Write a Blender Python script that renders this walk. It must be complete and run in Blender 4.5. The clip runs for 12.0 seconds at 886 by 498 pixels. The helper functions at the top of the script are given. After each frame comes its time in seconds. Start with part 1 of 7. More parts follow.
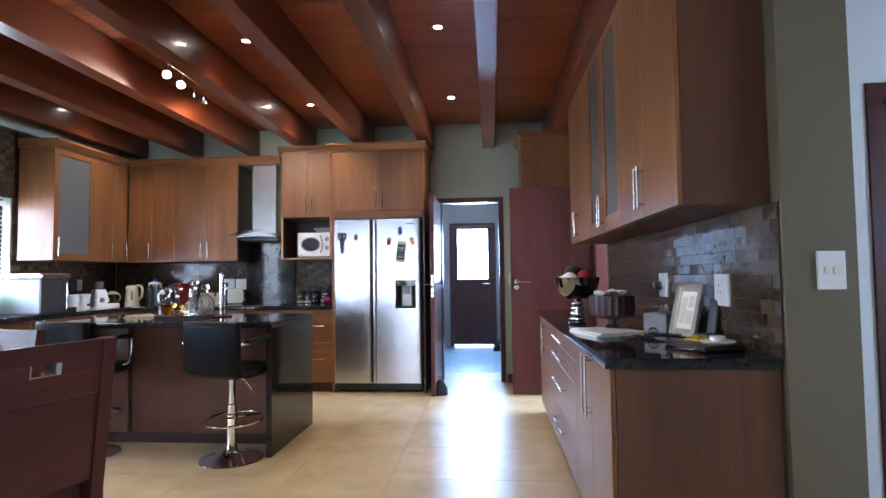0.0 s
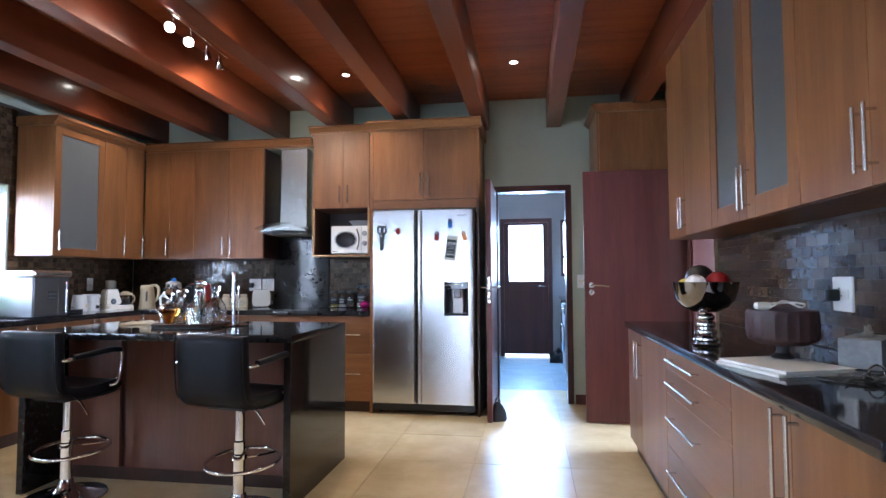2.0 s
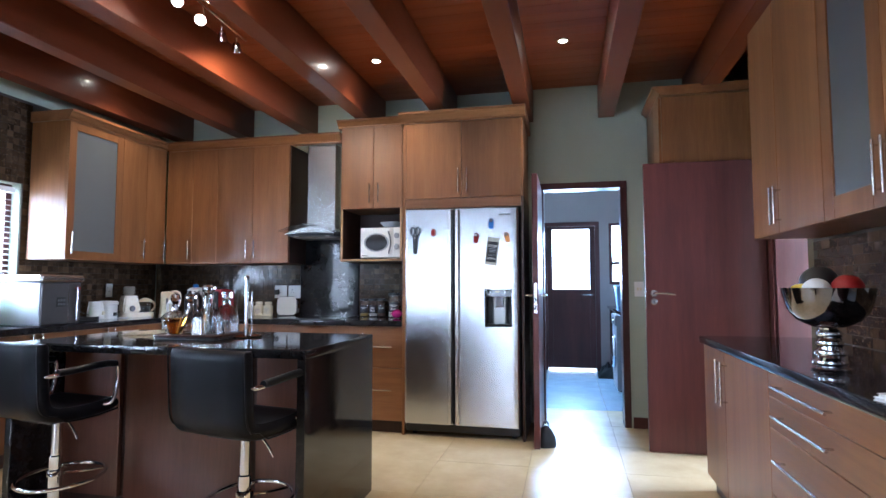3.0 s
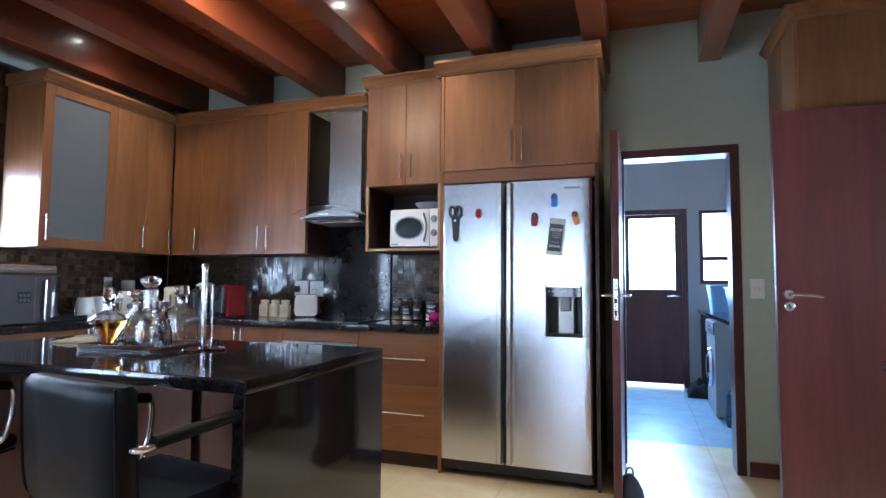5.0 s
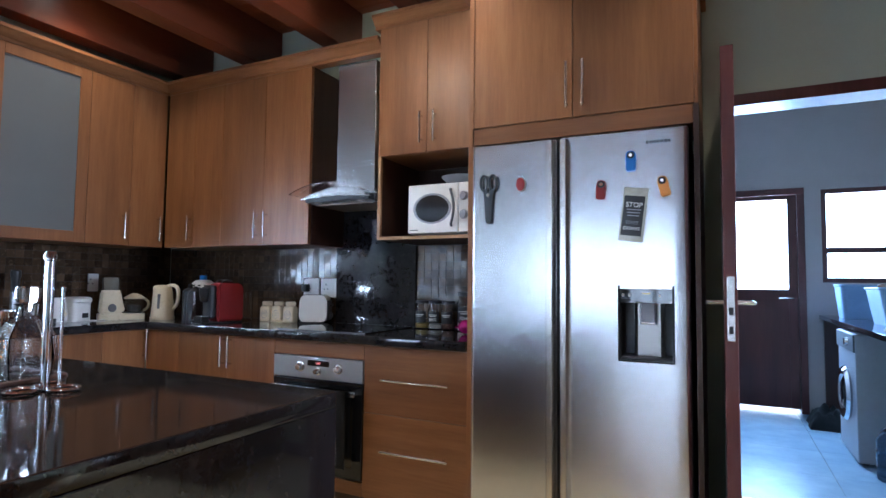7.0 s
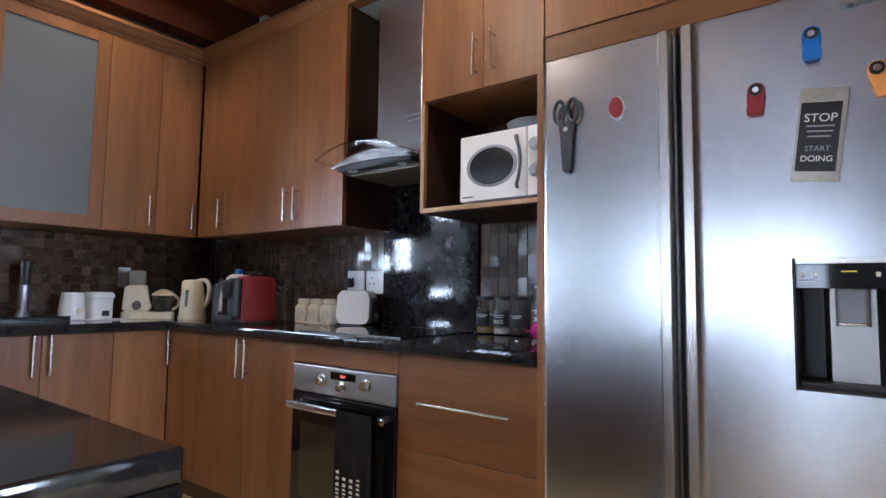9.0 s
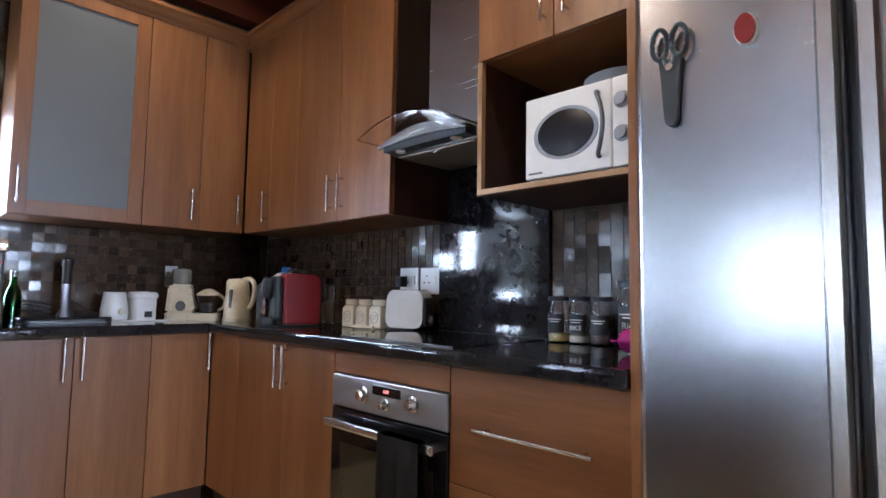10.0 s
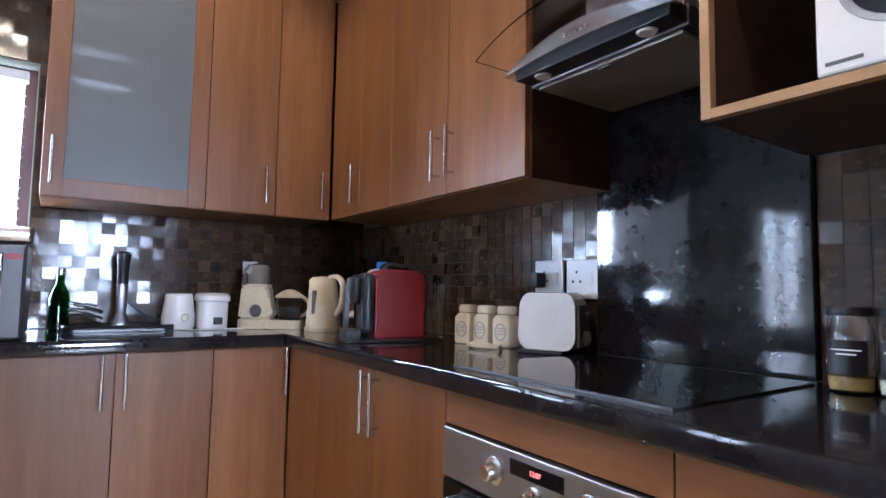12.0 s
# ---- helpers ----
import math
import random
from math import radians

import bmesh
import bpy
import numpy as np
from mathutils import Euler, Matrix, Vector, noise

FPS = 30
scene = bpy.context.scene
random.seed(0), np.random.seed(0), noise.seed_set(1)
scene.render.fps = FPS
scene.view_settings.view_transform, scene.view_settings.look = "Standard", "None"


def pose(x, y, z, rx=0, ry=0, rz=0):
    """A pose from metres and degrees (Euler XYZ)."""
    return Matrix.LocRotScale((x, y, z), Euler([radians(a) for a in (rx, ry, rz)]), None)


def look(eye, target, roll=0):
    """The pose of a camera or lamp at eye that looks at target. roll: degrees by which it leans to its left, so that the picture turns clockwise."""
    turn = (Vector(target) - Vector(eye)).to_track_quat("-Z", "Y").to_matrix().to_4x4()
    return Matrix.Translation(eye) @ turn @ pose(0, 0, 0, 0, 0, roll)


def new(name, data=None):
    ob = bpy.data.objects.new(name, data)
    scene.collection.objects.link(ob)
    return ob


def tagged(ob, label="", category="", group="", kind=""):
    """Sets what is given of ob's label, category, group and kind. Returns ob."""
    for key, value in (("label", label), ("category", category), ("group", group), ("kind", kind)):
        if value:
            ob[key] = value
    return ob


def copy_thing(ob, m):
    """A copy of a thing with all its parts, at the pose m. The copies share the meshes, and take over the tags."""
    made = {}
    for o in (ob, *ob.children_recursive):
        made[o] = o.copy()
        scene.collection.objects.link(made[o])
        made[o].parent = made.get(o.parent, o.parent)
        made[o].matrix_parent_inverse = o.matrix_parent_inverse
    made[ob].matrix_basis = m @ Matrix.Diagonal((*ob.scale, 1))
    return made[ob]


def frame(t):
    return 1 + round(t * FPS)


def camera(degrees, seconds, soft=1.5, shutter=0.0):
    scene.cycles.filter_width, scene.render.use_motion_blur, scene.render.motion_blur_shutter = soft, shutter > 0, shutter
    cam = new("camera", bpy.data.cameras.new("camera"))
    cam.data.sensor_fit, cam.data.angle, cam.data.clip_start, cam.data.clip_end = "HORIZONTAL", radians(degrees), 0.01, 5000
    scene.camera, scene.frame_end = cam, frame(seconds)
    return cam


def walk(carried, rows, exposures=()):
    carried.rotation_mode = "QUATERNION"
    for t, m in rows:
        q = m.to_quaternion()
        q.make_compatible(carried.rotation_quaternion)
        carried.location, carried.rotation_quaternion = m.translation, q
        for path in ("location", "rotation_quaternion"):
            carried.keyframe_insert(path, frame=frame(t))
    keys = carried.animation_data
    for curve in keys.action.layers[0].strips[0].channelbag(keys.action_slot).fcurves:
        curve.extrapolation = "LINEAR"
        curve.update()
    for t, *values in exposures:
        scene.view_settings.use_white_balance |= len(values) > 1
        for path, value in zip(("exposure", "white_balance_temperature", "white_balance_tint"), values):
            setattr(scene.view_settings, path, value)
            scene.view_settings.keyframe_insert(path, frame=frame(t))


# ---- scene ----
cam = camera(77.0, 12.0)
PATH = [
    (0, (0.22, -0.247, 1.188), (0.051, 1.744, 1.285), -0.7),
    (0.5, (0.16, -0.095, 1.176), (-0.032, 1.893, 1.27), -0.5),
    (1, (0.076, 0.13, 1.178), (-0.146, 2.116, 1.274), -0.4),
    (1.5, (0.052, 0.384, 1.181), (-0.213, 2.363, 1.273), -0.3),
    (2, (-0.021, 0.647, 1.194), (-0.329, 2.621, 1.295), -0.2),
    (2.5, (-0.072, 0.88, 1.188), (-0.447, 2.841, 1.301), 0.0),
    (3, (-0.125, 1.128, 1.175), (-0.561, 3.075, 1.308), 0.0),
    (5, (-0.248, 2.132, 1.154), (-0.905, 4.016, 1.285), 0.5),
    (5.5, (-0.251, 2.383, 1.168), (-0.958, 4.249, 1.297), 0.6),
    (6, (-0.291, 2.634, 1.176), (-1.052, 4.479, 1.298), 0.5),
    (6.5, (-0.338, 2.879, 1.173), (-1.163, 4.697, 1.293), 0.6),
    (8.5, (-0.551, 3.722, 1.11), (-1.671, 5.373, 1.248), 0.6),
    (9, (-0.625, 3.908, 1.073), (-1.828, 5.498, 1.228), 0.8),
    (9.5, (-0.712, 4.081, 1.086), (-2.014, 5.594, 1.215), 0.8),
    (10, (-0.841, 4.24, 1.062), (-2.236, 5.664, 1.222), 0.9),
    (10.5, (-0.981, 4.358, 1.093), (-2.436, 5.725, 1.219), 0.7),
    (11, (-1.131, 4.492, 1.093), (-2.661, 5.774, 1.22), 0.8),
    (11.5, (-1.286, 4.602, 1.072), (-2.884, 5.796, 1.213), 0.9),
    (12, (-1.496, 4.692, 1.08), (-3.139, 5.823, 1.225), 1.0),
]
walk(cam, [(t, look(eye, target, roll)) for t, eye, target, roll in PATH], [(0, 0.98, 5500, 13), (2, 1.02, 5350, 12), (5, 0.92, 5150, 10), (6.5, 0.76, 5150, 10), (8.5, 0.78, 5450, 12), (10, 0.84, 5500, 13), (11, 0.88, 5350, 14), (12, 1.18, 5350, 15)])

# ---- world, light and exposure ----
world = bpy.data.worlds.new("sky_world")
scene.world = world
world.use_nodes = True
wn = world.node_tree
sky = wn.nodes.new("ShaderNodeTexSky")
sky.sky_type = "NISHITA"
sky.sun_disc = False
sky.sun_elevation = radians(48)
sky.sun_rotation = radians(200)
wn.links.new(sky.outputs[0], wn.nodes["Background"].inputs[0])
wn.nodes["Background"].inputs[1].default_value = 0.12



def sun_lamp(strength, elevation, azimuth):
    d = bpy.data.lights.new("sun", "SUN")
    d.energy, d.angle, d.color = strength, radians(0.6), (1.0, 0.95, 0.88)
    ob = new("sun", d)
    e, a = radians(elevation), radians(azimuth)
    ob.matrix_world = look((0, 0, 8), (-math.sin(a) * math.cos(e), -math.cos(a) * math.cos(e), 8 - math.sin(e)))
    return ob


def window_lamp(at, target, w, h, watts, colour=(0.80, 0.90, 1.0)):
    d = bpy.data.lights.new("window_daylight", "AREA")
    d.shape, d.size, d.size_y, d.energy, d.color = "RECTANGLE", w, h, watts, colour
    ob = new("window_daylight", d)
    ob.matrix_world = look(at, target)
    return ob


def spot_lamp(at, target, watts, degrees=95, radius=0.025, colour=(1.0, 0.78, 0.52)):
    d = bpy.data.lights.new("halogen", "SPOT")
    d.energy, d.spot_size, d.spot_blend, d.shadow_soft_size, d.color = watts, radians(degrees), 0.7, radius, colour
    ob = new("halogen", d)
    ob.matrix_world = look(at, target)
    return ob


sun_lamp(2.5, 48, 200)
# kitchen window, dining window, garden doors, laundry door and window, hall window
window_lamp((-4.42, 3.75, 1.47), (0, 3.75, 1.2), 1.6, 0.95, 85)
window_lamp((-4.42, 1.0, 1.35), (0, 1.0, 1.2), 1.05, 1.25, 34)
window_lamp((-3.4, -4.36, 1.12), (-3.4, 0, 1.1), 1.05, 1.9, 17)
window_lamp((-1.6, -4.36, 1.12), (-1.6, 0, 1.1), 1.05, 1.9, 14)
window_lamp((-0.085, 9.36, 1.53), (-0.085, 0, 0.3), 0.55, 0.85, 85, (0.48, 0.71, 1.0))
window_lamp((0.85, 9.36, 1.64), (0.7, 0, 0.6), 0.8, 0.8, 12, (0.48, 0.71, 1.0))
window_lamp((4.36, 0.6, 1.5), (0, 0.8, 1.3), 1.5, 1.35, 18, (0.50, 0.72, 1.0))
window_lamp((3.02, 5.02, 1.45), (0, 4.95, 1.0), 0.75, 1.15, 130, (0.80, 0.88, 1.0))

# ---- materials ----


class Nodes:
    def __init__(self, name):
        self.mat = bpy.data.materials.new(name)
        self.mat.use_nodes = True
        self.tree = self.mat.node_tree
        self.bsdf = self.tree.nodes["Principled BSDF"]

    def add(self, kind, **values):
        n = self.tree.nodes.new("ShaderNode" + kind)
        for key, v in values.items():
            if key in n.inputs:
                n.inputs[key].default_value = v
        return n

    def link(self, a, b):
        self.tree.links.new(a, b)

    def set(self, **values):
        for key, v in values.items():
            self.bsdf.inputs[key.replace("_", " ")].default_value = v


def rgba(c):
    return (*c, 1.0)


def coords(n, scale=(1, 1, 1)):
    tc, mp = n.add("TexCoord"), n.add("Mapping")
    mp.inputs["Scale"].default_value = scale
    n.link(tc.outputs["Object"], mp.inputs["Vector"])
    return mp.outputs["Vector"]


def ramp(n, fac, stops):
    r = n.add("ValToRGB")
    els = r.color_ramp.elements
    while len(els) < len(stops):
        els.new(0.5)
    for e, (p, c) in zip(els, stops):
        e.position, e.color = p, rgba(c)
    n.link(fac, r.inputs["Fac"])
    return r.outputs["Color"]


def noise_tex(n, vec, scale, detail=4.0, rough=0.6):
    t = n.add("TexNoise", Scale=scale, Detail=detail, Roughness=rough)
    n.link(vec, t.inputs["Vector"])
    return t.outputs["Fac"]


def mix(n, fac, a, b, blend="MIX"):
    m = n.add("Mix")
    m.data_type, m.blend_type = "RGBA", blend
    for val, sock in ((fac, m.inputs[0]), (a, m.inputs[6]), (b, m.inputs[7])):
        if isinstance(val, (int, float)):
            sock.default_value = val
        elif isinstance(val, tuple):
            sock.default_value = rgba(val)
        else:
            n.link(val, sock)
    return m.outputs[2]


def bump(n, height, strength=0.1, dist=0.002):
    b = n.add("Bump", Strength=strength, Distance=dist)
    n.link(height, b.inputs["Height"])
    n.link(b.outputs["Normal"], n.bsdf.inputs["Normal"])


def rough_var(n, fac, lo, hi):
    m = n.add("MapRange")
    m.inputs["To Min"].default_value, m.inputs["To Max"].default_value = lo, hi
    n.link(fac, m.inputs["Value"])
    n.link(m.outputs["Result"], n.bsdf.inputs["Roughness"])


def wood(name, dark, mid, light, along="z", rough=0.35, coat=0.0, grain=1.0, per_object=0.16):
    n = Nodes(name)
    s = {"x": (1.2, 16, 16), "y": (16, 1.2, 16), "z": (16, 16, 1.2)}[along]
    vec = coords(n, tuple(v * grain for v in s))
    info = n.add("ObjectInfo")
    shift = n.add("VectorMath")
    shift.operation = "ADD"
    mul = n.add("Math")
    mul.operation = "MULTIPLY"
    mul.inputs[1].default_value = 37.0
    n.link(info.outputs["Random"], mul.inputs[0])
    n.link(vec, shift.inputs[0])
    n.link(mul.outputs[0], shift.inputs[1])
    v = shift.outputs[0]
    broad = noise_tex(n, v, 0.7, 5, 0.65)
    fine = noise_tex(n, v, 5.0, 6, 0.7)
    base = ramp(n, broad, [(0.28, dark), (0.5, mid), (0.74, light)])
    base = mix(n, 0.35, base, ramp(n, fine, [(0.3, dark), (0.7, light)]))
    streak = noise_tex(n, v, 0.22, 3, 0.55)
    base = mix(n, 0.55, base, ramp(n, streak, [(0.33, (0.66, 0.62, 0.60)), (0.5, (1.0, 1.0, 1.0)), (0.68, (1.22, 1.26, 1.32))]), "MULTIPLY")
    if per_object:
        hsv = n.add("HueSaturation")
        mr = n.add("MapRange")
        mr.inputs["To Min"].default_value, mr.inputs["To Max"].default_value = 1 - per_object, 1 + per_object
        n.link(info.outputs["Random"], mr.inputs["Value"])
        n.link(mr.outputs["Result"], hsv.inputs["Value"])
        n.link(base, hsv.inputs["Color"])
        base = hsv.outputs["Color"]
    n.link(base, n.bsdf.inputs["Base Color"])
    rough_var(n, fine, rough - 0.06, rough + 0.08)
    bump(n, fine, 0.12, 0.001)
    n.set(Coat_Weight=coat, Coat_Roughness=0.12, Specular_IOR_Level=0.38)
    return n.mat


def plain(name, colour, rough=0.5, metal=0.0, vary=0.08, scale=30.0, relief=0.05, **more):
    n = Nodes(name)
    vec = coords(n)
    f = noise_tex(n, vec, scale, 5)
    g = noise_tex(n, vec, scale * 0.12, 3)
    lo = tuple(c * (1 - vary) for c in colour)
    hi = tuple(min(1, c * (1 + vary)) for c in colour)
    col = mix(n, 0.5, ramp(n, f, [(0.3, lo), (0.7, hi)]), ramp(n, g, [(0.3, lo), (0.7, hi)]))
    n.link(col, n.bsdf.inputs["Base Color"])
    n.set(Metallic=metal, **more)
    rough_var(n, f, max(0.02, rough * 0.85), min(1, rough * 1.15))
    if relief:
        bump(n, f, relief, 0.002)
    return n.mat


def glass_mat(name, colour=(1, 1, 1), rough=0.0, ior=1.45):
    n = Nodes(name)
    n.set(Base_Color=rgba(colour), Roughness=rough, Transmission_Weight=1.0, IOR=ior)
    return n.mat


def granite():
    n = Nodes("black_granite")
    vec = coords(n)
    f = noise_tex(n, vec, 38, 5, 0.65)
    g = noise_tex(n, vec, 9, 4, 0.6)
    speck = ramp(n, f, [(0.44, (0.008, 0.008, 0.009)), (0.62, (0.014, 0.013, 0.014)), (0.80, (0.034, 0.029, 0.026))])
    cloud = ramp(n, g, [(0.35, (0.006, 0.006, 0.008)), (0.7, (0.020, 0.019, 0.021))])
    col = mix(n, 0.5, speck, cloud, "ADD")
    n.link(col, n.bsdf.inputs["Base Color"])
    rough_var(n, g, 0.05, 0.085)
    return n.mat


def mosaic(name, tints):
    n = Nodes(name)
    info, geo = n.add("ObjectInfo"), n.add("NewGeometry")
    rnd = n.add("Math")
    rnd.operation = "ADD"
    n.link(info.outputs["Random"], rnd.inputs[0])
    n.link(geo.outputs["Random Per Island"], rnd.inputs[1])
    frac = n.add("Math")
    frac.operation = "FRACT"
    n.link(rnd.outputs[0], frac.inputs[0])
    tc = n.add("NewGeometry")
    vein = noise_tex(n, tc.outputs["Position"], 34, 7, 0.72)
    cloud = noise_tex(n, tc.outputs["Position"], 9, 3)
    steps = len(tints)
    col = ramp(n, frac.outputs[0], [((k + 0.5) / steps, t) for k, t in enumerate(tints)])
    col = mix(n, ramp(n, vein, [(0.55, (0, 0, 0)), (0.66, (0.8, 0.8, 0.8))]), col, (0.22, 0.145, 0.085))
    col = mix(n, 0.4, col, ramp(n, cloud, [(0.3, (0.012, 0.008, 0.006)), (0.7, (0.075, 0.047, 0.029))]))
    n.link(col, n.bsdf.inputs["Base Color"])
    rough_var(n, vein, 0.08, 0.18)
    bump(n, vein, 0.05, 0.0008)
    n.set(Specular_IOR_Level=0.4)
    return n.mat


def brushed(name, colour=(0.60, 0.61, 0.63), rough=0.24, across=(220, 220, 2.0)):
    n = Nodes(name)
    vec = coords(n, across)
    f = noise_tex(n, vec, 1.0, 3)
    n.set(Metallic=1.0, Base_Color=rgba(colour))
    rough_var(n, f, rough - 0.006, rough + 0.008)
    return n.mat


def floor_tile(name="cream_porcelain", tones=((0.53, 0.415, 0.235), (0.61, 0.488, 0.288), (0.67, 0.55, 0.345))):
    n = Nodes(name)
    g = n.add("NewGeometry")
    info = n.add("ObjectInfo")
    f = noise_tex(n, g.outputs["Position"], 4.0, 6, 0.65)
    f2 = noise_tex(n, g.outputs["Position"], 55.0, 4)
    col = ramp(n, f, list(zip((0.3, 0.55, 0.75), tones)))
    col = mix(n, 0.02, col, ramp(n, f2, [(0.35, tones[0]), (0.65, tones[2])]))
    hsv = n.add("HueSaturation")
    mr = n.add("MapRange")
    mr.inputs["To Min"].default_value, mr.inputs["To Max"].default_value = 0.95, 1.05
    n.link(info.outputs["Random"], mr.inputs["Value"])
    n.link(mr.outputs["Result"], hsv.inputs["Value"])
    n.link(col, hsv.inputs["Color"])
    n.link(hsv.outputs["Color"], n.bsdf.inputs["Base Color"])
    rough_var(n, f, 0.20, 0.30)
    bump(n, f, 0.03, 0.001)
    return n.mat


def glow(name, colour, strength):
    n = Nodes(name)
    n.set(Base_Color=(0.8, 0.8, 0.8, 1), Emission_Color=rgba(colour), Emission_Strength=strength)
    return n.mat


LAM = wood("walnut_laminate", (0.142, 0.052, 0.016), (0.204, 0.082, 0.026), (0.275, 0.124, 0.046), "z", 0.36)
LAM_X = wood("walnut_laminate_cross", (0.142, 0.052, 0.016), (0.204, 0.082, 0.026), (0.275, 0.124, 0.046), "x", 0.36)
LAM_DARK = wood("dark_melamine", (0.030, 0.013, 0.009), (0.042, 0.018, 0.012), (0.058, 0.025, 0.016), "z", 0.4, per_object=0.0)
CEIL = wood("stained_ceiling_board", (0.25, 0.060, 0.018), (0.325, 0.082, 0.025), (0.40, 0.106, 0.033), "x", 0.36, 0.2, per_object=0.0)
BEAM = wood("stained_beam", (0.12, 0.027, 0.009), (0.15, 0.035, 0.012), (0.185, 0.046, 0.015), "y", 0.34, 0.45, 0.5)
MAHOG = wood("mahogany", (0.046, 0.012, 0.010), (0.068, 0.018, 0.015), (0.095, 0.026, 0.021), "z", 0.36, 0.06)
MAHOG_X = wood("mahogany_cross", (0.046, 0.012, 0.010), (0.068, 0.018, 0.015), (0.095, 0.026, 0.021), "x", 0.36, 0.06)
GRAN = granite()
TINTS = [(0.036, 0.021, 0.013), (0.095, 0.055, 0.030), (0.018, 0.012, 0.009), (0.150, 0.092, 0.051), (0.048, 0.030, 0.018), (0.070, 0.046, 0.029)]
MOSAIC = mosaic("emperador_mosaic", TINTS)
GROUT = plain("dark_grout", (0.045, 0.034, 0.026), 0.8)
PAINT = plain("sage_paint", (0.40, 0.435, 0.345), 0.7, vary=0.03, scale=60)
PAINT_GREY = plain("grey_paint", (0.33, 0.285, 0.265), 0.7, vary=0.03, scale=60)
PAINT_WHITE = plain("white_paint", (0.74, 0.75, 0.74), 0.7, vary=0.03, scale=60)
# Walnut laminate with the dimness of the side run's end panels in its colour.
LAM_SHADED = wood("walnut_laminate_shaded", (0.078, 0.033, 0.017), (0.108, 0.047, 0.024), (0.142, 0.066, 0.034), "z", 0.36, per_object=0.04)
# Sage paint with dim warm light put into the colour as dark olive.
PAINT_DIM_OLIVE = plain("sage_paint_dimmed", (0.135, 0.105, 0.058), 0.7, vary=0.03, scale=60)
# Laminate again; shade and daylight sheen on the island back put into the colour.
LAM_ISLAND = wood("walnut_laminate_in_shade", (0.085, 0.030, 0.019), (0.120, 0.045, 0.027), (0.165, 0.067, 0.041), "z", 0.30, 0.35)
TILE = floor_tile()
# The cream tile again, the laundry's blue daylight put into its colour.
TILE_BLUE_LIT = floor_tile("cream_porcelain_blue_lit", ((0.20, 0.27, 0.34), (0.25, 0.32, 0.39), (0.30, 0.37, 0.43)))
FLOOR_GROUT = plain("beige_grout", (0.36, 0.29, 0.19), 0.85)
STEEL = brushed("brushed_steel")
STEEL_X = brushed("brushed_steel_cross", across=(2.0, 220, 220))
STEEL_DARK = brushed("dark_brushed_steel", (0.17, 0.17, 0.18), 0.34)
STEEL_OVEN = brushed("oven_steel", (0.40, 0.39, 0.37), 0.36)
STEEL_HOOD = brushed("hood_steel", (0.60, 0.59, 0.58), 0.27, (2.0, 220, 220))
SATIN = brushed("satin_nickel", (0.62, 0.60, 0.57), 0.26)
CHROME = plain("chrome", (0.80, 0.80, 0.82), 0.06, 1.0, 0.01, relief=0)
BLACK = plain("black_plastic", (0.014, 0.014, 0.015), 0.35, vary=0.1)
BLACK_GLASS = plain("black_glass", (0.008, 0.008, 0.009), 0.045, vary=0.05, relief=0)
LEATHER = plain("black_leatherette", (0.006, 0.0065, 0.010), 0.38, vary=0.2, scale=160, relief=0.2, Specular_IOR_Level=0.2)
WHITE = plain("white_plastic", (0.74, 0.73, 0.70), 0.3, vary=0.03)
CREAM = plain("cream_plastic", (0.68, 0.61, 0.44), 0.28, vary=0.03)
CERAMIC = plain("cream_ceramic", (0.66, 0.60, 0.46), 0.22, vary=0.05)
RED = plain("red_plastic", (0.24, 0.006, 0.007), 0.4, vary=0.05)
BLUE = plain("blue_plastic", (0.02, 0.16, 0.55), 0.4, vary=0.05)
ORANGE = plain("orange_plastic", (0.75, 0.30, 0.06), 0.4, vary=0.05)
PINK = plain("pink_plastic", (0.72, 0.04, 0.34), 0.12, vary=0.05, relief=0, Transmission_Weight=0.55)
YELLOW = plain("yellow_plastic", (0.72, 0.55, 0.05), 0.45)
GREY = plain("grey_plastic", (0.10, 0.105, 0.115), 0.4)
GREY_L = plain("grey_metal_paint", (0.26, 0.27, 0.30), 0.35)
GLASS = glass_mat("clear_glass")
CRYSTAL = plain("cut_crystal", (0.97, 0.98, 1.0), 0.02, vary=0.01, scale=60, relief=0.18, Transmission_Weight=1.0, IOR=1.52)
WHISKY = glass_mat("whisky", (0.90, 0.42, 0.05), 0.0, 1.36)
GREEN_GLASS = glass_mat("green_glass", (0.05, 0.32, 0.09), 0.03)
BLUE_GLASS = glass_mat("blue_clear_plastic", (0.45, 0.65, 0.95), 0.08)
FROST = plain("frosted_pane", (0.105, 0.11, 0.108), 0.4, vary=0.05, scale=8, relief=0, Specular_IOR_Level=0.4, Coat_Weight=0.6, Coat_Roughness=0.06)
PAPER = plain("white_paper", (0.76, 0.75, 0.72), 0.7, vary=0.04)
STONE_GREY = plain("tissue_box_card", (0.27, 0.285, 0.295), 0.6, vary=0.25, scale=60)
SILVER_GILT = plain("aged_silver_frame", (0.42, 0.39, 0.32), 0.35, 0.7, 0.25, 80, 0.4)
WICKER = plain("dark_red_weave", (0.034, 0.010, 0.011), 0.45, vary=0.4, scale=70, relief=0.5)
CLOTH = plain("black_tea_towel", (0.012, 0.012, 0.013), 0.9, vary=0.2, scale=200, relief=0.3)
LINEN = plain("cream_cloth", (0.60, 0.54, 0.42), 0.85, vary=0.12, scale=120, relief=0.4)
BROWN_CLOTH = plain("brown_cloth", (0.16, 0.075, 0.05), 0.9, vary=0.2, scale=80, relief=0.4)
BASKET_BLUE = plain("blue_grey_basket", (0.18, 0.26, 0.38), 0.5, vary=0.1)
LED_WARM = glow("halogen_face", (1.0, 0.84, 0.60), 60.0)
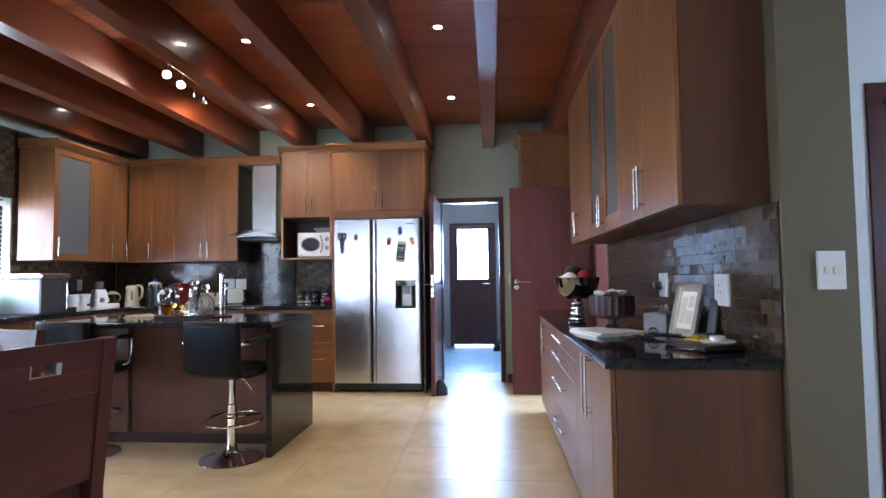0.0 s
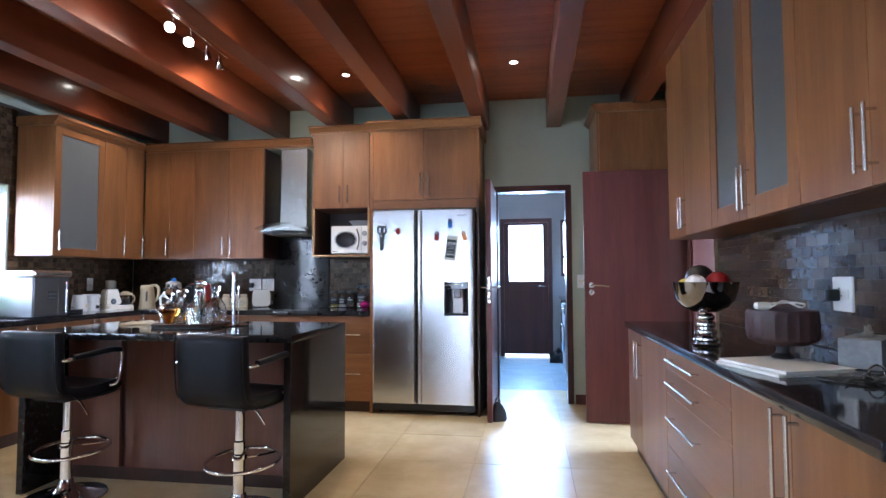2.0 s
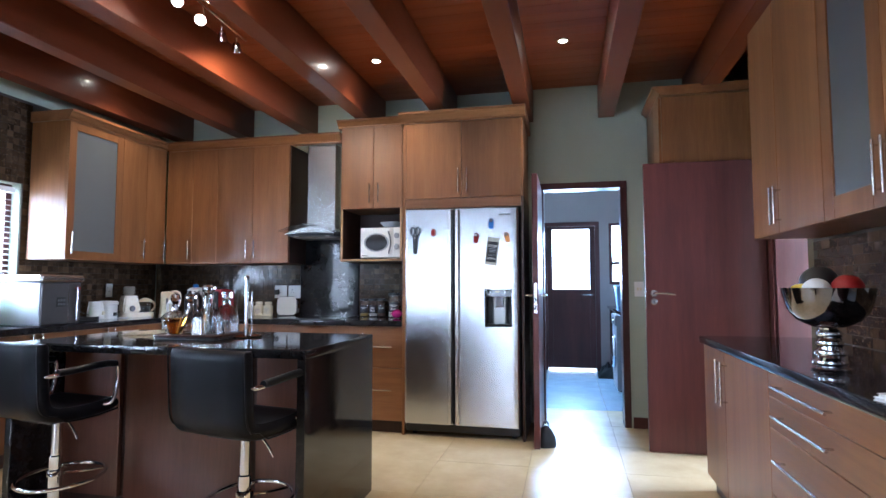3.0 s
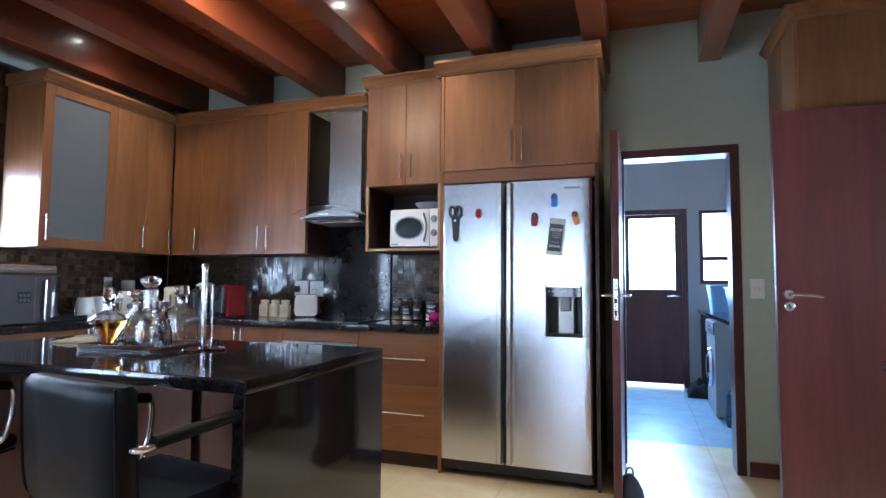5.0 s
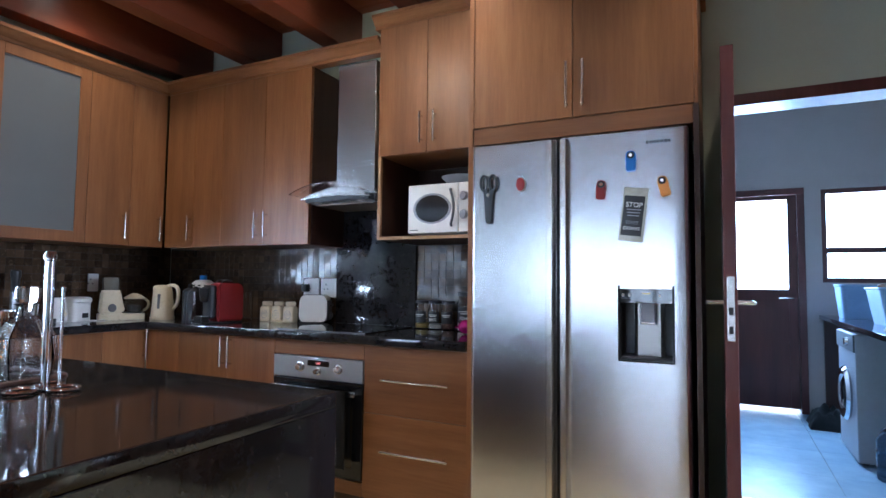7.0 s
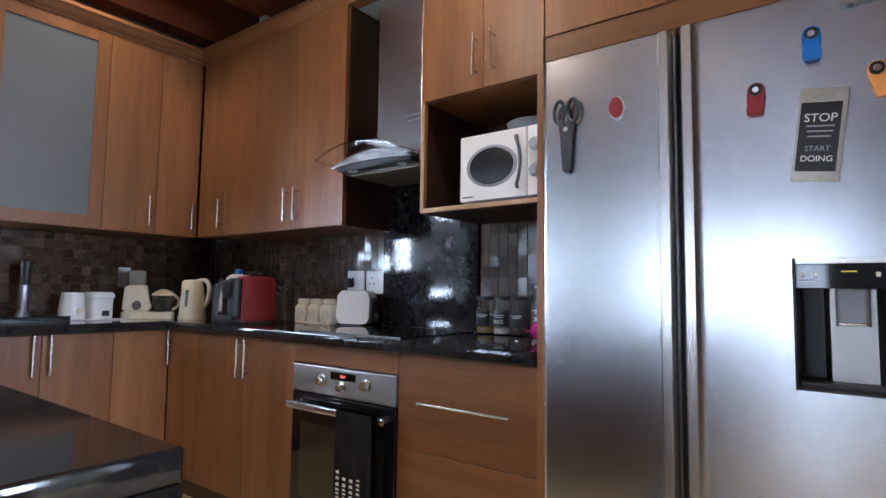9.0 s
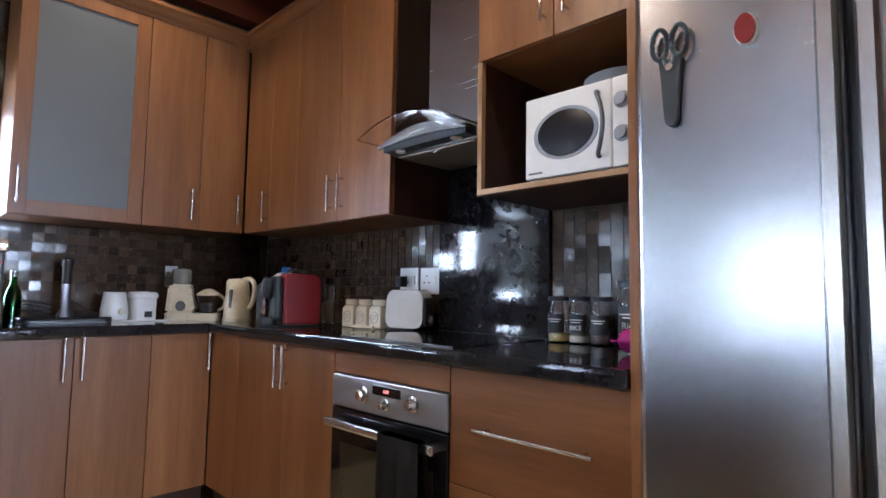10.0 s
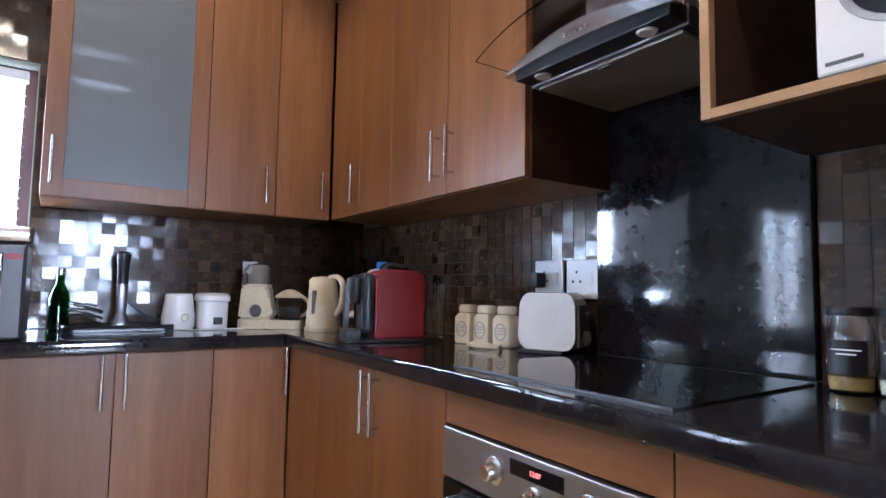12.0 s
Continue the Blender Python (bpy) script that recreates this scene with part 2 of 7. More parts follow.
LED_RED = glow("red_digits", (1.0, 0.05, 0.03), 1.0)
MESH_FILTER = plain("grease_filter", (0.24, 0.21, 0.17), 0.45, 0.4, 0.15, 220, 0.3)
BLIND = plain("white_slat", (0.72, 0.73, 0.74), 0.5, vary=0.03)

# ---- building helpers ----


def box(bm, x0, x1, y0, y1, z0, z1, bevel=0.0, seg=2):
    m = Matrix.LocRotScale(((x0 + x1) / 2, (y0 + y1) / 2, (z0 + z1) / 2), None, (abs(x1 - x0), abs(y1 - y0), abs(z1 - z0)))
    made = bmesh.ops.create_cube(bm, size=1.0, matrix=m)["verts"]
    if bevel:
        edges = list({e for v in made for e in v.link_edges})
        bmesh.ops.bevel(bm, geom=edges, offset=bevel, segments=seg, affect="EDGES", profile=0.5)
    return made


def lathe(bm, profile, at=(0, 0, 0), seg=28, square=0.0, caps=True):
    """Turns (radius, height) pairs about z. square: 0 round to 1 nearly square."""
    rings = []
    for r, z in profile:
        ring = []
        for k in range(seg):
            a = 2 * math.pi * (k + 0.5) / seg
            c, s = math.cos(a), math.sin(a)
            f = 1.0
            if square:
                p = 2 + 6 * square
                f = 1 / (abs(c) ** p + abs(s) ** p) ** (1 / p)
            ring.append(bm.verts.new((at[0] + r * c * f, at[1] + r * s * f, at[2] + z)))
        rings.append(ring)
    for a, b in zip(rings, rings[1:]):
        for k in range(seg):
            bm.faces.new((a[k], a[(k + 1) % seg], b[(k + 1) % seg], b[k]))
    if not caps:
        return
    if profile[0][0] > 1e-5:
        bm.faces.new(rings[0][::-1])
    if profile[-1][0] > 1e-5:
        bm.faces.new(rings[-1])


def tube(bm, pts, r, seg=10, closed=False):
    """A round bar along points."""
    pts = [Vector(p) for p in pts]
    rings, n = [], len(pts)
    up = Vector((0.13, 0.21, 0.97))
    for k, p in enumerate(pts):
        a = pts[(k - 1) % n] if closed or k else p
        b = pts[(k + 1) % n] if closed or k < n - 1 else p
        d = (b - a).normalized()
        side = d.cross(up)
        side = side.normalized() if side.length > 1e-4 else d.orthogonal().normalized()
        top = side.cross(d).normalized()
        rings.append([bm.verts.new(p + r * (math.cos(2 * math.pi * j / seg) * side + math.sin(2 * math.pi * j / seg) * top)) for j in range(seg)])
    loop = range(n) if closed else range(n - 1)
    for k in loop:
        a, b = rings[k], rings[(k + 1) % n]
        for j in range(seg):
            bm.faces.new((a[j], a[(j + 1) % seg], b[(j + 1) % seg], b[j]))
    if not closed:
        bm.faces.new(rings[0][::-1])
        bm.faces.new(rings[-1])


def bar(bm, a, b, r, seg=12):
    tube(bm, [a, b], r, seg)


def smooth_path(pts, steps=6):
    out, n = [], len(pts)
    for k in range(n - 1):
        p0, p1, p2, p3 = (Vector(pts[min(max(k + o, 0), n - 1)]) for o in (-1, 0, 1, 2))
        for s in range(steps):
            t = s / steps
            out.append(0.5 * (2 * p1 + (p2 - p0) * t + (2 * p0 - 5 * p1 + 4 * p2 - p3) * t * t + (3 * p1 - p0 - 3 * p2 + p3) * t ** 3))
    out.append(Vector(pts[-1]))
    return out


def prism(bm, outline, y0, y1, axis="y"):
    """Pushes a closed 2-D outline from y0 to y1 along an axis."""
    def place(u, v, w):
        return {"y": (u, w, v), "x": (w, u, v), "z": (u, v, w)}[axis]
    a = [bm.verts.new(place(u, v, y0)) for u, v in outline]
    b = [bm.verts.new(place(u, v, y1)) for u, v in outline]
    n = len(outline)
    bm.faces.new(a)
    bm.faces.new(b[::-1])
    for k in range(n):
        bm.faces.new((a[k], b[k], b[(k + 1) % n], a[(k + 1) % n]))


def round_rect(u0, u1, v0, v1, r, seg=5):
    out = []
    for cx, cy, a0 in ((u1 - r, v1 - r, 0), (u0 + r, v1 - r, 90), (u0 + r, v0 + r, 180), (u1 - r, v0 + r, 270)):
        for k in range(seg + 1):
            a = radians(a0 + 90 * k / seg)
            out.append((cx + r * math.cos(a), cy + r * math.sin(a)))
    return out


def thing(name, at=(0, 0, 0), rz=0.0, label="", category="", group="", kind=""):
    ob = new(name)
    ob.empty_display_size = 0.1
    ob.matrix_basis = pose(*at, 0, 0, rz)
    return tagged(ob, label, category, group, kind)


def mesh_of(name, bm, material, smooth=40.0):
    bmesh.ops.recalc_face_normals(bm, faces=bm.faces[:])
    me = bpy.data.meshes.new(name)
    # a broad flat face keeps its flat look beside its narrow rounded edge
    crisp = []
    if smooth:
        bm.edges.index_update()
        bm.faces.index_update()
        area = [f.calc_area() for f in bm.faces]
        for e in bm.edges:
            if len(e.link_faces) == 2:
                a, b = (area[f.index] for f in e.link_faces)
                if max(a, b) > 9 * min(a, b) and e.calc_face_angle(0.0) > 0.12:
                    crisp.append(e.index)
    bm.to_mesh(me)
    bm.free()
    me.materials.append(material)
    if smooth:
        me.shade_auto_smooth(angle=radians(smooth)) if hasattr(me, "shade_auto_smooth") else me.shade_smooth()
        if not hasattr(me, "shade_auto_smooth"):
            me.set_sharp_from_angle(angle=radians(smooth))
        for k in crisp:
            me.edges[k].use_edge_sharp = True
    return me


def part(name, bm, material, parent=None, label="", smooth=40.0):
    ob = new(name, mesh_of(name, bm, material, smooth))
    ob.parent = parent
    return tagged(ob, label)


def solid(name, bm, material, label="", category="", kind="structure", smooth=0.0):
    ob = new(name, mesh_of(name, bm, material, smooth))
    return tagged(ob, label, category, "", kind)


def boxes(*dims, bevel=0.0):
    bm = bmesh.new()
    for d in dims:
        box(bm, *d, bevel=bevel)
    return bm


# ---- setting ----
CEIL_Z, BACK_Y, LEFT_X, RIGHT_X = 2.93, 6.07, -4.25, 1.245
REAR_Y, FAR_X = -4.2, 4.2


def wall_x(name, x0, x1, y0, y1, openings, material, top=CEIL_Z, label=""):
    """A wall whose length runs along x, from y0 to y1 thick, with (x0, x1, z0, z1) openings."""
    bm = bmesh.new()
    at = x0
    for a, b, z0, z1 in sorted(openings):
        box(bm, at, a, y0, y1, 0, top)
        if z0 > 0:
            box(bm, a, b, y0, y1, 0, z0)
        box(bm, a, b, y0, y1, z1, top)
        at = b
    box(bm, at, x1, y0, y1, 0, top)
    return solid(name, bm, material, label, "wall")


def wall_y(name, y0, y1, x0, x1, openings, material, top=CEIL_Z, label=""):
    bm = bmesh.new()
    at = y0
    for a, b, z0, z1 in sorted(openings):
        box(bm, x0, x1, at, a, 0, top)
        if z0 > 0:
            box(bm, x0, x1, a, b, 0, z0)
        box(bm, x0, x1, a, b, z1, top)
        at = b
    box(bm, x0, x1, at, y1, 0, top)
    return solid(name, bm, material, label, "wall")


wall_x("wall_north", LEFT_X - 0.2, 3.1, BACK_Y, BACK_Y + 0.15, [(-0.35, 0.345, 0, 2.05)], PAINT, label="sage green painted kitchen back wall")
wall_y("wall_west", REAR_Y, BACK_Y, LEFT_X - 0.2, LEFT_X, [(0.45, 1.55, 0.7, 2.0), (2.93, 4.58, 0.98, 1.96)], PAINT, label="sage green painted wall with windows")
wall_y("wall_east", 1.80, BACK_Y, RIGHT_X, 1.49, [(4.76, 5.29, 0, 2.06)], PAINT_DIM_OLIVE, label="dark olive wall behind the side counter, dim light put into its paint")
wall_x("wall_south", LEFT_X - 0.2, FAR_X + 0.2, REAR_Y - 0.2, REAR_Y, [(-3.95, -2.85, 0.15, 2.1), (-2.15, -1.05, 0.15, 2.1)], PAINT_WHITE, label="white wall with garden doors")
wall_x("wall_hall", 1.49, FAR_X, 2.50, 2.65, [(2.02, 2.84, 0, 2.02)], PAINT_WHITE, label="white hall wall with a dark door")
wall_y("wall_far_east", REAR_Y, 2.5, FAR_X, FAR_X + 0.2, [(-0.2, 1.4, 0.8, 2.2)], PAINT_WHITE, label="white hall wall with a window")
solid("wall_hall_closing", boxes((1.9, 3.0, 3.0, 3.1, 0, 2.2)), PAINT_WHITE, "plain wall behind the hall door", "wall")
# side room behind the pantry door
wall_y("wall_side_room_east", 4.1, BACK_Y, 2.9, 3.1, [(4.6, 5.44, 0.85, 2.05)], PAINT_WHITE, label="white side room wall with a window")
solid("wall_side_room_south", boxes((1.49, 3.1, 3.95, 4.1, 0, CEIL_Z)), PAINT_WHITE, "plain white side room wall", "wall")
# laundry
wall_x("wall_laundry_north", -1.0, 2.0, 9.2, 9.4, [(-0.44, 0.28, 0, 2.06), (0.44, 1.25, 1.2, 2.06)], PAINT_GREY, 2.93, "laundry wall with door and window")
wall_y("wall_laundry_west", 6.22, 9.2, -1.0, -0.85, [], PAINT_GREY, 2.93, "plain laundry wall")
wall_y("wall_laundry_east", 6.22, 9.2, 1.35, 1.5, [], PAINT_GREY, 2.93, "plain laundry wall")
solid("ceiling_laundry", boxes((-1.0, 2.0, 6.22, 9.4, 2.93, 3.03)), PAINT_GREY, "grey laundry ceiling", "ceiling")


def ceiling():
    bm = bmesh.new()
    y, k = REAR_Y, 0
    while y < BACK_Y:
        w = 0.12
        box(bm, LEFT_X, FAR_X, y + 0.002, min(y + w - 0.002, BACK_Y), CEIL_Z, CEIL_Z + 0.02)
        y += w
    box(bm, LEFT_X - 0.2, FAR_X + 0.2, REAR_Y - 0.2, BACK_Y + 0.15, CEIL_Z + 0.006, CEIL_Z + 0.1)
    return solid("ceiling", bm, CEIL, "red-brown varnished tongue-and-groove board ceiling", "ceiling")


ceiling()


def beams():
    for k in range(-1, 12):
        x = -3.30 + 0.69 * (k - 0)
        if x > FAR_X - 0.2 or x < LEFT_X:
            continue
        bm = bmesh.new()
        box(bm, x, x + 0.135, REAR_Y, BACK_Y - 0.003, 2.635, CEIL_Z - 0.003, 0.006)
        tagged(part("ceiling_beam", bm, BEAM), "red-brown varnished exposed timber ceiling beam", "beam", "exposed ceiling beams", "structure")


beams()


def door_frame(name, x0, x1, y0, y1, top, w, material, label):
    """A lining round an opening in a wall that runs along x."""
    t = thing(name, ((x0 + x1) / 2, y0, 0), 0, label, "door frame", kind="structure")
    h = (x1 - x0) / 2
    d0, d1 = -0.012, y1 - y0 + 0.012
    part("jamb", boxes((-h - w + 0.02, -h + 0.02, d0, d1, 0, top), bevel=0.003), material, t)
    part("jamb", boxes((h - 0.02, h + w - 0.02, d0, d1, 0, top), bevel=0.003), material, t)
    part("head", boxes((-h - w + 0.02, h + w - 0.02, d0, d1, top, top + w), bevel=0.003), material, t)
    return t


door_frame("door_frame_laundry", -0.345, 0.34, BACK_Y, BACK_Y + 0.15, 2.02, 0.055, MAHOG, "dark mahogany door frame of the laundry doorway")
door_frame("door_frame_hall", 2.04, 2.82, 2.50, 2.65, 2.0, 0.07, MAHOG, "dark wood frame of the hall doorway")
solid("door_hall", boxes((2.06, 2.80, 2.58, 2.62, 0.01, 1.99)), MAHOG, "closed dark wood hall door", "door")

# ---- cabinets ----


def bar_handle(parent, u, v, length, upright=True, proud=0.032):
    """A satin bar on two short posts, centred at (u, v) on a front that lies at y = 0."""
    bm = bmesh.new()
    h = length / 2
    if upright:
        bar(bm, (u, -proud, v - h), (u, -proud, v + h), 0.0058)
        for s in (-1, 1):
            bar(bm, (u, 0.001, v + s * (h - 0.02)), (u, -proud, v + s * (h - 0.02)), 0.0045, 8)
    else:
        bar(bm, (u - h, -proud, v), (u + h, -proud, v), 0.0058)
        for s in (-1, 1):
            bar(bm, (u + s * (h - 0.03), 0.001, v), (u + s * (h - 0.03), -proud, v), 0.0045, 8)
    return part("handle", bm, SATIN, parent, "satin nickel bar handle")


def front(parent, name, u0, u1, v0, v1, handle=None, material=None):
    """A flat front panel with an eased edge. handle: (u, v, length, upright)."""
    g = 0.0015
    ob = part(name, boxes((u0 + g, u1 - g, 0, 0.018, v0 + g, v1 - g), bevel=0.0016), material or LAM, parent)
    if handle:
        bar_handle(ob, *handle)
    return ob


def glass_front(parent, u0, u1, v0, v1, handle=None, w=0.065):
    g = 0.0015
    a, b, c, d = u0 + g, u1 - g, v0 + g, v1 - g
    bm = boxes((a, a + w, 0, 0.02, c, d), (b - w, b, 0, 0.02, c, d), (a + w, b - w, 0, 0.02, c, c + w), (a + w, b - w, 0, 0.02, d - w, d), bevel=0.0016)
    ob = part("glass_door", bm, LAM, parent)
    part("pane", boxes((a + w - 0.004, b - w + 0.004, 0.007, 0.012, c + w - 0.004, d - w + 0.004)), FROST, ob, "frosted glass pane")
    if handle:
        bar_handle(ob, *handle)
    return ob


def cabinet(name, at, rz, w, d, h, label, plinth=0.0, side=None, group="", category="cabinet"):
    """The carcass, its front at y = 0 and its depth behind it. Fronts are added to what it returns."""
    t = thing(name, at, rz, label, category, group)
    part("body", boxes((0.0005, w - 0.0005, 0.0195, d, plinth, h), bevel=0.001), side or LAM, t)
    if plinth:
        part("plinth", boxes((0.0005, w - 0.0005, 0.045, 0.06, 0, plinth)), LAM_DARK, t, "dark plinth board")
    return t


def cornice(name, at, rz, w, label, h=0.085, out=0.045, ends=(0, 0), d=0.06):
    """A stepped and coved moulding on top of a run."""
    t = [(d, 0), (0.0, 0), (0.0, 0.018), (-0.012, 0.024), (-out * 0.55, h * 0.55), (-out * 0.8, h * 0.72), (-out, h * 0.76), (-out, h), (d, h)]
    bm = bmesh.new()
    prism(bm, t, -ends[0], w + ends[1], "x")
    ob = part(name, bm, LAM_X)
    ob.matrix_basis = pose(*at, 0, 0, rz)
    return tagged(ob, label, "cornice", kind="structure")


UP = "wall-hung walnut laminate cabinet "
LO = "walnut laminate base cabinet "
ZU, HU = 1.381, 1.075
FY, FX = 5.69, -3.85          # fronts of the wall cabinets
BY, BX = 5.458, -3.66         # fronts of the base cabinets
HW = 0.165                    # handle length

# wall cabinets, back wall
c = cabinet("wall_cabinet", (-3.848, FY, ZU), 0, 0.548, 0.36, HU, UP + "in the corner beside a frosted-glass unit", group="wall cabinets")
front(c, "door", 0.008, 0.286, 0, HU, (0.268, 0.127, HW, True))
front(c, "door", 0.286, 0.548, 0, HU)
c = cabinet("wall_cabinet", (-3.30, FY, ZU), 0, 0.73, 0.36, HU, UP + "with two doors beside the cooker hood", side=LAM, group="wall cabinets")
front(c, "door", 0, 0.368, 0, HU, (0.322, 0.127, HW, True))
front(c, "door", 0.368, 0.73, 0, HU, (0.402, 0.127, HW, True))
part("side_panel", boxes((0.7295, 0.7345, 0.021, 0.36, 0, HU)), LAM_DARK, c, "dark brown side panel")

c = thing("microwave_cabinet", (-2.04, 5.62, 1.388), 0, "walnut laminate cabinet over an open niche for the microwave", "cabinet", "wall cabinets")
W = 0.553
part("body", boxes((0, W, 0.0195, 0.445, 0.452, 1.162)), LAM, c)
front(c, "door", 0, 0.297, 0.452, 1.162, (0.270, 0.58, HW, True))
front(c, "door", 0.297, W, 0.452, 1.162, (0.349, 0.58, HW, True))
EDGE = wood("pale_edging", (0.27, 0.155, 0.070), (0.34, 0.205, 0.098), (0.40, 0.25, 0.125), "x", 0.4, per_object=0.0)
part("niche_edge", boxes((0, 0.018, 0, 0.02, 0, 0.4515), (W - 0.018, W, 0, 0.02, 0, 0.4515), (0.018, W - 0.018, 0, 0.02, 0, 0.018), bevel=0.001), EDGE, c, "pale walnut edging")
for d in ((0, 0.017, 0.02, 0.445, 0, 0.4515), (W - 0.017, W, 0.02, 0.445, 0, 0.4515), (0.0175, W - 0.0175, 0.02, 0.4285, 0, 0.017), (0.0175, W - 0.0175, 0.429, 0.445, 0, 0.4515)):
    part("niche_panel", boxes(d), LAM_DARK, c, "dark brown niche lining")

c = thing("fridge_cabinet", (-1.485, 5.452, 0), 0, "walnut laminate housing round and over the fridge", "cabinet", "wall cabinets")
part("body", boxes((0.058, 1.03, 0.0195, 0.61, 1.878, 2.51)), LAM, c)
part("filler_strip", boxes((0.0, 0.0575, 0.172, 0.60, 1.75, 2.51)), LAM, c)
front(c, "door", 0.082, 0.541, 1.878, 2.50, (0.519, 2.015, 0.20, True))
front(c, "door", 0.541, 1.018, 1.878, 2.50, (0.589, 2.015, 0.20, True))
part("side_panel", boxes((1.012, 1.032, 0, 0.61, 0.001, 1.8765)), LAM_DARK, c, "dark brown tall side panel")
part("side_panel", boxes((0.058, 0.080, -0.004, 0.61, 0.001, 1.8765), bevel=0.001), LAM, c)
part("rail", boxes((0.081, 1.011, 0.004, 0.022, 1.80, 1.8765), bevel=0.001), LAM_X, c)
part("rail", boxes((0.058, 0.081, 0.0, 0.019, 1.878, 2.50), bevel=0.001), LAM, c)

# wall cabinets, left wall
c = cabinet("wall_cabinet", (FX, 4.62, ZU), 90, 0.537, 0.36, HU, UP + "with a frosted glass door", group="wall cabinets")
glass_front(c, 0, 0.537, 0, HU, (0.030, 0.127, HW, True))
c = cabinet("wall_cabinet", (FX, 5.157, ZU), 90, 0.28, 0.36, HU, UP + "with one plain narrow door", group="wall cabinets")
front(c, "door", 0, 0.28, 0, HU, (0.232, 0.127, HW, True))
c = cabinet("wall_cabinet", (FX, 5.437, ZU), 90, 0.251, 0.36, HU, UP + "with a narrow door at the inner corner", group="wall cabinets")
front(c, "door", 0, 0.248, 0, HU, (0.20, 0.127, HW, True))

cornice("cornice_north", (-3.85, FY, ZU + HU), 0, 1.775, "walnut cornice over the back wall cabinets", 0.08)
cornice("cornice_microwave", (-2.043, 5.62, 2.55), 0, 0.580, "walnut cornice over the microwave cabinet", 0.07, 0.04, (0.03, 0))
cornice("cornice_fridge", (-1.430, 5.452, 2.505), 0, 0.978, "walnut cornice over the fridge housing", 0.085, 0.05, (0.03, 0.02), 0.6)
cornice("cornice_west", (FX, 4.60, ZU + HU), 90, 1.09, "walnut cornice over the left wall cabinets", 0.08, 0.04, (0, 0), 0.36)

# base cabinets, back wall
PL, TOPZ, WT = 0.10, 0.852, 0.897
c = cabinet("base_cabinet", (BX, BY, 0), 0, 1.075, 0.585, TOPZ - 0.002, LO + "with two doors beside the oven", PL, group="base cabinets")
front(c, "filler_panel", 0.004, 0.30, PL, 0.848)
front(c, "door", 0.30, 0.716, PL, 0.848, (0.688, 0.754, 0.175, True))
front(c, "door", 0.716, 1.075, PL, 0.848, (0.745, 0.754, 0.175, True))
c = cabinet("oven_cabinet", (-2.585, BY, 0), 0, 0.59, 0.585, 0.165, LO + "that holds the built-in oven", PL, group="base cabinets")
part("top_panel", boxes((0.0015, 0.5885, 0, 0.018, 0.770, 0.848), bevel=0.0016), LAM_X, c)
part("lower_panel", boxes((0.0015, 0.5885, 0, 0.018, PL, 0.168), bevel=0.0016), LAM_X, c)
part("side", boxes((0, 0.012, 0.02, 0.58, 0.166, 0.85)), LAM, c)
part("side", boxes((0.578, 0.59, 0.02, 0.58, 0.166, 0.85)), LAM, c)
c = cabinet("drawer_cabinet", (-1.995, BY, 0), 0, 0.566, 0.585, TOPZ - 0.002, LO + "with two deep drawers beside the fridge", PL, group="base cabinets")
front(c, "drawer", 0, 0.566, 0.515, 0.848, (0.30, 0.687, 0.365, False), LAM_X)
front(c, "drawer", 0, 0.566, PL, 0.515, (0.30, 0.345, 0.365, False), LAM_X)
# base cabinets, left wall
c = cabinet("base_cabinet", (BX, 5.174, 0), 90, 0.284, 0.575, TOPZ - 0.002, LO + "with a narrow door at the corner", PL, group="base cabinets")
front(c, "door", 0, 0.282, PL, 0.848, (0.262, 0.755, 0.18, True))
for k, y in enumerate((4.555, 3.935, 3.315)):
    c = cabinet("base_cabinet", (BX, y, 0), 90, 0.619, 0.575, TOPZ - 0.002, LO + "with two doors under the window wall", PL, group="base cabinets")
    front(c, "door", 0, 0.31, PL, 0.848, (0.272, 0.758, 0.18, True))
    front(c, "door", 0.31, 0.619, PL, 0.848, (0.340, 0.758, 0.18, True))


t = thing("granite_worktop", (-2.83, 5.74, TOPZ), 0, "polished black granite L-shaped worktop", "worktop")
part("slab", boxes((-1.402, 1.400, -0.312, 0.305, 0, WT - TOPZ), bevel=0.006), GRAN, t)
part("slab", boxes((-1.402, -0.80, -2.44, -0.3125, 0, WT - TOPZ), bevel=0.006), GRAN, t)
t = thing("side_worktop", (0.93, 3.23, TOPZ - 0.008), 0, "polished black granite worktop on the side cabinets", "worktop")
part("slab", boxes((-0.305, 0.31, -1.412, 1.46, 0, 0.04), bevel=0.006), GRAN, t)

# side run on the east wall
RF, RB, ZR, HR = 0.915, 0.645, 1.44, 1.235
SU = "walnut laminate wall cabinet "
c = cabinet("side_wall_cabinet", (RF, 4.60, ZR), -90, 0.89, 0.326, HR, SU + "with two doors beside the pantry", group="side wall cabinets")
front(c, "door", 0, 0.385, 0, HR, (0.358, 0.140, 0.19, True))
front(c, "door", 0.385, 0.89, 0, HR, (0.414, 0.140, 0.19, True))
c = cabinet("side_wall_cabinet", (RF, 3.71, ZR), -90, 0.96, 0.326, HR, SU + "with two frosted glass doors", group="side wall cabinets")
glass_front(c, 0, 0.475, 0, HR, (0.455, 0.135, 0.19, True), 0.09)
glass_front(c, 0.475, 0.96, 0, HR, (0.512, 0.135, 0.19, True), 0.09)
c = cabinet("side_wall_cabinet", (RF, 2.75, ZR), -90, 0.88, 0.326, HR, SU + "with two plain doors at the open end", side=LAM_SHADED, group="side wall cabinets")
front(c, "door", 0, 0.415, 0, HR, (0.388, 0.135, 0.19, True))
front(c, "door", 0.415, 0.88, 0, HR, (0.442, 0.135, 0.19, True))
